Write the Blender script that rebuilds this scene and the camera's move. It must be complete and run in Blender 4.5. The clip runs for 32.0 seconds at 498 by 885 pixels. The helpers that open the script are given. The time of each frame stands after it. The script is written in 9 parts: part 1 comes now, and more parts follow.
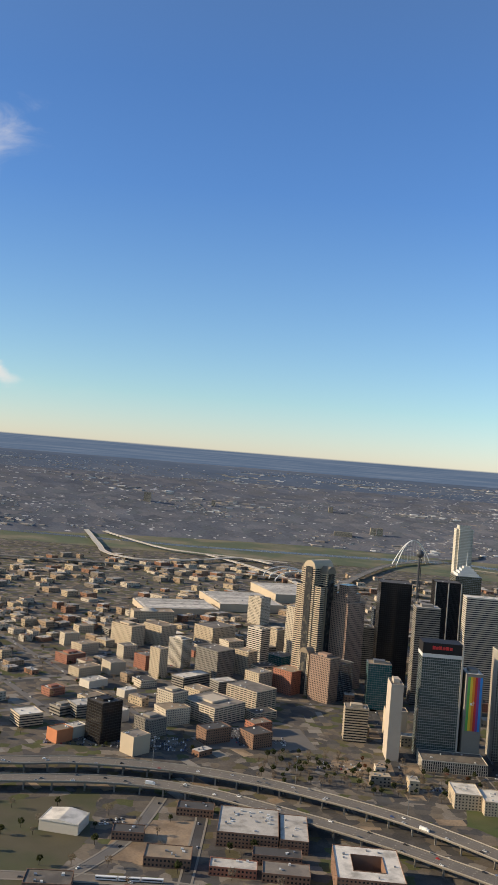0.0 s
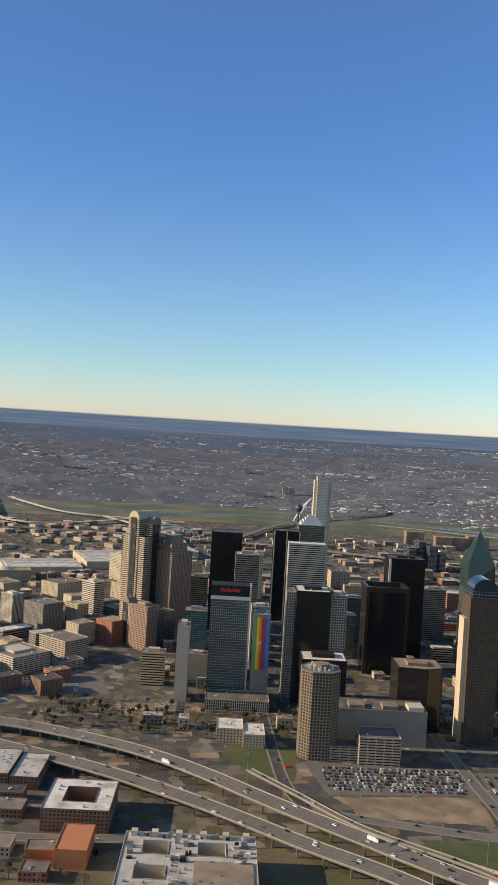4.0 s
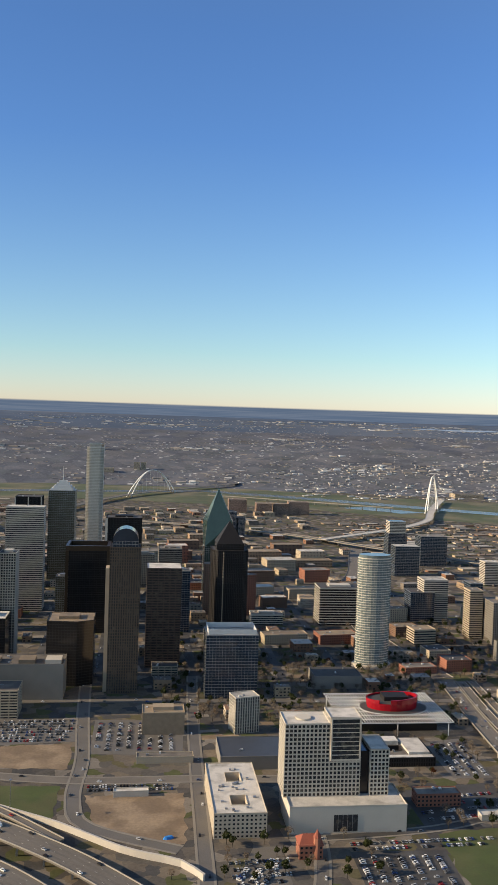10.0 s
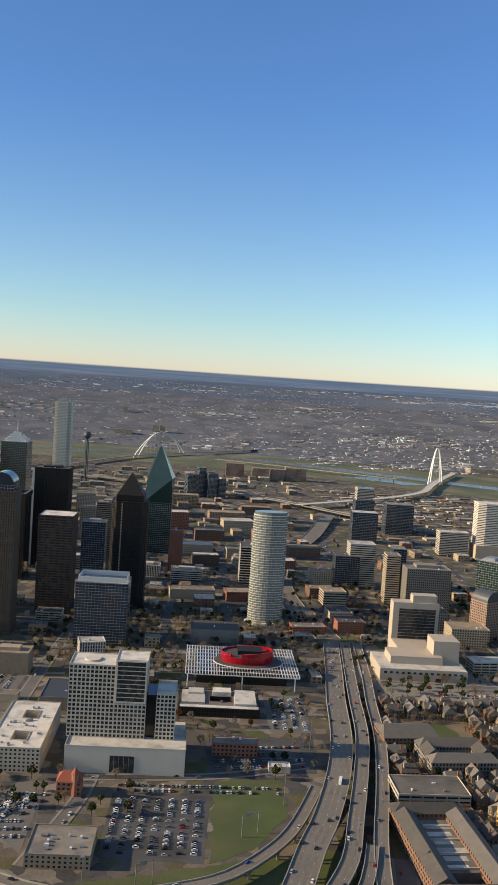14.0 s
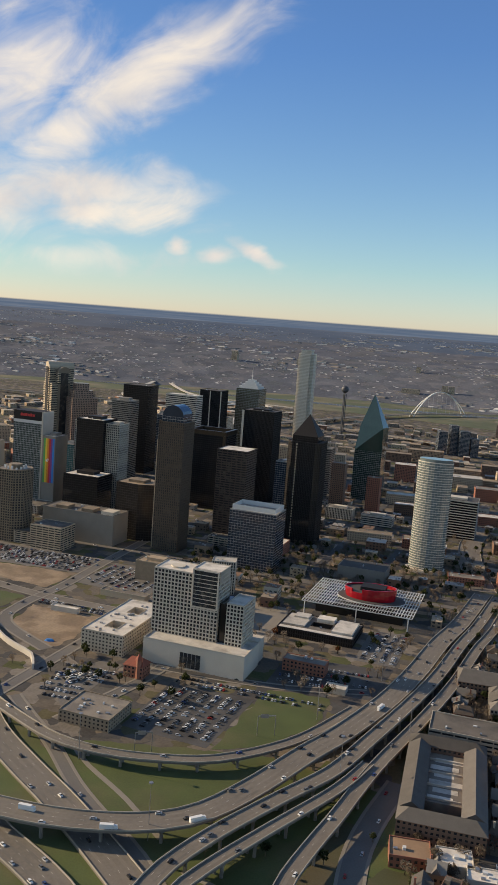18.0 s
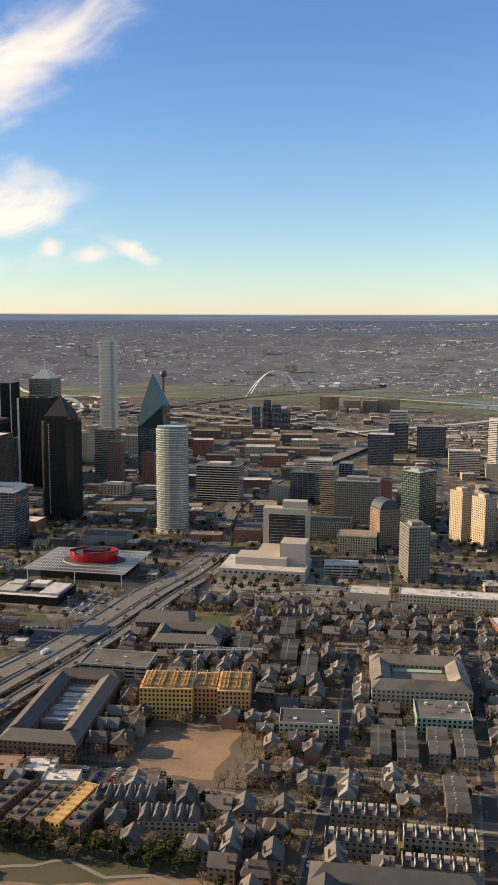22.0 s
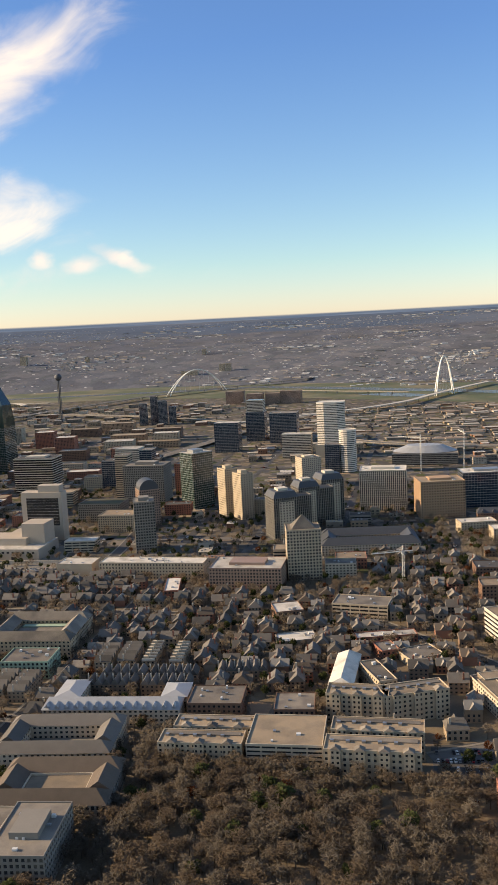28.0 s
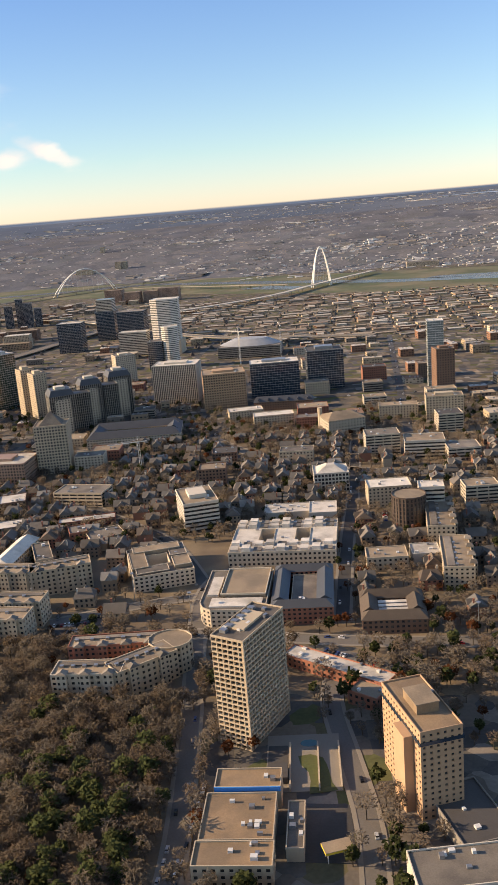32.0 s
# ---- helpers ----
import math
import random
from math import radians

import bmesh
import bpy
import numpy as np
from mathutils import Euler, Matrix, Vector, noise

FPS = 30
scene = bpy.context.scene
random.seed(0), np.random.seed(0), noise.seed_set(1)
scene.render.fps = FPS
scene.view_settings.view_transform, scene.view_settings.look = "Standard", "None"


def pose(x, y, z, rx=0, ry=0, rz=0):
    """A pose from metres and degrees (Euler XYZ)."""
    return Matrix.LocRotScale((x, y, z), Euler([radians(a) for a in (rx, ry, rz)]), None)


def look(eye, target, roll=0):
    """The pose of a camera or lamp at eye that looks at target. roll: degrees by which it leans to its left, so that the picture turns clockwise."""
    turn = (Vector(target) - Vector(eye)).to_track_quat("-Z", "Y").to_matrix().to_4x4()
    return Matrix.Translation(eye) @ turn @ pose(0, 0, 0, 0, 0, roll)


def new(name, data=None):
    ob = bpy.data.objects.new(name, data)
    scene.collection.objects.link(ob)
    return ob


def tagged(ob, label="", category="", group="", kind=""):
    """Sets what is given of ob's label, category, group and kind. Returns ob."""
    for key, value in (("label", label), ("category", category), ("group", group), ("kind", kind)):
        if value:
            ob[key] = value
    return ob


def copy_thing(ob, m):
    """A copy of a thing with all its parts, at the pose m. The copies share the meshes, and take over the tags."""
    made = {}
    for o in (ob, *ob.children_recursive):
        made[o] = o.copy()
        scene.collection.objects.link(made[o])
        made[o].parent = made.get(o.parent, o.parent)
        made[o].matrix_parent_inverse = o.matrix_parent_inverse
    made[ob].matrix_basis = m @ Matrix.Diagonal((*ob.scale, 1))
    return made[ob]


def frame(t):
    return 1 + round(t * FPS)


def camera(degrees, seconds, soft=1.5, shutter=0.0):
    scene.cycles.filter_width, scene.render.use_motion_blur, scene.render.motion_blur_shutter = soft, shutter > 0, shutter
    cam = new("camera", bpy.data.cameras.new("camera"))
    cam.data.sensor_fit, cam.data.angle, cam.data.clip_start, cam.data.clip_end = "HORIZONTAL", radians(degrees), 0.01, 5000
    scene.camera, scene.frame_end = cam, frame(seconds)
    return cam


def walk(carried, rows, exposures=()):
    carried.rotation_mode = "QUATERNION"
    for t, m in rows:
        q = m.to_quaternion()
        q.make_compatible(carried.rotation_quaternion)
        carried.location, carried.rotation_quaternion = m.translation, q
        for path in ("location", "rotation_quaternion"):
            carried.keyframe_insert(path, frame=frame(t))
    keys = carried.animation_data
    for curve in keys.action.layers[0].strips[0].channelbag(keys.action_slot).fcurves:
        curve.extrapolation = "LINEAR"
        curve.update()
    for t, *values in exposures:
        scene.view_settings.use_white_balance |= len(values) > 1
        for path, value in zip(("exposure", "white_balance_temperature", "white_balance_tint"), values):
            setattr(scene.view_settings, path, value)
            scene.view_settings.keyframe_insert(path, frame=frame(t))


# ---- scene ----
# ---- camera and light settings ----
SKY, SUN = 0.13, 5.0
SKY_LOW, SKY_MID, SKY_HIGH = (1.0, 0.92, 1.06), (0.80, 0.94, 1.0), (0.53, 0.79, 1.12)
CLOUD_COLOUR = (5.9, 5.6, 5.2, 1.0)
CLOUD_SHADE = (4.4, 4.45, 4.7, 1.0)
# centre u, v; spread u, v; lean; strength
CLOUDS = (
    (-0.502, 0.300, 0.165, 0.050, 0.46, 1.25),
    (-0.602, 0.235, 0.10, 0.050, 0.40, 1.1),
    (-0.702, 0.30, 0.13, 0.09, 0.2, 0.95),
    (-0.782, 0.40, 0.13, 0.10, 0.3, 1.0),
    (-0.602, 0.165, 0.17, 0.040, -0.08, 1.35),
    (-0.542, 0.135, 0.13, 0.026, 0.0, 1.2),
    (-0.702, 0.150, 0.12, 0.055, 0.0, 1.1),
    (-0.447, 0.094, 0.016, 0.012, 0.0, 1.1),
    (-0.398, 0.083, 0.032, 0.012, 0.12, 1.15),
    (-0.340, 0.088, 0.030, 0.012, -0.38, 1.25),
    (-0.602, 0.075, 0.30, 0.022, 0.0, 0.6),
)
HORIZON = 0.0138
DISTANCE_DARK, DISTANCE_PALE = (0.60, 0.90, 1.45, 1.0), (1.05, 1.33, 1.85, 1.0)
EXPOSURES = ((0.0, 0.33, 6900.0, 10.0), (14.5, 0.40, 7100.0, 11.0), (18.0, 0.26, 7250.0, 11.5), (21.0, 0.59, 7620.0, 13.5), (28.0, 0.62, 7680.0, 14.0), (30.0, 0.64, 7750.0, 16.0), (32.0, 0.74, 7850.0, 18.5))
cam = camera(32.26, 32.0)
ROWS = [
    (0, 9.05, -14.03, 239.63, 91.485, -4.722, 1.697),
    (0.5, 27.64, -13.86, 238.86, 91.288, -4.511, 1.603),
    (1, 46.23, -13.70, 238.07, 91.108, -4.295, 1.676),
    (1.5, 64.81, -13.58, 237.22, 90.887, -4.188, 1.625),
    (2, 83.38, -13.51, 236.31, 90.718, -4.097, 1.596),
    (2.5, 101.94, -13.51, 235.34, 90.522, -4.064, 1.128),
    (3, 120.47, -13.58, 234.31, 90.340, -3.887, 0.357),
    (3.5, 138.98, -13.73, 233.25, 89.944, -3.833, -0.514),
    (4, 157.48, -13.94, 232.18, 89.492, -3.442, -1.298),
    (4.5, 175.96, -14.19, 231.12, 88.931, -3.315, -2.007),
    (6.5, 249.60, -15.82, 227.63, 87.285, -1.286, -3.690),
    (7, 267.76, -16.60, 226.44, 87.174, -1.238, -3.830),
    (7.5, 285.89, -17.44, 225.20, 87.111, -1.137, -4.260),
    (8, 304.01, -18.33, 223.93, 87.176, -0.846, -4.760),
    (8.5, 322.13, -19.24, 222.64, 87.429, -1.141, -5.263),
    (9, 340.26, -20.16, 221.34, 87.787, -1.386, -5.817),
    (9.5, 358.42, -21.06, 220.05, 88.267, -1.616, -6.472),
    (10, 376.60, -21.92, 218.78, 88.443, -1.881, -7.008),
    (10.5, 394.80, -22.73, 217.53, 88.254, -2.271, -7.951),
    (11, 413.02, -23.49, 216.30, 87.936, -2.565, -8.782),
    (11.5, 431.24, -24.20, 215.10, 87.577, -3.145, -9.878),
    (12, 449.47, -24.89, 213.92, 87.308, -3.688, -10.702),
    (12.5, 467.69, -25.54, 212.78, 87.033, -4.054, -11.060),
    (13, 485.87, -26.18, 211.68, 86.707, -4.094, -9.909),
    (13.5, 504.00, -26.81, 210.61, 86.411, -4.089, -6.941),
    (14, 522.09, -27.43, 209.57, 86.331, -3.804, -2.852),
    (14.5, 540.18, -27.99, 208.56, 86.479, -3.836, 2.265),
    (15, 558.27, -28.50, 207.60, 86.685, -3.705, 7.697),
    (15.5, 576.37, -28.94, 206.65, 86.530, -3.989, 12.748),
    (17.5, 648.43, -30.13, 202.15, 83.504, -4.852, 18.625),
    (18, 666.54, -30.51, 200.85, 82.483, -4.331, 19.000),
    (18.5, 684.68, -30.91, 199.53, 81.576, -3.807, 18.572),
    (19, 702.83, -31.36, 198.18, 81.124, -3.261, 17.668),
    (19.5, 720.95, -31.82, 196.83, 81.006, -2.802, 16.517),
    (20, 739.01, -32.23, 195.54, 81.188, -2.145, 15.392),
    (20.5, 757.05, -32.53, 194.40, 81.377, -1.622, 14.245),
    (21, 775.09, -32.66, 193.45, 81.619, -1.016, 13.298),
    (21.5, 793.16, -32.62, 192.65, 81.950, -0.577, 12.212),
    (22, 811.27, -32.49, 191.92, 82.347, -0.158, 11.286),
    (22.5, 829.42, -32.38, 191.18, 82.980, 0.553, 10.609),
    (23, 847.59, -32.33, 190.38, 83.491, 1.208, 11.402),
    (23.5, 865.81, -32.39, 189.45, 83.814, 1.406, 12.706),
    (24, 884.11, -32.61, 188.35, 83.675, 1.586, 13.373),
    (24.5, 902.50, -33.00, 187.10, 83.030, 1.666, 12.981),
    (25, 920.98, -33.52, 185.75, 82.372, 1.751, 12.619),
    (25.5, 939.55, -34.15, 184.35, 82.102, 1.864, 12.337),
    (27.5, 1015.11, -38.35, 178.23, 82.931, 2.707, 11.357),
    (28, 1033.81, -39.63, 176.89, 82.485, 2.859, 10.911),
    (28.5, 1052.48, -40.90, 175.65, 81.831, 2.862, 10.351),
    (29, 1071.11, -42.10, 174.55, 81.074, 3.093, 9.951),
    (29.5, 1089.71, -43.20, 173.63, 80.168, 3.285, 9.453),
    (30, 1108.28, -44.17, 172.91, 79.286, 3.772, 9.103),
    (30.5, 1126.81, -44.99, 172.40, 78.189, 3.935, 8.755),
    (31, 1145.30, -45.68, 172.06, 77.213, 4.611, 8.451),
    (31.5, 1163.75, -46.28, 171.83, 76.235, 4.705, 7.819),
    (32, 1182.16, -46.86, 171.65, 75.367, 4.608, 6.807),
]
walk(cam, [(t, pose(x, y, z, rx, ry, rz)) for t, x, y, z, rx, ry, rz in ROWS], EXPOSURES)

# ---- light ----
SUN_AZ, SUN_EL = 92.0, 21.0          # degrees to the left of straight ahead (+y), and above the ground
world = bpy.data.worlds.new("sky")
scene.world = world
world.use_nodes = True
wt = world.node_tree
wt.nodes.clear()
w_out = wt.nodes.new("ShaderNodeOutputWorld")
w_bg = wt.nodes.new("ShaderNodeBackground")
w_sky = wt.nodes.new("ShaderNodeTexSky")
w_sky.sky_type = "NISHITA"
w_sky.sun_disc = False
w_sky.sun_elevation = radians(SUN_EL)
w_sky.sun_rotation = radians(-SUN_AZ)
w_sky.altitude = 300
w_sky.air_density, w_sky.dust_density, w_sky.ozone_density = 1.0, 0.4, 3.0
w_bg.inputs["Strength"].default_value = SKY


def wmath(op, a, b=None, c=None):
    n = wt.nodes.new("ShaderNodeMath")
    n.operation = op
    for i, v in enumerate((a, b, c)):
        if v is None:
            continue
        if isinstance(v, (int, float)):
            n.inputs[i].default_value = v
        else:
            wt.links.new(v, n.inputs[i])
    return n.outputs[0]


# wispy clouds low over the city, drawn on the sky dome: u to the right, v up from straight ahead
w_tc = wt.nodes.new("ShaderNodeTexCoord")
w_sep = wt.nodes.new("ShaderNodeSeparateXYZ")
wt.links.new(w_tc.outputs["Generated"], w_sep.inputs[0])
w_y = wmath("MAXIMUM", w_sep.outputs[1], 0.05)
w_u, w_v = wmath("DIVIDE", w_sep.outputs[0], w_y), wmath("DIVIDE", w_sep.outputs[2], w_y)
w_com = wt.nodes.new("ShaderNodeCombineXYZ")
wt.links.new(wmath("MULTIPLY", wmath("ADD", w_u, wmath("MULTIPLY", w_v, -0.6)), 5.0), w_com.inputs[0])
wt.links.new(wmath("MULTIPLY", w_v, 9.0), w_com.inputs[1])
w_no = wt.nodes.new("ShaderNodeTexNoise")
w_no.inputs["Scale"].default_value, w_no.inputs["Detail"].default_value = 1.5, 9.0
w_no.inputs["Roughness"].default_value, w_no.inputs["Distortion"].default_value = 0.58, 0.9
wt.links.new(w_com.outputs[0], w_no.inputs["Vector"])
w_edge = wt.nodes.new("ShaderNodeTexNoise")
w_edge.inputs["Scale"].default_value, w_edge.inputs["Detail"].default_value = 16.0, 4.0
w_plane = wt.nodes.new("ShaderNodeCombineXYZ")
wt.links.new(w_u, w_plane.inputs[0])
wt.links.new(wmath("MULTIPLY", w_v, 1.7), w_plane.inputs[1])
wt.links.new(w_plane.outputs[0], w_edge.inputs["Vector"])
w_shift = wt.nodes.new("ShaderNodeSeparateXYZ")
wt.links.new(w_edge.outputs["Color"], w_shift.inputs[0])
c_u = wmath("ADD", w_u, wmath("MULTIPLY", wmath("SUBTRACT", w_shift.outputs[0], 0.5), 0.058))
c_v = wmath("ADD", w_v, wmath("MULTIPLY", wmath("SUBTRACT", w_shift.outputs[1], 0.5), 0.028))
mask = None
for u0, v0, su, sv, lean, top in CLOUDS:
    du = wmath("SUBTRACT", c_u, u0)
    dv = wmath("SUBTRACT", wmath("SUBTRACT", c_v, v0), wmath("MULTIPLY", du, lean))
    r = wmath("ADD", wmath("POWER", wmath("ABSOLUTE", wmath("DIVIDE", du, su)), 2.0), wmath("POWER", wmath("ABSOLUTE", wmath("DIVIDE", dv, sv)), 2.0))
    one = wmath("MULTIPLY", wmath("EXPONENT", wmath("MULTIPLY", r, -1.0)), top)
    mask = one if mask is None else wmath("MAXIMUM", mask, one)
w_ramp = wt.nodes.new("ShaderNodeMapRange")
w_ramp.interpolation_type = "SMOOTHSTEP"
w_ramp.inputs["From Min"].default_value, w_ramp.inputs["From Max"].default_value = 0.16, 1.38
wt.links.new(wmath("ADD", mask, wmath("MULTIPLY", wmath("SUBTRACT", w_no.outputs["Fac"], 0.5), wmath("MULTIPLY", wmath("MINIMUM", wmath("MULTIPLY", mask, 4.0), 1.0), 1.75))), w_ramp.inputs["Value"])
w_mix = wt.nodes.new("ShaderNodeMix")
w_mix.data_type = "RGBA"
wt.links.new(w_ramp.outputs[0], w_mix.inputs["Factor"])
w_tint = wt.nodes.new("ShaderNodeVectorMath")
w_tint.operation = "MULTIPLY"
w_low = wt.nodes.new("ShaderNodeMapRange")
w_low.inputs["From Min"].default_value, w_low.inputs["From Max"].default_value = 0.0, 0.075
wt.links.new(w_v, w_low.inputs["Value"])
w_tone = wt.nodes.new("ShaderNodeMix")
w_tone.data_type = "RGBA"
w_tone.inputs["A"].default_value, w_tone.inputs["B"].default_value = (*SKY_LOW, 1), (*SKY_MID, 1)
wt.links.new(w_low.outputs[0], w_tone.inputs["Factor"])
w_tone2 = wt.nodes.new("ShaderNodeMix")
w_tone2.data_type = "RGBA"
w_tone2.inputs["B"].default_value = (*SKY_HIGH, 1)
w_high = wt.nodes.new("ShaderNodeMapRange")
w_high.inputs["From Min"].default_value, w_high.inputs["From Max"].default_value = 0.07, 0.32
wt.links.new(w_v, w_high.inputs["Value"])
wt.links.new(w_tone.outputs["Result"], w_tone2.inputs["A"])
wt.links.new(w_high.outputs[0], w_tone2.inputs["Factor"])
# the upper sky is left as it is
w_tone3 = wt.nodes.new("ShaderNodeMix")
w_tone3.data_type = "RGBA"
w_tone3.inputs["B"].default_value = (1, 1, 1, 1)
w_top = wt.nodes.new("ShaderNodeMapRange")
w_top.inputs["From Min"].default_value, w_top.inputs["From Max"].default_value = 0.45, 1.0
wt.links.new(w_v, w_top.inputs["Value"])
w_side = wt.nodes.new("ShaderNodeVectorMath")
w_side.operation = "SCALE"
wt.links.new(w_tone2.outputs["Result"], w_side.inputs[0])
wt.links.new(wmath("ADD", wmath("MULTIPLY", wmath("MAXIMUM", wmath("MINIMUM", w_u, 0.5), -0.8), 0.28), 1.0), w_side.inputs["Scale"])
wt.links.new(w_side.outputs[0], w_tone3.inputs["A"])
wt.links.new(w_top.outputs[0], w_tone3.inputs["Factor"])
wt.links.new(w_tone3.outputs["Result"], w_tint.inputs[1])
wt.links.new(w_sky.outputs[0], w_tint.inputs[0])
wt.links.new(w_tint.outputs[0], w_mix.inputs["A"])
w_puff = wt.nodes.new("ShaderNodeTexNoise")
w_puff.inputs["Scale"].default_value, w_puff.inputs["Detail"].default_value = 1.1, 6.0
wt.links.new(w_com.outputs[0], w_puff.inputs["Vector"])
w_pr = wt.nodes.new("ShaderNodeMapRange")
w_pr.inputs["From Min"].default_value, w_pr.inputs["From Max"].default_value = 0.36, 0.56
wt.links.new(w_puff.outputs["Fac"], w_pr.inputs["Value"])
w_cc = wt.nodes.new("ShaderNodeMix")
w_cc.data_type = "RGBA"
w_cc.inputs["A"].default_value, w_cc.inputs["B"].default_value = CLOUD_SHADE, CLOUD_COLOUR
wt.links.new(w_pr.outputs[0], w_cc.inputs["Factor"])
wt.links.new(w_cc.outputs["Result"], w_mix.inputs["B"])
# distance painted as blue haze under the true horizon, farther than the ground reaches
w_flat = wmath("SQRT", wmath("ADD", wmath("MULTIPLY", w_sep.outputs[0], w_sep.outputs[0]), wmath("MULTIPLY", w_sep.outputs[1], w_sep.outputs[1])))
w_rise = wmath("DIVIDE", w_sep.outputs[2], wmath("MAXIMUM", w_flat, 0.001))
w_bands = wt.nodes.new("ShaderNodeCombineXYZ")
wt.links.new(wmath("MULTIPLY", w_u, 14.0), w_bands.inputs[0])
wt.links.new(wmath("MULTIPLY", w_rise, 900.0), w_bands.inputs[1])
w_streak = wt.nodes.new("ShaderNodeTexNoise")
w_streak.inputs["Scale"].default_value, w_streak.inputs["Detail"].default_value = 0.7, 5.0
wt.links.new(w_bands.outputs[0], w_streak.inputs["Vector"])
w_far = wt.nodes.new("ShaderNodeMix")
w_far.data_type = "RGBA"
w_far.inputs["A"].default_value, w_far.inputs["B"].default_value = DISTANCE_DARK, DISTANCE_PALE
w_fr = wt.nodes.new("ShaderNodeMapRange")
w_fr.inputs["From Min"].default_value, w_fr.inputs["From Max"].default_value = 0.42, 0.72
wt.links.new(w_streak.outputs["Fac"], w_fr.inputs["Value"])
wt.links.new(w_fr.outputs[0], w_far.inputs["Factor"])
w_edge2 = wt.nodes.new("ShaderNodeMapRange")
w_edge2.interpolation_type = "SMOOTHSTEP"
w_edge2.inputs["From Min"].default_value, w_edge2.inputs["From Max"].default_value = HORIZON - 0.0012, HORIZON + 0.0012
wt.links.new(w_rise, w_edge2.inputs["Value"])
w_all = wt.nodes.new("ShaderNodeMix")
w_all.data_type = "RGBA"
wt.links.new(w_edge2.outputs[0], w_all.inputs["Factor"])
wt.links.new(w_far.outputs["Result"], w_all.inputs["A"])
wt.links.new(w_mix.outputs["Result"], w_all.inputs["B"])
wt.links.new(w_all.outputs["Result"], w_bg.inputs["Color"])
wt.links.new(w_bg.outputs[0], w_out.inputs[0])

sun_data = bpy.data.lights.new("sun", "SUN")
sun_data.energy, sun_data.angle, sun_data.color = SUN, radians(0.53), (1.0, 0.83, 0.60)
sun = new("sun", sun_data)
sun_to = Vector((-math.sin(radians(SUN_AZ)) * math.cos(radians(SUN_EL)), math.cos(radians(SUN_AZ)) * math.cos(radians(SUN_EL)), math.sin(radians(SUN_EL))))
sun.matrix_world = look((0, 0, 600), Vector((0, 0, 600)) - sun_to)

# ---- materials ----
MATS = {}


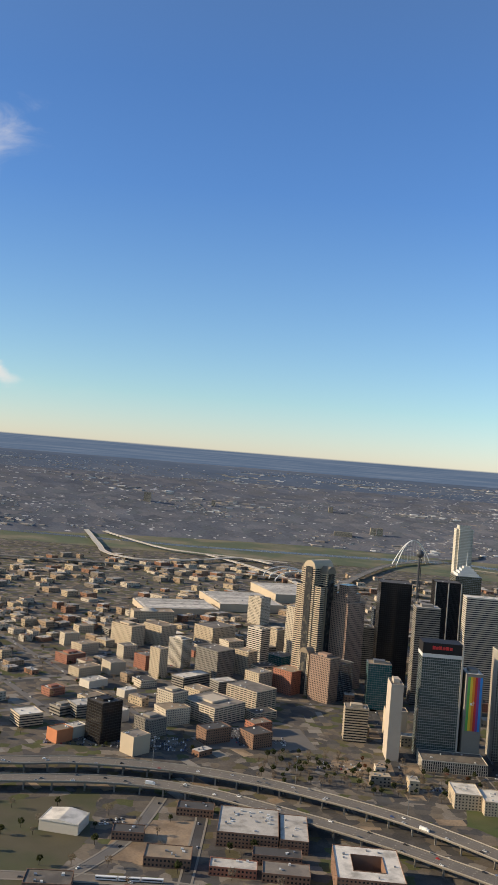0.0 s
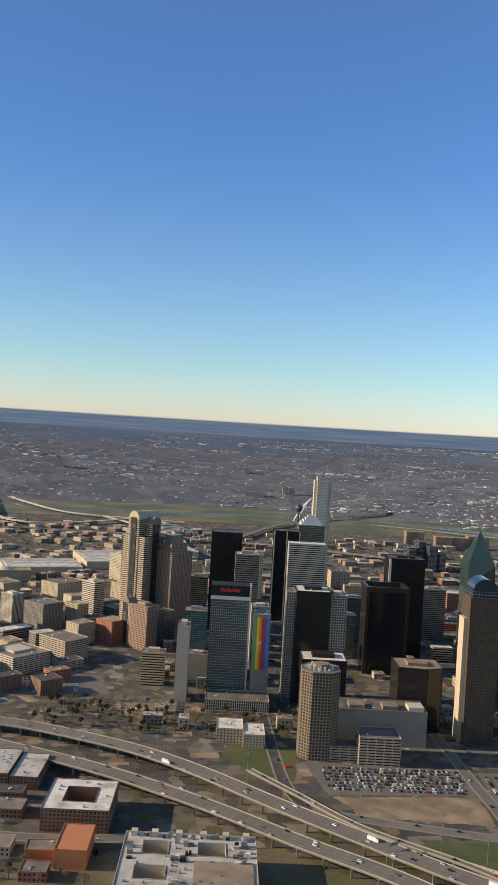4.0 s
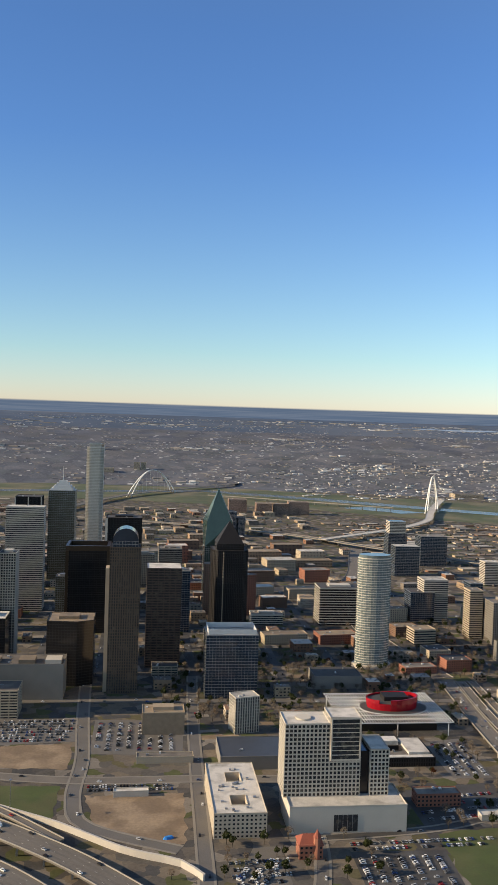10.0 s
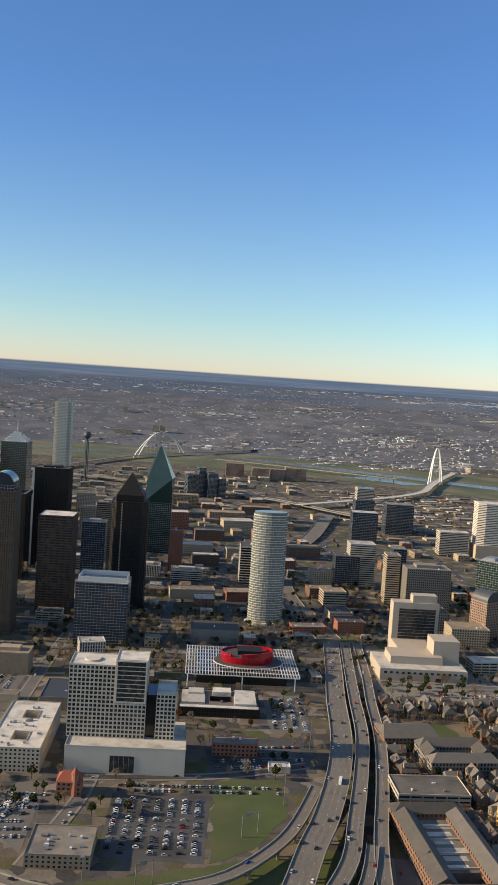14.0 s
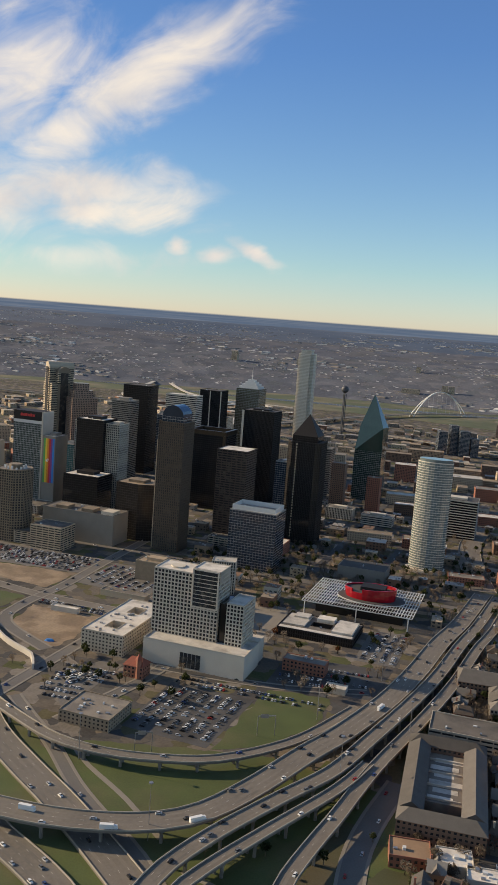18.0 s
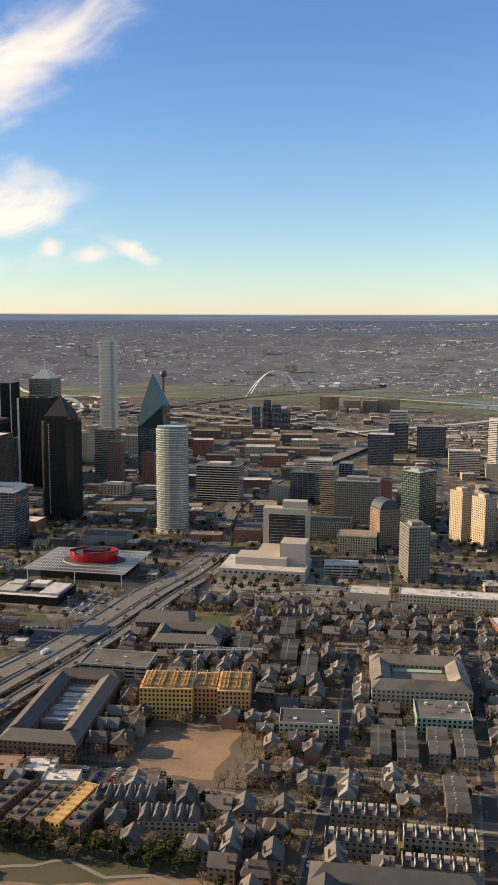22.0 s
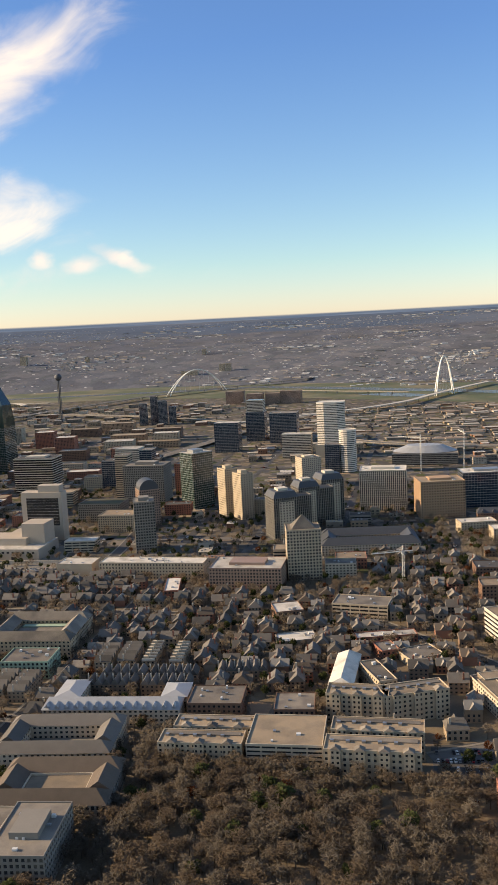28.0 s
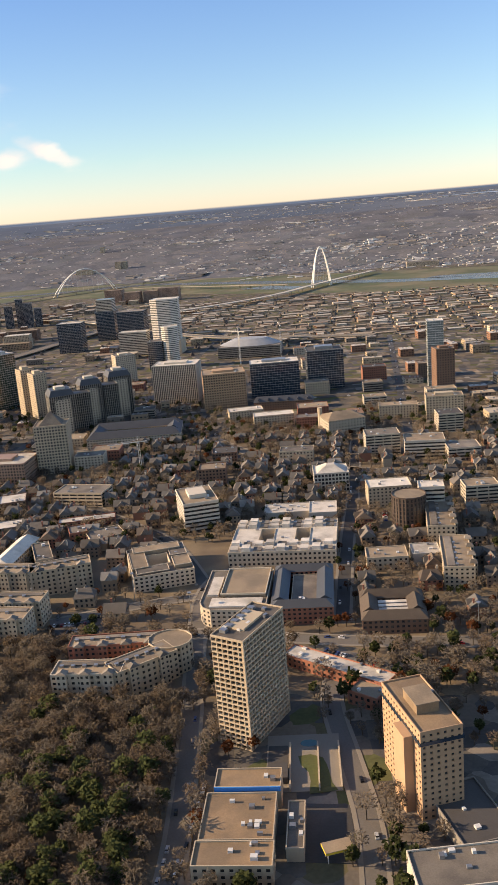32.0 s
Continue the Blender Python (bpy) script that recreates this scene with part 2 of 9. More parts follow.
def material(name, colour, rough=0.8, metal=0.0, vary=0.25, scale=0.3, fine=4.0, bump=0.0, island=0.0, second=None, spec=0.5, rnd=0.0, cover=(0.45, 0.6), thin=0.0):
    """A surface with two scales of variation, placed by the world's metres; second: a stain or patch colour; rnd, island: shade by object or by piece."""
    m = bpy.data.materials.new(name)
    m.use_nodes = True
    nt = m.node_tree
    bsdf = nt.nodes["Principled BSDF"]
    bsdf.inputs["Roughness"].default_value, bsdf.inputs["Metallic"].default_value = rough, metal
    bsdf.inputs["Specular IOR Level"].default_value = spec
    geo = nt.nodes.new("ShaderNodeNewGeometry")

    def noise_at(s, detail=5.0):
        n = nt.nodes.new("ShaderNodeTexNoise")
        n.inputs["Scale"].default_value, n.inputs["Detail"].default_value = s, detail
        nt.links.new(geo.outputs["Position"], n.inputs["Vector"])
        return n.outputs["Fac"]

    def arith(op, a, b):
        n = nt.nodes.new("ShaderNodeMath")
        n.operation = op
        for i, v in enumerate((a, b)):
            if isinstance(v, (int, float)):
                n.inputs[i].default_value = v
            else:
                nt.links.new(v, n.inputs[i])
        return n.outputs[0]
    broad, grain = noise_at(scale), noise_at(fine, 3.0)
    shade = arith("ADD", arith("MULTIPLY", arith("SUBTRACT", broad, 0.5), 2 * vary), arith("MULTIPLY", arith("SUBTRACT", grain, 0.5), 1.6 * vary))
    if rnd:
        info = nt.nodes.new("ShaderNodeObjectInfo")
        shade = arith("ADD", shade, arith("MULTIPLY", arith("SUBTRACT", info.outputs["Random"], 0.5), 2 * rnd))
    if island:
        shade = arith("ADD", shade, arith("MULTIPLY", arith("SUBTRACT", geo.outputs["Random Per Island"], 0.5), 2 * island))
    shade = arith("MAXIMUM", arith("ADD", shade, 1.0), 0.1)
    base = nt.nodes.new("ShaderNodeMix")
    base.data_type = "RGBA"
    base.inputs["A"].default_value = (*colour, 1)
    base.inputs["B"].default_value = (*(second or colour), 1)
    mr = nt.nodes.new("ShaderNodeMapRange")
    mr.inputs["From Min"].default_value, mr.inputs["From Max"].default_value = cover
    nt.links.new(noise_at(scale * 0.7, 6.0), mr.inputs["Value"])
    nt.links.new(mr.outputs[0], base.inputs["Factor"])
    mul = nt.nodes.new("ShaderNodeVectorMath")
    mul.operation = "SCALE"
    nt.links.new(base.outputs["Result"], mul.inputs[0])
    nt.links.new(shade, mul.inputs["Scale"])
    nt.links.new(mul.outputs[0], bsdf.inputs["Base Color"])
    if bump:
        bp = nt.nodes.new("ShaderNodeBump")
        bp.inputs["Strength"].default_value, bp.inputs["Distance"].default_value = bump, 0.3
        nt.links.new(grain, bp.inputs["Height"])
        nt.links.new(bp.outputs[0], bsdf.inputs["Normal"])
    if thin:
        # twigs catch light from above as a whole crown does
        soft = nt.nodes.new("ShaderNodeVectorMath")
        soft.operation = "MULTIPLY_ADD"
        nt.links.new(geo.outputs["Normal"], soft.inputs[0])
        soft.inputs[1].default_value, soft.inputs[2].default_value = (0.45,) * 3, (-0.35, 0.0, 0.7)
        unit = nt.nodes.new("ShaderNodeVectorMath")
        unit.operation = "NORMALIZE"
        nt.links.new(soft.outputs[0], unit.inputs[0])
        nt.links.new(unit.outputs[0], bsdf.inputs["Normal"])
        leaf, both = nt.nodes.new("ShaderNodeBsdfTranslucent"), nt.nodes.new("ShaderNodeMixShader")
        nt.links.new(mul.outputs[0], leaf.inputs["Color"])
        both.inputs[0].default_value = thin
        nt.links.new(bsdf.outputs[0], both.inputs[1])
        nt.links.new(leaf.outputs[0], both.inputs[2])
        nt.links.new(both.outputs[0], nt.nodes["Material Output"].inputs[0])
    MATS[name] = m
    return m


def patchwork(name, palette, size, turn=8.0, fleck=None, fleck_size=6.0, fleck_share=0.07, loose=0.75, vary=0.25, island=False):
    """Surface of many lots or roofs, each of one colour out of the palette; fleck: colour of small scattered specks."""
    m = bpy.data.materials.new(name)
    m.use_nodes = True
    nt = m.node_tree
    bsdf = nt.nodes["Principled BSDF"]
    bsdf.inputs["Roughness"].default_value, bsdf.inputs["Specular IOR Level"].default_value = 0.95, 0.1
    geo = nt.nodes.new("ShaderNodeNewGeometry")
    rot = nt.nodes.new("ShaderNodeVectorRotate")
    rot.rotation_type = "Z_AXIS"
    rot.inputs["Angle"].default_value = radians(-turn)
    nt.links.new(geo.outputs["Position"], rot.inputs["Vector"])

    def cells(s):
        v = nt.nodes.new("ShaderNodeTexVoronoi")
        v.voronoi_dimensions, v.distance = "2D", "CHEBYCHEV"
        v.inputs["Scale"].default_value, v.inputs["Randomness"].default_value = 1.0 / s, loose
        nt.links.new(rot.outputs[0], v.inputs["Vector"])
        c = nt.nodes.new("ShaderNodeSeparateColor")
        nt.links.new(v.outputs["Color"], c.inputs[0])
        return c.outputs[0]
    ramp = nt.nodes.new("ShaderNodeValToRGB")
    ramp.color_ramp.interpolation = "CONSTANT"
    ramp.color_ramp.elements.remove(ramp.color_ramp.elements[1])
    for i, c in enumerate(palette):
        e = ramp.color_ramp.elements[0] if i == 0 else ramp.color_ramp.elements.new(i / len(palette))
        e.color = (*c, 1)
    nt.links.new(geo.outputs["Random Per Island"] if island else cells(size), ramp.inputs[0])
    top = ramp.outputs["Color"]
    if fleck:
        gt, mx = nt.nodes.new("ShaderNodeMath"), nt.nodes.new("ShaderNodeMix")
        gt.operation, mx.data_type = "GREATER_THAN", "RGBA"
        gt.inputs[1].default_value = 1 - fleck_share
        nt.links.new(cells(fleck_size), gt.inputs[0])
        nt.links.new(gt.outputs[0], mx.inputs["Factor"])
        nt.links.new(top, mx.inputs["A"])
        mx.inputs["B"].default_value = (*fleck, 1)
        top = mx.outputs["Result"]
    mul = nt.nodes.new("ShaderNodeVectorMath")
    mul.operation = "SCALE"
    nt.links.new(top, mul.inputs[0])
    fac = None
    for s, w in ((0.008, 1.6 * vary), (0.12, 1.4 * vary), (0.7, 1.2 * vary)):
        n, k = nt.nodes.new("ShaderNodeTexNoise"), nt.nodes.new("ShaderNodeMath")
        n.inputs["Scale"].default_value, n.inputs["Detail"].default_value = s, 4.0
        nt.links.new(geo.outputs["Position"], n.inputs["Vector"])
        k.operation = "MULTIPLY_ADD"
        nt.links.new(n.outputs["Fac"], k.inputs[0])
        k.inputs[1].default_value = w
        if fac is None:
            k.inputs[2].default_value = 1 - 2.1 * vary
        else:
            nt.links.new(fac, k.inputs[2])
        fac = k.outputs[0]
    nt.links.new(fac, mul.inputs["Scale"])
    nt.links.new(mul.outputs[0], bsdf.inputs["Base Color"])
    MATS[name] = m
    return m


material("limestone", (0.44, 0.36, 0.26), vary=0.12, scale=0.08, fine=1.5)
material("tan_concrete", (0.21, 0.165, 0.115), vary=0.14, scale=0.08, fine=1.5)
material("buff_stucco", (0.45, 0.365, 0.26), vary=0.14, scale=0.15, fine=2)
material("cream_stucco", (0.48, 0.41, 0.315), rnd=0.12, vary=0.14, scale=0.15, fine=2)
material("white_concrete", (0.50, 0.45, 0.375), rnd=0.12, vary=0.13, scale=0.1, fine=2)
material("bright_stucco", (0.68, 0.63, 0.55), vary=0.1, scale=0.1, fine=2)
material("grey_concrete", (0.22, 0.20, 0.172), vary=0.16, scale=0.1, fine=2)
material("road_concrete", (0.172, 0.149, 0.121), vary=0.20, scale=0.06, fine=1.2, second=(0.13, 0.115, 0.096))
material("brown_brick", (0.20, 0.115, 0.075), vary=0.22, scale=0.2, fine=5)
material("red_brick", (0.30, 0.12, 0.075), vary=0.2, scale=0.2, fine=5, rnd=0.15)
material("tan_brick", (0.42, 0.27, 0.165), vary=0.14, scale=0.2, fine=5)
material("orange_paint", (0.46, 0.17, 0.075), vary=0.12, scale=0.2, fine=2)
material("bank_stone", (0.42, 0.355, 0.285), vary=0.12, scale=0.1, fine=1.5)
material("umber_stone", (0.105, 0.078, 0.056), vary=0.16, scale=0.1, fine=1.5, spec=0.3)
material("house_tan", (0.33, 0.255, 0.175), vary=0.2, scale=0.3, fine=3, rnd=0.3)
material("house_brown", (0.22, 0.155, 0.108), vary=0.2, scale=0.3, fine=3, rnd=0.3)
material("silver_panel", (0.62, 0.58, 0.50), rough=0.5, metal=0.05, vary=0.15, scale=0.1)
material("dark_granite", (0.022, 0.020, 0.020), rough=0.6, spec=0.2, vary=0.2, scale=0.1, fine=1)
material("brown_granite", (0.075, 0.055, 0.045), rough=0.6, vary=0.15, scale=0.1, fine=1, spec=0.3)
material("pink_granite", (0.30, 0.20, 0.15), rough=0.5, vary=0.15, scale=0.1, fine=1)
material("bronze_metal", (0.075, 0.052, 0.034), rough=0.35, metal=0.7, vary=0.15)
material("grey_metal", (0.32, 0.33, 0.34), rough=0.4, metal=0.7, vary=0.15)
material("white_metal", (0.58, 0.58, 0.56), rough=0.45, vary=0.1)
material("glass_dark", (0.030, 0.031, 0.033), rough=0.2, vary=0.5, scale=0.35, fine=0.5, rnd=0.3, spec=0.45, second=(0.085, 0.078, 0.066), cover=(0.54, 0.62))
material("glass_black", (0.018, 0.017, 0.017), rough=0.12, vary=0.2, scale=0.05)
material("glass_green", (0.02, 0.042, 0.036), rough=0.09, vary=0.25, scale=0.08, fine=0.5, spec=0.7)
material("glass_teal", (0.02, 0.10, 0.105), rough=0.12, vary=0.3, scale=0.15, fine=0.5, spec=0.7)
material("glass_blue", (0.02, 0.035, 0.055), rough=0.08, vary=0.3, scale=0.08, fine=0.4, spec=0.8)
material("glass_grey", (0.055, 0.078, 0.074), rough=0.12, vary=0.35, scale=0.1, fine=0.5, spec=0.6)
material("glass_pale", (0.15, 0.185, 0.18), rough=0.12, vary=0.35, scale=0.3, fine=0.7, spec=0.9)
material("glass_copper", (0.13, 0.125, 0.09), rough=0.15, metal=0.3, vary=0.3, scale=0.08)
# near-black: painted shade inside open decks and balconies; also some roof boxes
material("shade_black", (0.012, 0.012, 0.012), rough=0.9, vary=0.3)
material("roof_white", (0.55, 0.51, 0.45), vary=0.22, scale=0.16, fine=1.2, second=(0.28, 0.26, 0.225), cover=(0.48, 0.72), rnd=0.25)
material("roof_gravel", (0.185, 0.16, 0.13), vary=0.35, rnd=0.35, scale=0.12, fine=2.5, second=(0.12, 0.105, 0.09))
material("roof_tan", (0.275, 0.21, 0.14), vary=0.3, rnd=0.2, scale=0.12, fine=2.0, second=(0.205, 0.16, 0.112))
material("roof_brown", (0.27, 0.185, 0.11), vary=0.3, scale=0.12, fine=2.0, second=(0.19, 0.135, 0.085))
material("roof_dark", (0.065, 0.06, 0.056), vary=0.25, scale=0.12, fine=2.0)
material("shingle", (0.112, 0.1, 0.087), vary=0.25, scale=0.25, fine=6, rnd=0.45, bump=0.3)
material("shingle_brown", (0.088, 0.066, 0.049), vary=0.25, scale=0.25, fine=6, rnd=0.3, bump=0.3)
material("slate_blue", (0.055, 0.06, 0.068), rough=0.5, vary=0.2, scale=0.2)
material("asphalt", (0.046, 0.043, 0.040), vary=0.3, scale=0.05, fine=1.5, second=(0.078, 0.074, 0.07), bump=0.1)
material("old_asphalt", (0.132, 0.12, 0.104), vary=0.28, scale=0.05, fine=1.5, second=(0.13, 0.12, 0.11))
material("pavement", (0.22, 0.195, 0.16), vary=0.15, scale=0.1, fine=2)
material("paint_white", (0.75, 0.74, 0.70), vary=0.15)
material("dirt", (0.19, 0.134, 0.083), vary=0.4, scale=0.07, fine=0.6, second=(0.29, 0.212, 0.135), bump=0.2)
material("sheathing_orange", (0.52, 0.23, 0.10), vary=0.2, scale=0.3, fine=2)
material("dirt_orange", (0.3, 0.188, 0.108), vary=0.2, scale=0.06, fine=0.6, second=(0.22, 0.145, 0.09))
material("grass", (0.062, 0.082, 0.019), vary=0.35, scale=0.05, fine=1.2, second=(0.1, 0.088, 0.036), cover=(0.46, 0.76), bump=0.2)
material("grass_dry", (0.078, 0.066, 0.034), vary=0.3, scale=0.04, fine=1.2, second=(0.058, 0.06, 0.022), bump=0.2)
material("park_floor", (0.13, 0.098, 0.064), vary=0.35, scale=0.06, fine=1.2, second=(0.19, 0.145, 0.09), bump=0.3)
material("floodplain", (0.075, 0.09, 0.032), vary=0.4, scale=0.01, fine=0.08, second=(0.16, 0.135, 0.07))
material("water", (0.10, 0.125, 0.13), rough=0.12, vary=0.2, scale=0.01, fine=0.1)
material("twigs", (0.155, 0.122, 0.092), rough=1, spec=0.0, vary=0.22, scale=0.12, fine=0.8, island=0.08, rnd=0.2, thin=0.45)
material("twigs_grey", (0.17, 0.145, 0.116), rough=1, spec=0.0, vary=0.22, scale=0.12, fine=0.8, island=0.08, rnd=0.2, thin=0.45)
material("twigs_rust", (0.11, 0.045, 0.022), rough=1, spec=0.0, vary=0.3, scale=0.15, fine=2.0, island=0.25, rnd=0.3, thin=0.4)
material("evergreen", (0.062, 0.074, 0.032), rough=1, spec=0.0, vary=0.35, scale=0.15, fine=2.0, island=0.3, rnd=0.3, thin=0.35)
material("bark", (0.10, 0.075, 0.05), vary=0.3, fine=6)
material("timber", (0.55, 0.36, 0.16), vary=0.2, scale=0.3, fine=2, island=0.15)
material("sheathing_green", (0.30, 0.40, 0.30), vary=0.2, scale=0.3, fine=2)
material("silver_roof", (0.36, 0.37, 0.38), rough=0.5, metal=0.2, vary=0.15, scale=0.2)
material("rough_ground", (0.135, 0.106, 0.062), vary=0.5, scale=0.035, fine=0.35, second=(0.078, 0.074, 0.03), cover=(0.4, 0.66), bump=0.2)
material("barrier_concrete", (0.31, 0.28, 0.235), vary=0.2, scale=0.1, fine=1)
material("worn_concrete", (0.155, 0.134, 0.108), vary=0.3, scale=0.05, fine=0.8)
material("pale_concrete", (0.50, 0.46, 0.40), vary=0.12, scale=0.05, fine=1)
material("sheathing_yellow", (0.66, 0.37, 0.10), vary=0.12, scale=0.3, fine=2)
material("tile_red", (0.27, 0.075, 0.045), vary=0.2, scale=0.3, fine=3)
material("red_lacquer", (0.30, 0.006, 0.014), rough=0.25, vary=0.12)
material("crane_paint", (0.62, 0.60, 0.55), rough=0.5, vary=0.1)
for nm, c in (("white", (0.72, 0.72, 0.70)), ("black", (0.015, 0.015, 0.017)), ("silver", (0.38, 0.39, 0.40)), ("grey", (0.13, 0.135, 0.14)), ("red", (0.30, 0.02, 0.02)), ("blue", (0.03, 0.06, 0.18)), ("sand", (0.35, 0.30, 0.22))):
    material("car_" + nm, c, rough=0.35, spec=0.35, vary=0.04)
material("tyre", (0.015, 0.015, 0.015), rough=0.9, vary=0.1)
patchwork("far_roofs", ((0.42, 0.37, 0.30), (0.26, 0.21, 0.16), (0.50, 0.46, 0.41), (0.22, 0.14, 0.10), (0.34, 0.26, 0.18), (0.16, 0.145, 0.13), (0.40, 0.32, 0.23), (0.30, 0.28, 0.26)), 20, island=True)
patchwork("ware_roofs", ((0.38, 0.34, 0.29), (0.30, 0.245, 0.19), (0.46, 0.42, 0.37), (0.25, 0.19, 0.15), (0.34, 0.285, 0.225), (0.22, 0.205, 0.19)), 20, island=True)
patchwork("far_walls", ((0.40, 0.32, 0.22), (0.24, 0.13, 0.085), (0.46, 0.40, 0.32), (0.30, 0.22, 0.15), (0.20, 0.17, 0.14)), 20, island=True)
patchwork("row_walls", ((0.264, 0.192, 0.132), (0.180, 0.120, 0.084), (0.360, 0.288, 0.204), (0.288, 0.144, 0.096), (0.228, 0.204, 0.168)), 20, island=True)
patchwork("row_roofs", ((0.165, 0.151, 0.134), (0.195, 0.177, 0.156), (0.118, 0.109, 0.098), (0.165, 0.132, 0.103), (0.248, 0.231, 0.209), (0.142, 0.136, 0.125)), 20, island=True)
patchwork("pale_specks", ((0.52, 0.50, 0.47), (0.36, 0.33, 0.30), (0.24, 0.22, 0.20), (0.70, 0.68, 0.65), (0.42, 0.36, 0.30), (0.30, 0.28, 0.27)), 20, island=True)
material("far_lake", (0.30, 0.38, 0.46), rough=0.4, vary=0.1, scale=0.01, fine=0.05)
material("far_crowns", (0.085, 0.075, 0.068), rough=1, spec=0.05, vary=0.2, scale=0.004, fine=0.05, island=0.2, second=(0.10, 0.09, 0.08))
# outer ground bands: haze put into the colour, bluest at the rim
patchwork("hazed_lots", ((0.105, 0.112, 0.132), (0.128, 0.13, 0.145), (0.088, 0.098, 0.122), (0.115, 0.118, 0.128)), 60, 20, (0.42, 0.42, 0.43), 11, 0.012, 1.0, 0.5)
material("hazed_rim", (0.085, 0.112, 0.158), rough=1, spec=0.05, vary=0.25, scale=0.0015, fine=0.006, second=(0.12, 0.14, 0.175))
material("glass_silver", (0.44, 0.40, 0.32), rough=0.35, metal=0.0, vary=0.3, scale=0.06, fine=0.3)
patchwork("city_ground", ((0.088, 0.080, 0.074), (0.127, 0.110, 0.092), (0.072, 0.068, 0.065), (0.165, 0.136, 0.103), (0.105, 0.096, 0.084), (0.110, 0.097, 0.056), (0.079, 0.076, 0.073), (0.198, 0.174, 0.146), (0.086, 0.092, 0.043), (0.132, 0.112, 0.090)), 9, 8, loose=1.0, vary=0.5)
# the plain beyond the city, its palette tinted blue-grey for haze
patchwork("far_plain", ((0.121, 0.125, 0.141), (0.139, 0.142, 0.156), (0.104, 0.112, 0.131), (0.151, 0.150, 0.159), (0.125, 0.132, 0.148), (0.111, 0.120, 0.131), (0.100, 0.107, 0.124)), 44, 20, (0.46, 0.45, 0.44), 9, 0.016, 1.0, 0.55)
for nm, c in (("green", (0.10, 0.36, 0.08)), ("yellow", (0.72, 0.50, 0.04)), ("orange", (0.70, 0.22, 0.02)), ("red", (0.50, 0.03, 0.03)), ("purple", (0.22, 0.05, 0.22)), ("blue", (0.02, 0.20, 0.55))):
    material("banner_" + nm, c, rough=0.7, vary=0.05)

# ---- mesh helpers ----
QUADS = ((0, 3, 2, 1), (4, 5, 6, 7), (0, 1, 5, 4), (1, 2, 6, 5), (2, 3, 7, 6), (3, 0, 4, 7))


class Shape:
    """Collects boxes, prisms and slopes into one mesh."""

    def __init__(self):
        self.v, self.f = [], []

    def box(self, x0, x1, y0, y1, z0, z1):
        n = len(self.v)
        self.v += [(x0, y0, z0), (x1, y0, z0), (x1, y1, z0), (x0, y1, z0), (x0, y0, z1), (x1, y0, z1), (x1, y1, z1), (x0, y1, z1)]
        self.f += [tuple(n + i for i in q) for q in QUADS]
        return self

    def ring(self, x0, x1, y0, y1, z0, z1, t):
        """A rectangular band of thickness t inside the given outline."""
        self.box(x0, x1, y0, y0 + t, z0, z1).box(x0, x1, y1 - t, y1, z0, z1)
        return self.box(x0, x0 + t, y0 + t, y1 - t, z0, z1).box(x1 - t, x1, y0 + t, y1 - t, z0, z1)

    def prism(self, poly, z0, z1, top=None):
        """An upright prism on a counter-clockwise outline; top: another outline for the upper end."""
        n, k = len(self.v), len(poly)
        top = top or poly
        self.v += [(x, y, z0) for x, y in poly] + [(x, y, z1) for x, y in top]
        self.f += [tuple(n + i for i in reversed(range(k))), tuple(n + k + i for i in range(k))]
        self.f += [(n + i, n + (i + 1) % k, n + k + (i + 1) % k, n + k + i) for i in range(k)]
        return self

    def tilted(self, m, sx, sy, sz):
        """A box of that size, centred and posed by the matrix m."""
        n = len(self.v)
        for z in (-sz / 2, sz / 2):
            for x, y in ((-sx / 2, -sy / 2), (sx / 2, -sy / 2), (sx / 2, sy / 2), (-sx / 2, sy / 2)):
                self.v.append(tuple(m @ Vector((x, y, z))))
        self.f += [tuple(n + i for i in q) for q in QUADS]
        return self

    def beam(self, a, b, t):
        """A square bar from a to b."""
        a, b = Vector(a), Vector(b)
        d = b - a
        return self.tilted(Matrix.Translation((a + b) / 2) @ d.to_track_quat("Z", "Y").to_matrix().to_4x4(), t, t, d.length)

    def gable(self, x0, x1, y0, y1, z0, z1, along="x", over=0.3, hip=0.0):
        """A pitched roof with eaves; hip: how far the ridge stops short."""
        n = len(self.v)
        x0, x1, y0, y1 = x0 - over, x1 + over, y0 - over, y1 + over
        if along == "x":
            ym = (y0 + y1) / 2
            r = [(x0 + hip, ym, z1), (x1 - hip, ym, z1)]
            fs = [(0, 1, 5, 4), (2, 3, 4, 5), (1, 2, 5), (3, 0, 4), (3, 2, 1, 0)]
        else:
            xm = (x0 + x1) / 2
            r = [(xm, y0 + hip, z1), (xm, y1 - hip, z1)]
            fs = [(1, 2, 5, 4), (3, 0, 4, 5), (0, 1, 4), (2, 3, 5), (3, 2, 1, 0)]
        self.v += [(x0, y0, z0), (x1, y0, z0), (x1, y1, z0), (x0, y1, z0)] + r
        self.f += [tuple(n + i for i in q) for q in fs]
        return self

    def mesh(self, name, mat):
        me = bpy.data.meshes.new(name)
        me.from_pydata(self.v, [], self.f)
        me.materials.append(MATS[mat])
        return me


def thing(name, label, category, x, y, z=0.0, a=0.0, group="", kind=""):
    ob = new(name)
    ob.empty_display_size = 0.5
    ob.matrix_world = pose(x, y, z, 0, 0, a)
    return tagged(ob, label, category, group, kind)


def part(name, shape, mat, parent, label=""):
    """Links a shape, or a mesh already made, as one mesh under a thing or a part."""
    ob = new(name, shape if isinstance(shape, bpy.types.Mesh) else shape.mesh(name, mat))
    ob.parent = parent
    if label:
        tagged(ob, label)
    return ob


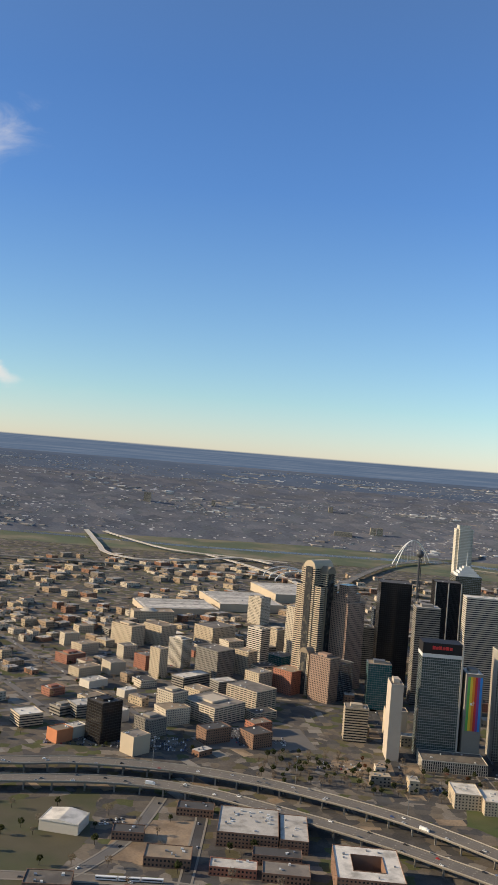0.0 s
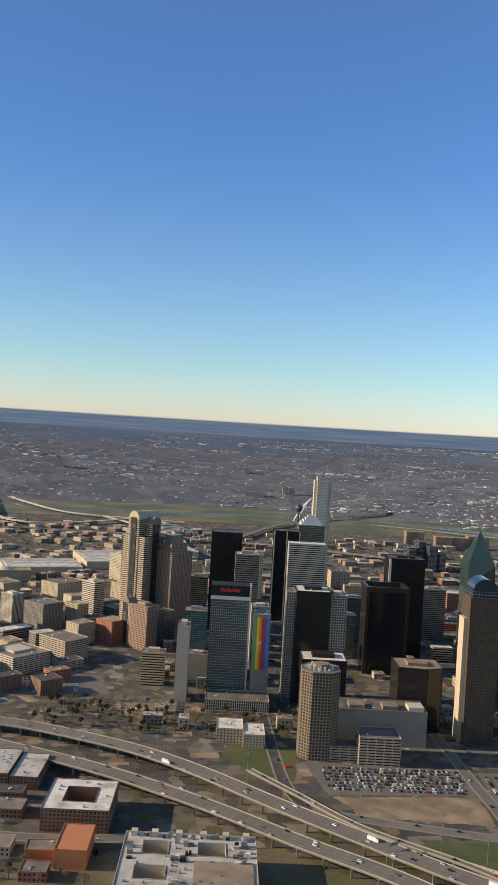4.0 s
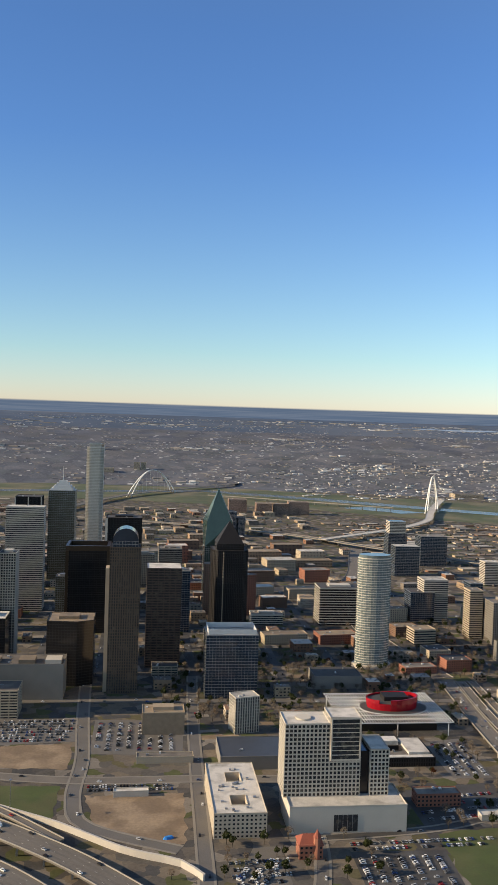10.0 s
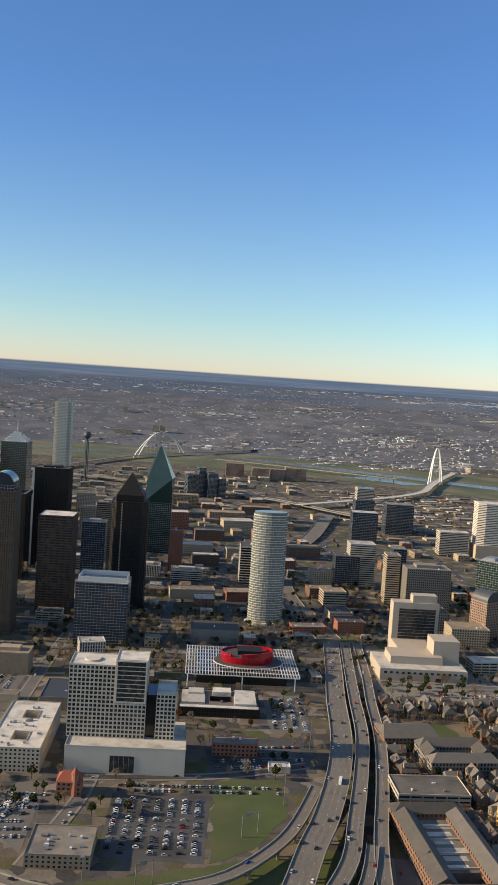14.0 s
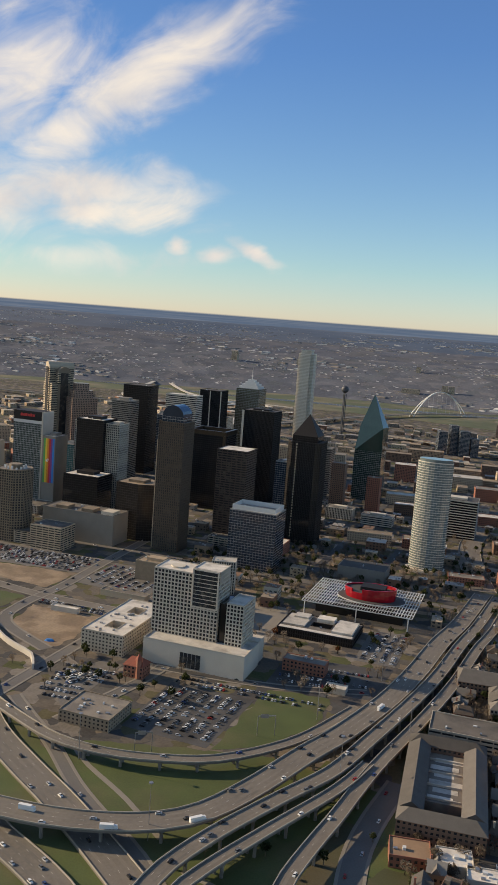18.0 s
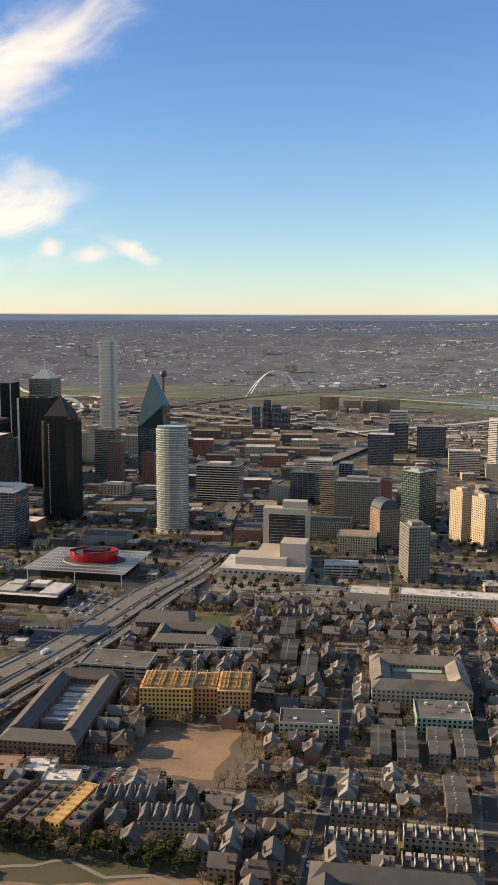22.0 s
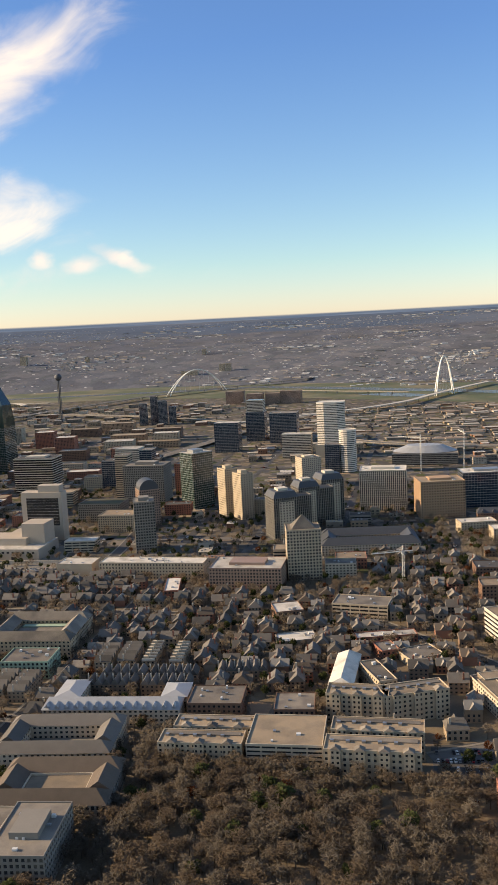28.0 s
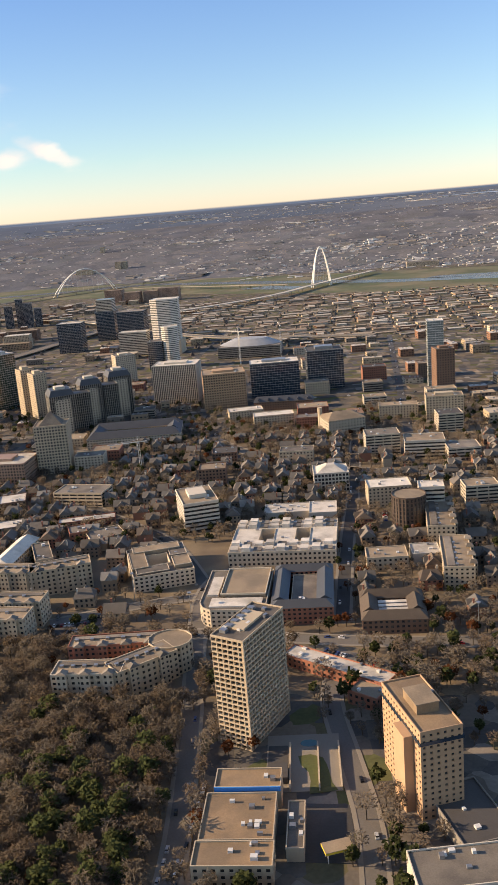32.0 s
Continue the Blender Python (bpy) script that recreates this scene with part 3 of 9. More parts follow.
def flat(name, poly, z, mat, label, category="ground", thick=0.06):
    """A thin slab of the setting on an outline; grass and bare earth end in an uneven edge."""
    if category in ("grass", "field", "ground"):
        worn = []
        for (x0, y0), (x1, y1) in zip(poly, poly[1:] + poly[:1]):
            n = max(1, int(math.hypot(x1 - x0, y1 - y0) / 3.5))
            for i in range(n):
                x, y = x0 + (x1 - x0) * i / n, y0 + (y1 - y0) * i / n
                worn.append((x + 2.6 * noise.noise((x / 9, y / 9, 1.5)) + 1.0 * noise.noise((x / 3, y / 3, 2.5)), y + 2.6 * noise.noise((x / 9, y / 9, 5.5)) + 1.0 * noise.noise((x / 3, y / 3, 7.5))))
        poly = worn
    s = sum(poly[i - 1][0] * poly[i][1] - poly[i][0] * poly[i - 1][1] for i in range(len(poly)))
    ob = new(name, Shape().prism(poly if s > 0 else poly[::-1], z - thick, z).mesh(name, mat))
    return tagged(ob, label, category, "", "structure")


STYLES = {
    # wall, glass, storey, spandrel share, bay, pier share, depth of the relief
    "tan_grid": ("limestone", "glass_dark", 2.3, 0.42, 2.2, 0.42, 0.25),
    "octagon": ("tan_concrete", "glass_dark", 2.3, 0.3, 2.2, 0.3, 0.4),
    "house_tan": ("house_tan", "glass_dark", 2.2, 0.5, 2.4, 0.55, 0.2),
    "house_brown": ("house_brown", "glass_dark", 2.2, 0.5, 2.4, 0.55, 0.2),
    "tan_ribs": ("umber_stone", "glass_dark", 2.3, 0.25, 1.9, 0.5, 0.35),
    "buff_punch": ("buff_stucco", "glass_dark", 2.2, 0.5, 2.4, 0.55, 0.2),
    "cream_punch": ("cream_stucco", "glass_dark", 2.2, 0.5, 2.4, 0.5, 0.2),
    "white_grid": ("white_concrete", "glass_dark", 2.3, 0.31, 2.2, 0.31, 0.4),
    "white_bands": ("white_concrete", "glass_dark", 2.3, 0.52, 0, 0, 0.25),
    "bright_bands": ("bright_stucco", "glass_dark", 2.3, 0.6, 0, 0, 0.25),
    "dark_bands": ("white_concrete", "glass_black", 2.6, 0.32, 0, 0, 0.25),
    "tan_bands": ("limestone", "glass_dark", 2.3, 0.5, 0, 0, 0.25),
    "white_ribs": ("white_concrete", "glass_dark", 2.3, 0.12, 1.8, 0.4, 0.4),
    "grey_ribs": ("grey_concrete", "glass_dark", 2.3, 0.12, 1.8, 0.3, 0.4),
    "grey_grid": ("grey_concrete", "glass_dark", 2.3, 0.4, 2.0, 0.4, 0.3),
    "grey_bands": ("grey_concrete", "glass_dark", 2.3, 0.5, 0, 0, 0.25),
    "brown_ribs": ("brown_granite", "glass_dark", 2.3, 0.25, 2.0, 0.5, 0.35),
    "brown_bands": ("brown_granite", "glass_dark", 2.3, 0.42, 5.0, 0.12, 0.2),
    "pink_grid": ("pink_granite", "glass_dark", 2.3, 0.42, 2.2, 0.42, 0.2),
    "brick_punch": ("red_brick", "glass_dark", 2.2, 0.5, 2.3, 0.5, 0.2),
    "brown_punch": ("brown_brick", "glass_dark", 2.2, 0.5, 2.3, 0.5, 0.2),
    "orange_punch": ("tan_brick", "glass_dark", 2.3, 0.45, 2.4, 0.42, 0.3),
    "black_glass": ("dark_granite", "glass_black", 2.3, 0.2, 2.4, 0.1, 0.08),
    "black_ribs": ("dark_granite", "glass_black", 2.3, 0.2, 1.6, 0.4, 0.25),
    "green_glass": ("grey_metal", "glass_green", 2.3, 0.14, 2.4, 0.08, 0.1),
    "grey_glass": ("grey_metal", "glass_grey", 2.3, 0.2, 1.8, 0.16, 0.15),
    "teal_glass": ("grey_metal", "glass_teal", 2.3, 0.14, 2.4, 0.07, 0.1),
    "blue_glass": ("grey_metal", "glass_blue", 2.3, 0.16, 2.6, 0.07, 0.1),
    "pale_glass": ("white_metal", "glass_pale", 2.2, 0.16, 2.4, 0.05, 0.12),
    "copper_glass": ("grey_metal", "glass_copper", 2.3, 0.14, 2.4, 0.08, 0.1),
    "oval_bands": ("silver_panel", "glass_pale", 2.2, 0.2, 2.6, 0.06, 0.12),
    "silver_bands": ("silver_panel", "glass_silver", 2.3, 0.34, 0, 0, 0.15),
    "site_yellow": ("sheathing_yellow", "shade_black", 2.3, 0.4, 2.0, 0.45, 0.3),
    "site_green": ("sheathing_green", "shade_black", 2.3, 0.4, 2.4, 0.45, 0.3),
    "site_brick": ("sheathing_orange", "shade_black", 2.3, 0.4, 2.0, 0.5, 0.3),
    "balcony_grid": ("buff_stucco", "shade_black", 1.86, 0.31, 2.1, 0.17, 0.9),
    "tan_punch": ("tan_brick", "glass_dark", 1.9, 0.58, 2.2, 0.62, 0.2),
    "garage": ("cream_stucco", "shade_black", 2.0, 0.52, 6.0, 0.1, 0.3),
    "garage_tan": ("limestone", "shade_black", 2.0, 0.5, 6.0, 0.1, 0.3),
    "plain_tan": ("limestone", None, 2.3, 0, 0, 0, 0),
    "plain_bank": ("bank_stone", None, 2.3, 0, 0, 0, 0),
    "plain_brown": ("house_tan", None, 2.3, 0, 0, 0, 0),
    "plain_white": ("white_concrete", None, 2.3, 0, 0, 0, 0),
    "plain_grey": ("grey_concrete", None, 2.3, 0, 0, 0, 0),
    "plain_orange": ("orange_paint", None, 2.3, 0, 0, 0, 0),
}


def lattice(shape, p0, p1, z0, z1, storey, sp, bay, pier, rel):
    """One outer wall from p0 to p1 (outside on the right hand) with a hole for every window, and the reveals of the holes."""
    dx, dy = p1[0] - p0[0], p1[1] - p0[1]
    length = math.hypot(dx, dy)
    dx, dy = dx / length, dy / length
    k, n = max(1, round(length / bay)), max(1, round((z1 - z0) / storey))
    bw, st = length / k, (z1 - z0) / n
    xs = [0.0] + [c for i in range(k) for c in (i * bw + bw * pier / 2, (i + 1) * bw - bw * pier / 2)] + [length]
    zs = [z0] + [c for i in range(n) for c in (z0 + i * st + st * sp * 0.5, z0 + (i + 1) * st - st * sp * 0.5)] + [z1]
    base, nx, nz = len(shape.v), len(xs), len(zs)
    for back in (0.0, rel):
        ox, oy = p0[0] - dy * back, p0[1] + dx * back
        shape.v += [(ox + dx * u, oy + dy * u, z) for z in zs for u in xs]
    q = nx * nz
    for j in range(nz - 1):
        for i in range(nx - 1):
            a = base + j * nx + i
            b, c, d = a + 1, a + 1 + nx, a + nx
            if i % 2 and j % 2:
                if dx > -0.5 and rel > 0.2:
                    shape.f += [(a, a + q, b + q, b), (b, b + q, c + q, c), (d, d + q, a + q, a)]
            else:
                shape.f.append((a, b, c, d))


def inset(poly, t):
    """The outline moved inwards by t."""
    out = []
    for i in range(len(poly)):
        a, b, c = (Vector(poly[(i + k) % len(poly)]) for k in (-1, 0, 1))
        d1, d2 = (b - a).normalized(), (c - b).normalized()
        n1, n2 = Vector((-d1.y, d1.x)), Vector((-d2.y, d2.x))
        m = (n1 + n2) / max(0.3, 1 + n1.dot(n2))
        out.append(tuple(b + m * t))
    return out


def rect(w, d, x0=0.0, y0=0.0):
    return [(x0, y0), (x0 + w, y0), (x0 + w, y0 + d), (x0, y0 + d)]


def facade_on(parent, poly, z0, z1, style):
    """Glazed core, or a near-black one painting the shade of open decks, and the walls round it, on any outline."""
    wall, glass, storey, sp, bay, pier, rel = STYLES[style]
    if glass is None:
        part("wall", Shape().prism(poly, z0, z1), wall, parent)
        return
    part("glazing", Shape().prism(inset(poly, rel), z0, z1 - 0.03), glass, parent)
    if bay:
        s = Shape()
        for i in range(len(poly)):
            lattice(s, poly[i], poly[(i + 1) % len(poly)], z0, z1, storey, sp, bay, pier, rel + 0.02)
        ob = part("wall", s, wall, parent)
        if len(poly) > 4:
            bm = bmesh.new()
            bm.from_mesh(ob.data)
            bmesh.ops.remove_doubles(bm, verts=bm.verts, dist=0.002)
            bm.to_mesh(ob.data)
            bm.free()
    else:
        n = max(1, round((z1 - z0) / storey))
        st = (z1 - z0) / n
        inner = inset(poly, rel + 0.06)
        s, k = Shape(), len(poly)
        s.v = [(*p, z) for z in (0, st * sp) for q in (poly, inner) for p in q]
        for i in range(k):
            j = (i + 1) % k
            s.f += [(i, j, 2 * k + j, 2 * k + i), (k + j, k + i, 3 * k + i, 3 * k + j), (2 * k + i, 2 * k + j, 3 * k + j, 3 * k + i), (j, i, k + i, k + j)]
        band = s.mesh("storey_band", wall)
        for i in range(n):
            part("storey_band", band, wall, parent).location.z = z0 + (i + 1) * st - st * sp


def facade(parent, w, d, z0, z1, style, x0=0.0, y0=0.0):
    facade_on(parent, rect(w, d, x0, y0), z0, z1, style)


def cap_on(parent, poly, z, mat, wall, high=0.6):
    """Flat roof inside a parapet on any outline."""
    part("roof", Shape().prism(inset(poly, 0.25), z - 0.02, z + 0.12), mat, parent)
    s, k, inner = Shape(), len(poly), inset(poly, 0.3)
    outer = inset(poly, -0.05)
    s.v = [(*p, q) for q in (z - 0.02, z + high) for o in (outer, inner) for p in o]
    for i in range(k):
        j = (i + 1) % k
        s.f += [(i, j, 2 * k + j, 2 * k + i), (k + j, k + i, 3 * k + i, 3 * k + j), (2 * k + i, 2 * k + j, 3 * k + j, 3 * k + i)]
    part("parapet", s, wall, parent)


def roof(parent, w, d, z, mat, wall, rng, units=3, x0=0.0, y0=0.0, house=0.0):
    """Flat roof inside a parapet, with plant on it; house: height of a lift house."""
    part("roof", Shape().box(x0 + 0.25, x0 + w - 0.25, y0 + 0.25, y0 + d - 0.25, z - 0.01, z + 0.12), mat, parent)
    part("parapet", Shape().ring(x0 - 0.05, x0 + w + 0.05, y0 - 0.05, y0 + d + 0.05, z - 0.02, z + 0.6, 0.3), wall, parent)
    if house:
        part("plant_room", Shape().box(x0 + w * 0.25, x0 + w * 0.75, y0 + d * 0.3, y0 + d * 0.75, z + 0.1, z + house), wall, parent)
    for i in range(int(units * 0.85 + 0.5)):
        ux, uy = x0 + w * rng.uniform(0.08, 0.85), y0 + d * rng.uniform(0.08, 0.85)
        sx, sy, sz = rng.uniform(0.8, 2.0), rng.uniform(0.8, 1.8), rng.uniform(0.5, 1.2)
        part("roof_unit", Shape().box(ux, min(ux + sx, x0 + w - 0.4), uy, min(uy + sy, y0 + d - 0.4), z + 0.1, z + 0.12 + sz), "grey_metal" if i % 2 else "white_metal", parent)


def tower(name, label, category, x, y, a, w, d, h, style, top="roof_gravel", units=3, house=0.0, z=0.0, group=""):
    rng = random.Random(int(x * 7 + y * 13))
    t = thing(name, label, category, x, y, z, a, group)
    facade(t, w, d, 0, h, style)
    roof(t, w, d, h, top, STYLES[style][0], rng, units, house=house)
    return t


def poly_tower(name, label, category, x, y, a, poly, h, style, top="roof_gravel", z0=0.0):
    t = thing(name, label, category, x, y, 0, a)
    facade_on(t, poly, z0, h, style)
    cap_on(t, poly, h, top, STYLES[style][0])
    return t


def oval(rx, ry, k, cx=0.0, cy=0.0):
    return [(cx + rx * math.cos(2 * math.pi * i / k), cy + ry * math.sin(2 * math.pi * i / k)) for i in range(k)]


def vault(parent, x0, x1, y0, y1, z, mat, name="vault", k=12):
    """Half-round roof along y."""
    r, c = (x1 - x0) / 2, (x0 + x1) / 2
    s = Shape()
    arc = [(c - r * math.cos(math.pi * i / k), z + r * math.sin(math.pi * i / k)) for i in range(k + 1)]
    s.v = [(px, y0, pz) for px, pz in arc] + [(px, y1, pz) for px, pz in arc]
    s.f = [(i + 1, i, k + 1 + i, k + 2 + i) for i in range(k)] + [tuple(range(k + 1)), tuple(reversed(range(k + 1, 2 * k + 2)))]
    return part(name, s, mat, parent)


def vault_x(parent, x0, x1, y0, y1, z, mat, name="vault", k=12):
    """Half-round roof along x."""
    r, c = (y1 - y0) / 2, (y0 + y1) / 2
    s = Shape()
    arc = [(c + r * math.cos(math.pi * i / k), z + r * math.sin(math.pi * i / k)) for i in range(k + 1)]
    s.v = [(x0, py, pz) for py, pz in arc] + [(x1, py, pz) for py, pz in arc]
    s.f = [(i + 1, i, k + 1 + i, k + 2 + i) for i in range(k)] + [tuple(range(k + 1)), tuple(reversed(range(k + 1, 2 * k + 2)))]
    return part(name, s, mat, parent)


def pyramid(parent, poly, z, h, mat, name="roof", shrink=0.0, lean=(0.0, 0.0)):
    cx, cy = sum(p[0] for p in poly) / len(poly) + lean[0], sum(p[1] for p in poly) / len(poly) + lean[1]
    return part(name, Shape().prism(poly, z, z + h, [(cx + (p[0] - cx) * max(shrink, 0.01), cy + (p[1] - cy) * max(shrink, 0.01)) for p in poly]), mat, parent)


def court_block(name, label, x, y, a, w, d, h, style, holes, top="roof_white", units=6, category="apartment building"):
    """A flat-roofed block round open courts; holes: (x0, x1, y0, y1) inside it."""
    rng = random.Random(int(x * 3 + y * 5))
    t = thing(name, label, category, x, y, 0, a)
    wall, glass, storey, sp, bay, pier, rel = STYLES[style]
    xs = sorted({0.0, w, *[v for q in holes for v in q[:2]]})
    ys = sorted({0.0, d, *[v for q in holes for v in q[2:]]})
    core, lid = Shape(), Shape()
    lid.v = [(x0, y0, h + 0.05) for y0 in ys for x0 in xs]
    for i in range(len(xs) - 1):
        for j in range(len(ys) - 1):
            cx, cy = (xs[i] + xs[i + 1]) / 2, (ys[j] + ys[j + 1]) / 2
            if any(q[0] < cx < q[1] and q[2] < cy < q[3] for q in holes):
                continue
            core.box(max(xs[i], rel), min(xs[i + 1], w - rel), max(ys[j], rel), min(ys[j + 1], d - rel), 0, h - 0.05)
            lid.f.append(tuple((j + b) * len(xs) + i + a for a, b in ((0, 0), (1, 0), (1, 1), (0, 1))))
    part("glazing", core, glass or wall, t)
    part("roof", lid, top, t)
    if glass:
        s = Shape()
        for p in ((0, 0, w, 0), (w, 0, w, d), (w, d, 0, d), (0, d, 0, 0)):
            lattice(s, p[:2], p[2:], 0, h, storey, sp, bay or 3, pier, rel + 0.02)
        part("wall", s, wall, t)
    part("parapet", Shape().ring(-0.05, w + 0.05, -0.05, d + 0.05, h - 0.05, h + 0.55, 0.3), wall, t)
    for q in holes:
        part("court_wall", Shape().ring(q[0] - 0.02, q[1] + 0.02, q[2] - 0.02, q[3] + 0.02, 0, h + 0.45, 0.25), wall, t)
    for i in range(units):
        ux, uy = rng.uniform(1, w - 3), rng.uniform(1, d - 3)
        if not any(q[0] - 2 < ux < q[1] + 0.5 and q[2] - 2 < uy < q[3] + 0.5 for q in holes):
            part("roof_unit", Shape().box(ux, ux + rng.uniform(0.8, 1.8), uy, uy + rng.uniform(0.8, 1.6), h + 0.1, h + rng.uniform(0.6, 1.2)), "grey_metal", t)
    return t


def pitched_block(name, label, x, y, a, w, d, h, rise, style, cover="shingle", court=None, category="apartment building", dormers=0, hip=3.0):
    """A long block with a pitched roof, or four wings with pitched roofs round a court of that depth of wing."""
    t = thing(name, label, category, x, y, 0, a)
    if court is None:
        facade(t, w, d, 0, h, style)
        part("roof", Shape().gable(0, w, 0, d, h, h + rise, "x" if w >= d else "y", 0.5, hip), cover, t)
        for i in range(dormers):
            c = (i + 0.5) * w / dormers
            part("dormer", Shape().gable(c - 0.9, c + 0.9, -0.1, d * 0.3, h + rise * 0.3, h + rise * 0.75, "y", 0.15), cover, t)
    else:
        for i in range(dormers):
            c = (i + 0.5) * w / dormers
            part("dormer", Shape().gable(c - 1.6, c + 1.6, -0.7, court * 0.4, h - 1.5, h + rise * 0.7, "y", 0.1), "cream_stucco", t)
        k = court
        for nm, x0, x1, y0, y1 in (("front", 0, w, 0, k), ("back", 0, w, d - k, d), ("side", 0, k, k, d - k), ("side", w - k, w, k, d - k)):
            wing = part("wing", Shape().box(x0 + 0.2, x1 - 0.2, y0 + 0.2, y1 - 0.2, 0, h - 0.03), STYLES[style][1], t)
            s, st = Shape(), STYLES[style]
            for p, q in zip(rect(x1 - x0, y1 - y0, x0, y0), rect(x1 - x0, y1 - y0, x0, y0)[1:] + [(x0, y0)]):
                lattice(s, p, q, 0, h, st[2], st[3], st[4] or 3, st[5], st[6] + 0.02)
            part("wall", s, st[0], wing)
            part("roof", Shape().gable(x0, x1, y0, y1, h, h + rise * (1 if nm != "side" else 0.97), "x" if nm != "side" else "y", 0.4, 0 if nm == "side" else k * 0.5), cover, wing)
    return t

# ---- ground ----
HUB = (600.0, 0.0)
RIM = 4600.0


def land(x, y):
    """Height of the land: flat round the city, then the plain climbs slowly to the skyline."""
    r = math.hypot(x - HUB[0], y - HUB[1])
    if y < 0 or r < 2750:
        return 0.0
    s = min((r - 2750) / (RIM - 2750), 1.0)
    return 224.0 * (0.35 * s + 0.65 * (1 - (1 - s) ** 2.2)) * min(1.0, y / 900.0)


def land_sheet():
    v, f = [], []
    rings = [0, 200, 400, 700, 1000, 1400, 1800, 2200, 2600] + [2750 + i * (RIM - 2750) / 26 for i in range(27)] + [RIM + 40]
    k = 192
    for r in rings:
        for j in range(k):
            t = 2 * math.pi * j / k
            x, y = HUB[0] + r * math.sin(t), HUB[1] + r * math.cos(t)
            v.append((x, y, land(x, y) - (400 if r > RIM + 1 and y > 0 else 0)))
    for i in range(len(rings) - 1):
        for j in range(k):
            a, b = i * k + j, i * k + (j + 1) % k
            f.append((a, a + k, b + k, b))
    me = bpy.data.meshes.new("ground")
    me.from_pydata(v, [], f)
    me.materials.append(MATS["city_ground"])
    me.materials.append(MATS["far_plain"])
    me.materials.append(MATS["hazed_lots"])
    me.materials.append(MATS["hazed_rim"])
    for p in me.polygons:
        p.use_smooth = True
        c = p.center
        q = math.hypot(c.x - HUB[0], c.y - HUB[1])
        # each ring outwards takes a bluer material, painting haze over the land
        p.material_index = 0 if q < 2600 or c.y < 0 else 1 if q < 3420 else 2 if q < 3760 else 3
    return me


tagged(new("ground", land_sheet()), "wide grey-brown city ground with haze-blue painted in towards the horizon", "ground", "", "structure")

# ---- roads, lots and open land ----
flat("parking_lot", [(224, 602), (343, 598), (338.2, 555.9), (236.3, 545.7)], 0.05, "old_asphalt", "grey asphalt parking lot filled with rows of cars", "parking lot")
flat("parking_lot", [(349, 597), (412, 593), (408.3, 529.9), (348.4, 533.8)], 0.05, "old_asphalt", "grey asphalt parking lot beside a low block", "parking lot")
flat("dirt_field", [(238.4, 543.6), (337.2, 552.9), (336.6, 511.6), (255.7, 515.3)], 0.04, "dirt", "bare tan dirt field with dry patches", "field")
flat("dirt_field", [(351, 472.4), (406.8, 473.8), (404.3, 412.7), (356.4, 432.2)], 0.04, "dirt", "bare tan dirt building plot", "field")
flat("grass_verge", [(283, 488.1), (334.9, 486.4), (333.4, 443), (299.4, 457.9)], 0.05, "grass", "green mown grass beside the freeway", "grass")
flat("grass_verge", [(172, 640), (222, 626), (214.1, 559.8), (164, 600)], 0.05, "grass", "green grass lawn beside the old brick house", "grass")
flat("parking_lot", [(488, 400.6), (537.7, 399.9), (534, 337.3), (487.3, 339.8)], 0.05, "asphalt", "dark asphalt parking lot filled with cars", "parking lot")
flat("grass_verge", [(539.7, 416.9), (576.5, 422), (574.7, 381.2), (557.8, 350.3), (537, 338.3)], 0.05, "grass", "green lawn beside the freeway ramp", "grass")
flat("dry_ground", [(-228.1, 442.1), (-57.9, 426.7), (62.2, 421.8), (121.6, 467.9), (201.4, 468.4), (292.1, 398.1), (402.3, 299.4), (472.3, 200.8), (304, 236.6), (3.6, 324.4), (-227.4, 396)], 0.015, "rough_ground", "dry grass and bare earth beside the freeway", "ground")
flat("grass_verge", [(396.9, 351.4), (471.7, 300.6), (479.5, 318.7), (560.9, 343.4), (640.5, 332), (650.6, 233), (611, 173), (472.3, 200.8), (402.5, 279.4)], 0.03, "grass", "green grass under the freeway ramps", "grass")
flat("grass_verge", [(479.6, 312.7), (546, 329.4), (567, 301.7), (553.2, 273.8), (501.6, 259.3), (464, 270.5)], 0.05, "grass", "green grass island inside the freeway loop", "grass")
flat("grass_verge", [(588.7, 351.5), (602.6, 351.6), (600.9, 242.4), (586.1, 217.4), (573.2, 242.1)], 0.04, "grass", "green grass strip between freeway decks", "grass")
flat("parking_lot", [(-38, 772), (52, 790), (66, 735), (-26, 712)], 0.05, "old_asphalt", "grey asphalt parking lot full of cars", "parking lot")
flat("grass_verge", [(-171.8, 559.8), (-95, 600), (-87.2, 518.8), (-103.3, 452.3), (-188.5, 467.7)], 0.04, "grass_dry", "dry brown grass field behind a shed", "grass")
flat("dirt_field", [(-69.8, 559.8), (-17.9, 565.9), (-20.9, 498.4), (-77, 498.4)], 0.04, "dirt", "bare tan lots between low buildings", "field")
flat("grass_verge", [(122.7, 396.4), (191.9, 437.8), (302.7, 347.8), (303.3, 297.2), (123.8, 324.9)], 0.04, "grass_dry", "patchy grass under the freeway", "grass")
flat("dirt_field", [(78, 716), (148, 716), (120, 665), (70, 690)], 0.04, "dirt", "sandy leaf-strewn park ground", "field")
flat("dirt_field", [(693.9, 344.9), (731.3, 348.5), (729.2, 301.8), (689.9, 304.3)], 0.05, "dirt_orange", "orange earth of a building site", "field")
flat("grass_verge", [(655.1, 500.6), (690, 512.5), (699.9, 470.8), (662.1, 463)], 0.05, "grass", "green lawn among townhouses", "grass")
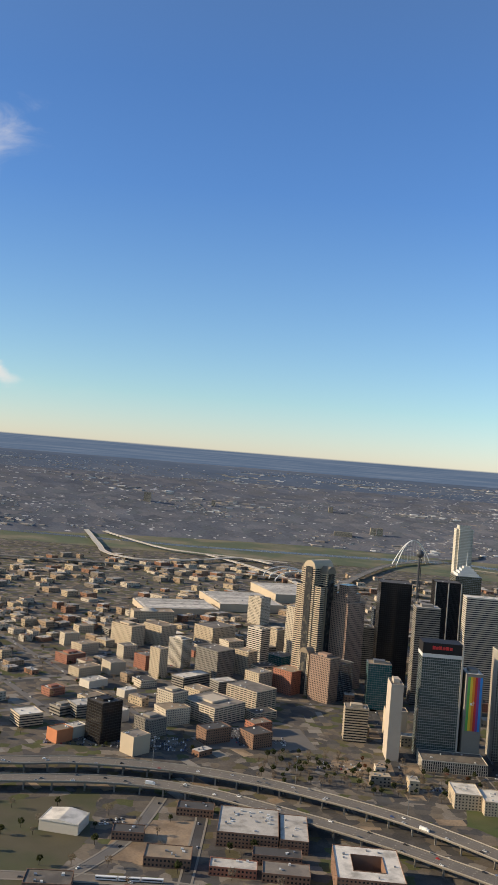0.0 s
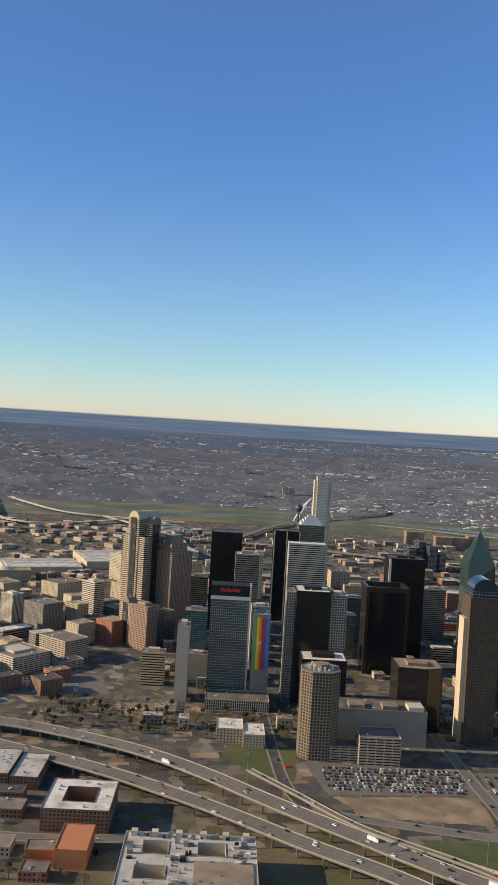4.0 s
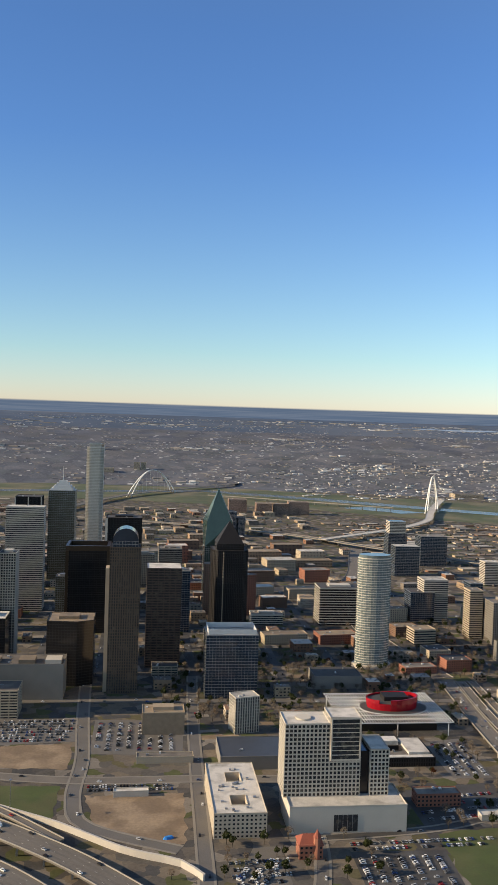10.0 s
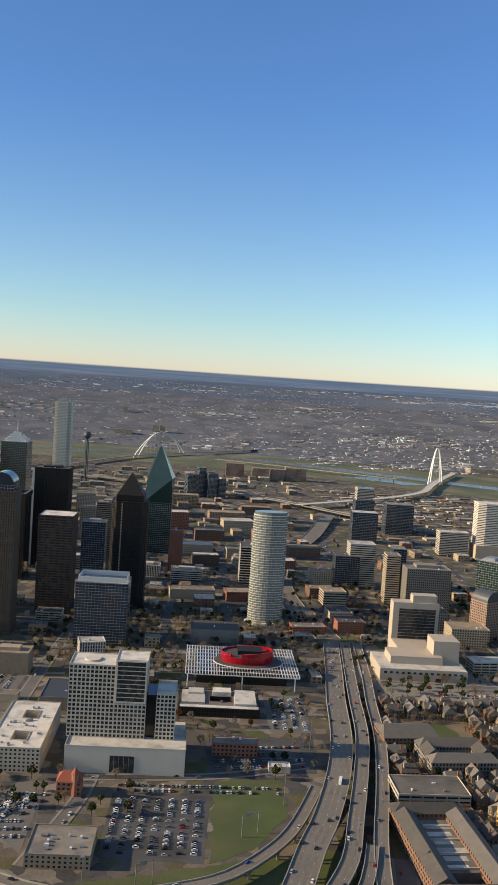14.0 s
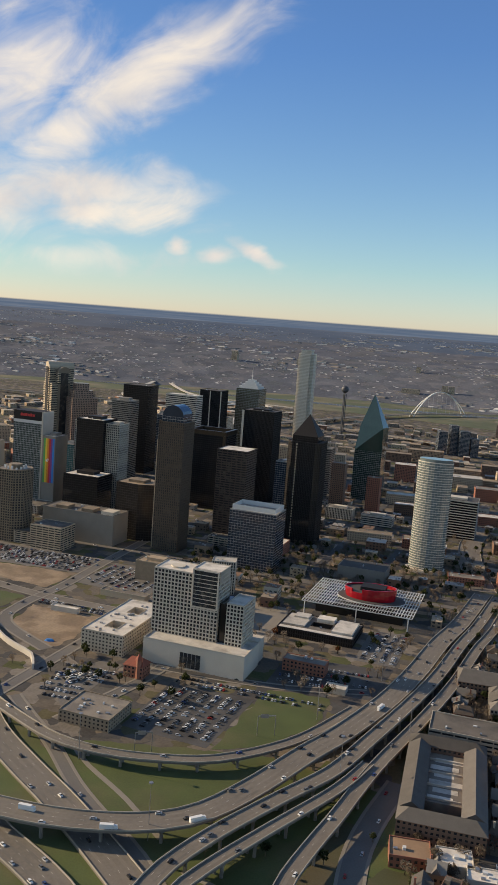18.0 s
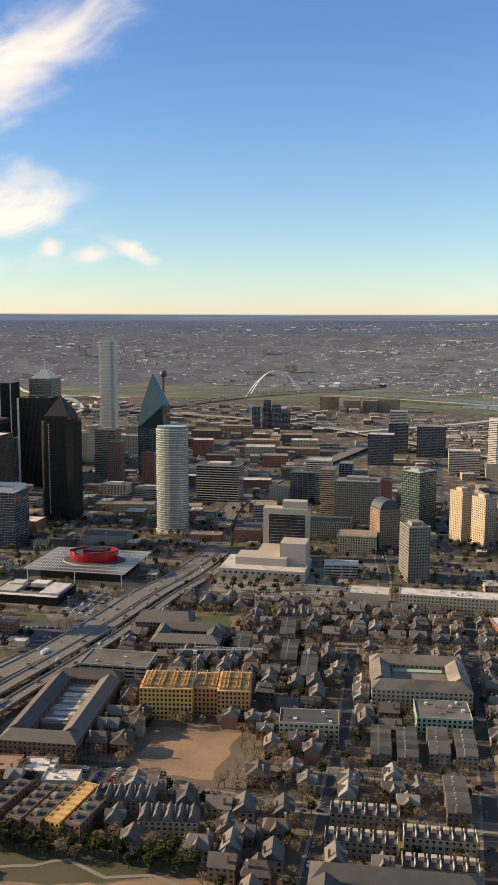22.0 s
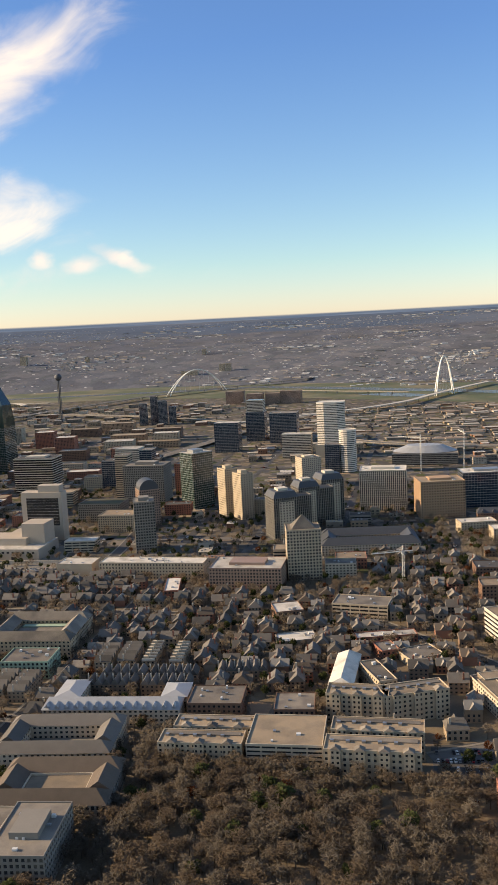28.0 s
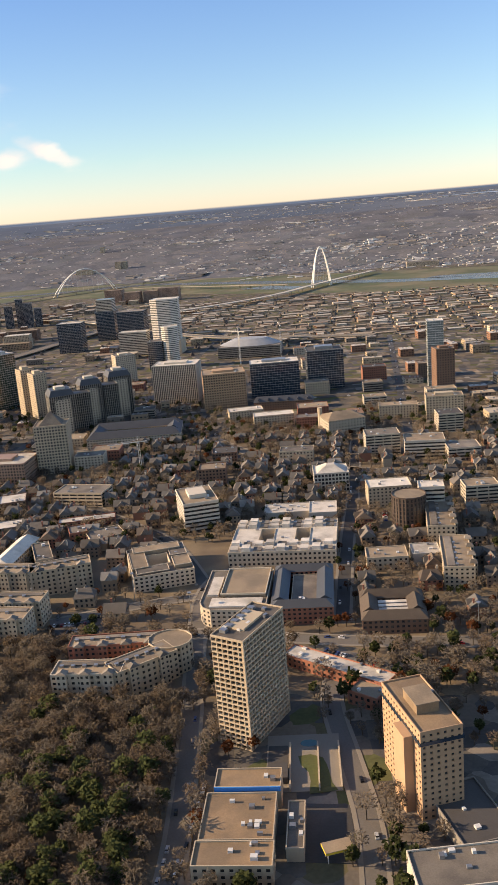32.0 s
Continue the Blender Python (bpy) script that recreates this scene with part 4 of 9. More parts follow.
flat("grass_verge", [(629.7, 240.7), (622.7, 266.4), (631.6, 281.4), (646.5, 281.5), (648.5, 249.8), (670.4, 249), (736.9, 249), (740.8, 238.1), (689.9, 224.9), (641.7, 208.1)], 0.045, "grass_dry", "dry brown grass with bare earth below row houses", "grass")
flat("grass_verge", [(604.7, 306), (614.7, 306.1), (614.8, 252.5), (630.8, 214.9), (607, 198.8), (589.1, 224.4), (602.9, 246.4)], 0.055, "grass_dry", "worn brown grass beside a freeway ramp", "grass")
flat("parking_lot", [(664.3, 308.4), (689.9, 308.2), (691.9, 283.4), (678.2, 285.6), (664.4, 298.5)], 0.06, "asphalt", "dark asphalt lot behind row houses", "parking lot")
flat("dirt_field", [(660.5, 218.2), (743.7, 237), (743.5, 192.3), (640.7, 183.3)], 0.05, "dirt_orange", "tan earth park edge with footpaths", "field")
flat("park_floor", [(640, 560.1), (1009.8, 559.9), (1003.8, 212.9), (873.8, 149.1), (620.9, 193)], 0.02, "park_floor", "brown leaf-covered ground among houses", "ground")
flat("park_floor", [(885.6, 284.2), (1113.4, 281.4), (1124.7, 93.4), (853.6, 79.6)], 0.03, "park_floor", "brown leaf-covered park ground with dry grass", "ground")
flat("park_floor", [(1010, 640), (1330, 640), (1325.3, 234.3), (1119.8, 235.6), (1005.3, 298.4)], 0.02, "park_floor", "brown leafy ground between buildings", "ground")
flat("grass_verge", [(1155.7, 196.9), (1162.8, 198.7), (1167.6, 182.4), (1160.5, 180.4)], 0.3, "grass", "green garden lawn beside a pool terrace", "grass")
flat("parking_lot", [(1156.1, 151.1), (1174.2, 150.9), (1172.5, 175.3), (1154.4, 175.6)], 0.05, "asphalt", "dark asphalt yard beside a flat roof", "parking lot")
flat("parking_lot", [(1161.8, 273), (1195.6, 256.7), (1185.4, 240.4), (1153.5, 256.9)], 0.04, "old_asphalt", "grey asphalt car park with rows of cars", "parking lot")
flat("parking_lot", [(1035.3, 308.3), (1061.4, 314), (1064.9, 281.6), (1036.8, 282.1)], 0.05, "asphalt", "dark asphalt yard beside apartments", "parking lot")
flat("dirt_field", [(951.3, 345), (962.2, 342.9), (964.7, 314.8), (954.8, 314.8)], 0.05, "dirt_orange", "orange earth of a cleared plot", "field")
flat("parking_lot", [(425.6, 371.9), (439.2, 409), (453.1, 408.2), (453.6, 340.3)], 0.05, "old_asphalt", "grey asphalt lot in front of a clinic", "parking lot")
flat("parking_lot", [(535.4, 470.5), (600.3, 480.7), (596.4, 431), (535.6, 424.8)], 0.05, "asphalt", "dark asphalt lot beside a low building", "parking lot")
flat("parking_lot", [(574.1, 545.2), (602, 552.1), (600.2, 486.6), (574.3, 486.6)], 0.06, "old_asphalt", "grey asphalt lot with cars beside a school", "parking lot")
flat("pavement", [(476, 562), (516, 562), (516.5, 470.5), (476.6, 478.2)], 0.055, "pavement", "pale paved forecourt between tower and school", "pavement")
flat("plaza", [(640, 620), (740, 640), (760, 560.1), (650, 548.2)], 0.05, "pavement", "pale paved forecourt of a courthouse", "plaza")


def strip(points, width, z=0.0):
    """Left and right edges of a road along smooth points; a third number is the height there."""
    points = [(*p, z) if len(p) == 2 else p for p in points]
    pts = []
    n = len(points)
    for i in range(n - 1):
        p0, p1, p2, p3 = (Vector(points[min(max(i + k, 0), n - 1)]) for k in (-1, 0, 1, 2))
        steps = max(2, int((p2 - p1).length / 8))
        for s in range(steps):
            t = s / steps
            pts.append(0.5 * (2 * p1 + (p2 - p0) * t + (2 * p0 - 5 * p1 + 4 * p2 - p3) * t * t + (3 * p1 - p0 - 3 * p2 + p3) * t ** 3))
    pts.append(Vector(points[-1]))
    left, right = [], []
    for i, p in enumerate(pts):
        d = (pts[min(i + 1, len(pts) - 1)] - pts[max(i - 1, 0)])
        nrm = Vector((-d.y, d.x, 0)).normalized()
        left.append(p + nrm * width / 2)
        right.append(p - nrm * width / 2)
    return pts, left, right


def ribbon(left, right, z0, z1):
    """A solid band between two edges, from z0 to z1 above them."""
    s, n = Shape(), len(left)
    s.v = [(p.x, p.y, p.z + z) for z in (z0, z1) for e in (left, right) for p in e]
    for i in range(n - 1):
        s.f += [(2 * n + i, 3 * n + i, 3 * n + i + 1, 2 * n + i + 1), (i, i + 1, n + i + 1, n + i), (i + 1, i, 2 * n + i, 2 * n + i + 1), (n + i, n + i + 1, 3 * n + i + 1, 3 * n + i)]
    s.f += [(0, n, 3 * n, 2 * n), (2 * n - 1, n - 1, 3 * n - 1, 4 * n - 1)]
    return s


ROUTES = []


def freeway(points, width, z, label, piers=True, lanes=3, span=16, mat="road_concrete"):
    pts, left, right = strip(points, width, z)
    road = thing("freeway", label, "freeway", 0, 0, 0, 0, "elevated freeway decks", "structure")
    part("deck", ribbon(left, right, -0.9, 0), mat, road)
    for edge, sign in ((left, -1), (right, 1)):
        inner = [p + ((r - l).normalized() * 0.35 * (1 if sign < 0 else -1)) for p, l, r in zip(edge, left, right)]
        a, b = (edge, inner) if sign < 0 else (inner, edge)
        part("barrier", ribbon(a, b, 0.003, 0.6), "barrier_concrete", road)
    for k in range(1, lanes):
        mid = [l.lerp(r, k / lanes) for l, r in zip(left, right)]
        marks = Shape()
        for i in range(len(mid) - 1):
            d = (mid[i + 1] - mid[i])
            m = Matrix.Translation(mid[i] + d * 0.3 + Vector((0, 0, 0.02))) @ Matrix.Rotation(math.atan2(d.y, d.x), 4, "Z")
            marks.tilted(m, 1.6, 0.11, 0.03)
        tagged(part("lane_marks", marks, "pale_concrete", road), "", "", "", "stuff")
    if lanes > 1 and pts[0].y < 1400:
        for k in range(lanes):
            a, b = ([l.lerp(r, (k + 0.5 + e) / lanes) for l, r in zip(left, right)] for e in (-0.3, 0.3))
            part("worn_lane", ribbon(a, b, 0.002, 0.008), "worn_concrete", road)
    if piers:
        run = 0.0
        post = Shape().box(-0.55, 0.55, -0.55, 0.55, 0, 1).mesh("pier", "grey_concrete")
        for i in range(1, len(pts)):
            run += (pts[i] - pts[i - 1]).length
            if run > span and pts[i].z > 3:
                run = 0.0
                beam = Shape().tilted(Matrix.Translation(pts[i] + Vector((0, 0, -1.2))) @ Matrix.Rotation(math.atan2(right[i].y - left[i].y, right[i].x - left[i].x), 4, "Z"), width * 0.9, 0.9, 0.8)
                part("cap_beam", beam, "grey_concrete", road)
                for f in (0.2, 0.8):
                    q = left[i].lerp(right[i], f)
                    o = part("pier", post, "grey_concrete", road)
                    o.location, o.scale = (q.x, q.y, 0), (1, 1, q.z - 0.88)
    ROUTES.append((pts, left, right, z, lanes))
    return road


def street(points, width, label, mat="old_asphalt", z=0.08, kerbs=True, lanes=2):
    pts, left, right = strip(points, width, z)
    road = tagged(new("street", ribbon(left, right, -0.06, 0).mesh("street", mat)), label, "street", "", "structure")
    if kerbs:
        for a, b in ((left, [l + (l - r).normalized() * 1.4 for l, r in zip(left, right)]), (right, [r + (r - l).normalized() * 1.4 for l, r in zip(left, right)])):
            if a is left:
                a, b = b, a
            part("kerb", ribbon(a, b, -0.06, 0.1), "pavement", road)
    if width > 3:
        ROUTES.append((pts, left, right, z, lanes))
    return road


freeway([(-420, 590), (-300, 600), (-171, 625), (-121, 638), (-50, 641), (9, 631), (57, 614), (109, 588), (152.2, 555.7), (200.8, 511), (250.3, 468.7), (282.6, 441.5), (316.8, 415.6, 7.0), (352.9, 386.9, 5.5), (391, 349.3, 3.2), (432, 308.9, 1.4), (466.8, 284.6, 1.1), (500.6, 263.3, 1.1), (553.4, 225.1, 1.1), (620.9, 171.2, 1.1), (689.9, 104, 1.1)], 15, 7.2, "pale concrete elevated freeway deck curving past downtown", lanes=4)
freeway([(-419.6, 539.3), (-299.9, 559.8), (-160, 592), (-86, 606), (-26, 601), (25, 581), (69.1, 560.8), (102.4, 542.4), (133.7, 522), (167, 498.7), (211.5, 463.3), (257.8, 430.2), (290.1, 400.1), (319.2, 377.3, 6.6), (347.3, 350.6, 5), (392.4, 307.2, 2.5), (442.2, 266.1, 1.2), (481, 238.9, 1.1), (531.6, 211.9, 1.1), (601.2, 153.1, 1.1), (650.8, 94.2, 1.1)], 14, 7.0, "pale concrete elevated freeway deck beside warehouses", lanes=4)
freeway([(185, 580, 0.8), (215.4, 539.5, 2), (251, 491, 4), (301.4, 450.8, 5), (341.7, 410.9, 5)], 5, 4.5, "narrow concrete freeway ramp", lanes=1)
freeway([(478, 242.9), (502.7, 245.4), (524.5, 251.6), (544.3, 261.8), (558.1, 276.8), (570, 303.7), (582.7, 342.6), (592.6, 369.4), (606.4, 419.1), (615.3, 468.8), (622.1, 533.3, 5), (631, 600, 1), (640, 680, 0.6)], 13, 7.0, "wide concrete freeway deck with several lanes", lanes=4)
freeway([(554.7, 132.6), (555.5, 192.3), (556.4, 218.1), (558.3, 237), (567.1, 264), (582.9, 299.8), (597.7, 331.7), (606.5, 367.5), (618.4, 419.2), (628.2, 470.8), (635.1, 535.3, 5), (643, 600, 1), (652, 680, 0.6)], 8, 7.3, "concrete freeway deck between two others", lanes=3)
freeway([(575.5, 132.9), (567.4, 192.4), (566.3, 222.2), (571.2, 242.1), (584.9, 276), (602.7, 317.9), (610.6, 346.7)], 6, 6.6, "narrow concrete freeway deck joining another", lanes=2)
freeway([(615.1, 113.6), (605, 192.8), (599.9, 240.4), (602.8, 271.2), (606.7, 294.1), (614.6, 346.7), (627.4, 406.3), (638.2, 465.9), (646.1, 535.3, 4.5), (655, 600, 1), (662, 680, 0.6)], 7, 6.2, "narrow concrete freeway deck on square piers", lanes=2)
freeway([(374, 361.1, 4), (414, 331.7, 4.6), (445.8, 315.2), (470.7, 305.6), (496.5, 304), (522.2, 310.3), (545, 321.4), (565.8, 344.4), (578.7, 367.4), (592.5, 403.2, 6)], 6.5, 5.0, "curved concrete freeway ramp round a lawn", lanes=2)
freeway([(303.4, 287.1, 5), (402.8, 249.3, 6.5), (442.4, 243.1), (478, 242.9)], 7, 7.0, "concrete freeway ramp bridging the roadway", lanes=2)
street([(60, 588), (102, 565), (143, 539), (184, 504), (231, 466), (270, 436), (303, 408), (336, 380), (369, 348), (410, 306)], 8, "worn concrete roadway between the freeway decks", "road_concrete", 0.11, False, 3)
street([(421.8, 344.8), (441.8, 328.1), (466.7, 308.5), (494.6, 282.1), (517.5, 264.5), (542.4, 246.8), (576.2, 214.4)], 5, "asphalt service road beside the freeway", "old_asphalt", 0.12)
street([(650.6, 183.4), (637.7, 211), (628.7, 230.8), (622.7, 250.6), (619.7, 270.4), (618.7, 290.2), (620.6, 314), (625.5, 346.8)], 9, "broad asphalt frontage road below the ramp", "old_asphalt", 0.12)
street([(561.2, 246), (577.1, 242.2), (593, 238.4), (613.9, 233.6)], 2.6, "pale concrete footpath across grass", "pavement", 0.14, False)
street([(573.2, 242.1), (582.1, 231.3), (597, 218.5), (616.9, 206.8)], 4, "grey asphalt slip lane through grass", "old_asphalt", 0.13, False)
street([(648.6, 209.2), (659.5, 219.2), (666.4, 229.2), (680.2, 233), (690.9, 238.8), (707.5, 231.6), (724.1, 236.3), (740.7, 228.1)], 1.6, "pale park footpath over bare earth", "pavement", 0.14, False)
street([(479.6, 308.7), (492.5, 298), (520.4, 280.5), (545.3, 260.8)], 2.5, "pale concrete ditch path through grass", "pavement", 0.14, False)
street([(424, 700), (419, 600), (415.6, 494.9), (414.2, 429.8), (412.7, 368.7), (410.4, 289.5)], 6.5, "grey asphalt city street", "old_asphalt")
street([(336, 700), (340, 600), (344.5, 525.7), (343.1, 469.3), (353.4, 435.2), (401.4, 407.6)], 7, "grey concrete city street bending along the freeway", "old_asphalt")
street([(222.7, 520.3), (285.8, 504.3), (345.8, 493.5), (415.6, 492.9), (470.5, 490.2)], 8, "pale concrete frontage street", "road_concrete", 0.1)
street([(196, 760), (200, 680), (204, 611), (210.2, 552.7), (226.8, 514.2), (263.1, 480.9)], 7, "dark asphalt street with rail tracks", "asphalt", 0.09)
street([(160, 702), (240, 700), (330, 690)], 7, "dark asphalt downtown street", "asphalt", 0.1)
street([(-110.1, 442.1), (-78.9, 493.2), (-61.5, 539.3), (-52, 600)], 7, "grey asphalt street running under the freeway", "old_asphalt", 0.09)
street([(-23.2, 447.2), (-21.2, 518.8), (-20, 600)], 6, "grey asphalt side street", "asphalt", 0.1)
street([(-188.4, 459.5), (-58.6, 475.9), (61.5, 467.8), (131.4, 476.1)], 8, "tracks and paving of a light-rail street", "road_concrete", 0.11)
street([(471, 415.4), (540.6, 422.8), (592.4, 440.9)], 5, "asphalt street beside a tower", "asphalt", 0.09)
street([(456.6, 330.3), (473.1, 400.4), (474.6, 470.3)], 6, "asphalt street beside a parking lot", "old_asphalt", 0.1)
street([(780, 700), (788, 620), (789.8, 540.1)], 8, "grey city avenue", "asphalt", 0.09)
street([(847.6, 540), (845, 405), (844, 318), (838.7, 200.1)], 6, "asphalt residential street under bare trees", "asphalt", 0.09)
street([(775.4, 470.5), (778.9, 400.8), (779.4, 321.1), (776.7, 201.7)], 5.5, "asphalt residential street", "asphalt", 0.1)
street([(739.1, 317.6), (798, 320.8), (846.9, 316)], 5, "asphalt residential cross street", "old_asphalt", 0.11)
street([(689.9, 294.4), (778.2, 289.3), (846.6, 290)], 5, "asphalt residential cross street", "old_asphalt", 0.11)
street([(690, 466.9), (789.3, 470.4), (898.4, 467.7), (1008, 454.3)], 5, "asphalt residential cross street", "asphalt", 0.11)
street([(1120.5, 83.5), (1123.5, 144.2), (1116.4, 212.4), (1109.1, 263.3), (1101.9, 321.1), (1108.5, 349.3), (1126.8, 361.2)], 6, "asphalt avenue lined with parked cars", "old_asphalt", 0.1)
street([(1095.3, 286.9), (1145.8, 280.5), (1185.9, 276), (1235.9, 274), (1315.8, 270.9)], 7, "asphalt avenue behind brick shops", "old_asphalt", 0.12)
street([(1174, 600), (1172.6, 472.3), (1169.3, 376.7), (1168.2, 295.3)], 6, "shaded asphalt avenue", "asphalt", 0.1)
street([(1035.1, 298.2), (1070.5, 313.8), (1100, 323.2)], 6, "asphalt street at a busy corner", "old_asphalt", 0.11)
street([(1167.6, 256.7), (1165.3, 232.2), (1172.8, 193.6), (1178.3, 163.1), (1179.8, 122.4)], 6, "asphalt drive between towers", "old_asphalt", 0.09)
street([(998.3, 469.4), (1037.5, 429.1), (1071.9, 393.5), (1100.2, 337.4)], 6, "asphalt street running towards the towers", "asphalt", 0.1)
street([(1060, 620), (1109.8, 559.9), (1179.3, 519.1), (1259, 498.8)], 8, "broad pale avenue past offices", "road_concrete", 0.1)

for x0, y0, x1, y1, w in ((60, 980, 60, 1340, 6), (130, 690, 130, 1340, 7), (215, 700, 215, 1340, 7), (290, 700, 290, 1340, 7), (345, 700, 345, 1340, 7), (424, 700, 430, 1340, 7), (500, 660, 505, 1340, 7), (553, 640, 560, 1340, 7), (20, 880, 640, 860, 7), (20, 990, 640, 955, 7), (20, 1120, 640, 1090, 7), (240, 640, 640, 632, 8), (700, 640, 700, 1340, 7), (765, 640, 770, 1340, 7), (835, 560, 840, 1340, 7), (895, 560, 900, 1340, 7), (965, 700, 970, 1340, 7), (640, 660, 1060, 664, 8), (640, 790, 1250, 760, 7), (640, 930, 1250, 900, 7), (640, 1040, 1250, 1010, 7), (1060, 620, 1066, 1150, 7), (1215, 560, 1220, 1150, 7), (1010, 560, 1060, 640, 7)):
    street([(x0, y0), ((x0 + x1) / 2, (y0 + y1) / 2), (x1, y1)], w, "asphalt city street between blocks", "asphalt" if w == 7 else "old_asphalt", 0.16, False)
for k, (x0, y0, dx, dy) in enumerate(((-420, 820, 320, 250), (-380, 760, 330, 258), (-300, 700, 300, 234), (-120, 700, -250, 320), (-60, 740, -260, 333), (0, 800, -260, 333))):
    street([(x0, y0), (x0 + dx / 2, y0 + dy / 2), (x0 + dx, y0 + dy)], 7, "asphalt street on the turned west-end grid", "old_asphalt", 0.16, False)

# river valley: floodplain, water, levees and bridges
flat("floodplain", [(-1500, 2180), (-300, 2180), (250, 2230), (700, 2120), (1200, 1800), (1900, 1560), (2400, 1500), (2400, 2150), (1700, 2230), (1150, 2420), (700, 2640), (0, 2720), (-900, 2620), (-1500, 2500)], 0.3, "floodplain", "flat green floodplain of a river between levees", "floodplain")
flat("river_water", [(-1200, 2400), (-200, 2360), (300, 2440), (560, 2500), (820, 2330), (1250, 2010), (1900, 1780), (1900, 1850), (1260, 2090), (840, 2400), (560, 2570), (280, 2500), (-200, 2410), (-1200, 2440)], 0.6, "water", "pale silty river water", "water")
flat("river_water", [(880, 2120), (1010, 2010), (1080, 2040), (960, 2160)], 0.6, "water", "pale pond on the floodplain", "water")
flat("river_water", [(1330, 2050), (1900, 1900), (1900, 1990), (1380, 2110)], 0.6, "water", "pale flooded meadow", "water")

# ---- downtown towers ----
def vaulted_tower():
    t = thing("office_tower", "tan stone tower with barrel-vaulted tops and dark glass strips", "skyscraper", 71, 938, 0, 50)
    facade(t, 31, 34, 0, 112, "tan_bands")
    facade(t, 33, 16, 0, 132, "tan_bands", -1, 9)
    facade(t, 16, 36, 112.1, 126, "tan_bands", 8, -1)
    part("glass_strip", Shape().box(-1.5, -0.9, 12.5, 21.5, 4, 133), "glass_dark", t, "dark vertical glass strip")
    part("glass_strip", Shape().box(11, 21, -1.5, -0.9, 4, 126), "glass_dark", t, "dark vertical glass strip")
    vault_x(t, -1.4, 32.4, 9, 25, 132, "limestone")
    vault(t, 8, 24, -1.4, 35.4, 126, "tan_concrete")
    part("wall_pier", Shape().box(8.1, 23.9, -1, 0.3, 0, 112), "tan_concrete", t)
    s = thing("office_annex", "low tan stone annex with a round arched front", "office", 62, 912, 0, 50)
    facade(s, 12, 14, 0, 44, "tan_grid")
    part("glass_strip", Shape().box(-0.5, 0.3, 3, 11, 0, 44), "glass_dark", s)
    vault_x(s, -0.3, 12.2, 1.5, 12.5, 43.9, "tan_concrete")


vaulted_tower()
t = tower("office_tower", "tan granite office tower with square windows and a stepped top", "skyscraper", 102, 938, 50, 34, 26, 96, "pink_grid", "roof_gravel", 1)
facade(t, 26, 18, 96.2, 106, "pink_grid", 3, 4)
facade(t, 18, 12, 106.02, 115, "pink_grid", 6, 6)
tower("office_tower", "red-brown granite office tower with a grid of small windows", "office", 83, 884, 50, 18, 26, 46, "pink_grid", "roof_gravel", 2, 3)
tower("office_block", "dark blue glass office block beside a granite tower", "office", 94, 896, 50, 26, 18, 38, "blue_glass", "roof_dark", 2)
tower("slab_tower", "slender windowless pale concrete slab tower", "tower", 123, 724, 0, 10.5, 24, 64, "plain_bank", "roof_gravel", 2, 3.5)
t = tower("office_tower", "tall grey-green glass tower with a red sign on its crown", "skyscraper", 150, 739, 0, 34, 20, 89.5, "grey_glass", "roof_dark", 2, 2)
part("crown", Shape().box(-0.2, 34.2, -0.2, 20.2, 90.2, 99.5), "dark_granite", t, "dark crown band under the roof")
part("grille", Shape().box(-0.35, 34.35, -0.35, 20.35, 87, 90.1), "white_metal", t)
for i, (x0, x1) in enumerate(((8, 10.5), (11, 13), (13.6, 16), (16.6, 19), (19.6, 22), (22.6, 25.2))):
    part("sign_bar", Shape().box(x0, x1, -0.45, -0.15, 94, 96.9 - 0.5 * (i % 2)), "banner_red", t, "red sign bar")
part("edge_fin", Shape().box(33.6, 35.2, -0.5, 20, 0, 99.5), "white_concrete", t)
t = tower("banner_tower", "grey office tower with a tall rainbow-striped banner on its face", "office", 188, 735, 0, 15, 24, 76, "plain_grey", "roof_white", 2, 3)
for i, c in enumerate(("green", "yellow", "orange", "red", "purple", "blue")):
    part("banner_stripe", Shape().box(1.6 + i * 2.05, 3.65 + i * 2.05, -0.14, -0.02, 28, 74), "banner_" + c, t, c + " banner stripe")
for x0, x1, z0, z1 in ((4.6, 6.2, 50.0, 52.0), (6.9, 7.4, 49.6, 53.4), (6.4, 8.1, 51.9, 52.4)):
    part("banner_mark", Shape().box(x0, x1, -0.2, -0.15, z0, z1), "paint_white", t)
tower("podium", "white ribbed podium under the glass tower", "podium", 150, 706, 0, 54, 28, 9, "white_ribs", "roof_gravel", 8)
tower("office_tower", "tall plain black glass skyscraper", "skyscraper", 144, 996, 0, 36, 32, 116, "black_glass", "roof_dark", 2)
tower("office_tower", "dark grey office tower with fine horizontal bands", "skyscraper", 172, 912, 0, 26, 22, 103, "grey_bands", "roof_white", 2, 3)
tower("office_tower", "white office slab with strong horizontal bands", "skyscraper", 231, 940, 0, 41, 20, 114.5, "white_bands", "roof_white", 4)
t = tower("office_tower", "black office tower with thin white vertical edges", "skyscraper", 222, 1072, 0, 32, 28, 113, "black_ribs", "roof_dark", 2)
for x0 in (-0.4, 15.4, 31.2):
    part("edge_fin", Shape().box(x0, x0 + 1.2, -0.6, 0.2, 0, 113), "white_concrete", t)
tower("office_tower", "old teal glass office block", "office", 122, 880, 0, 24, 20, 46, "teal_glass", "roof_tan", 2, 3)
tower("office_block", "low tan office block with dark window bands", "office", 90, 766, 0, 21, 16, 30, "tan_bands", "roof_gravel", 2, 2.5)
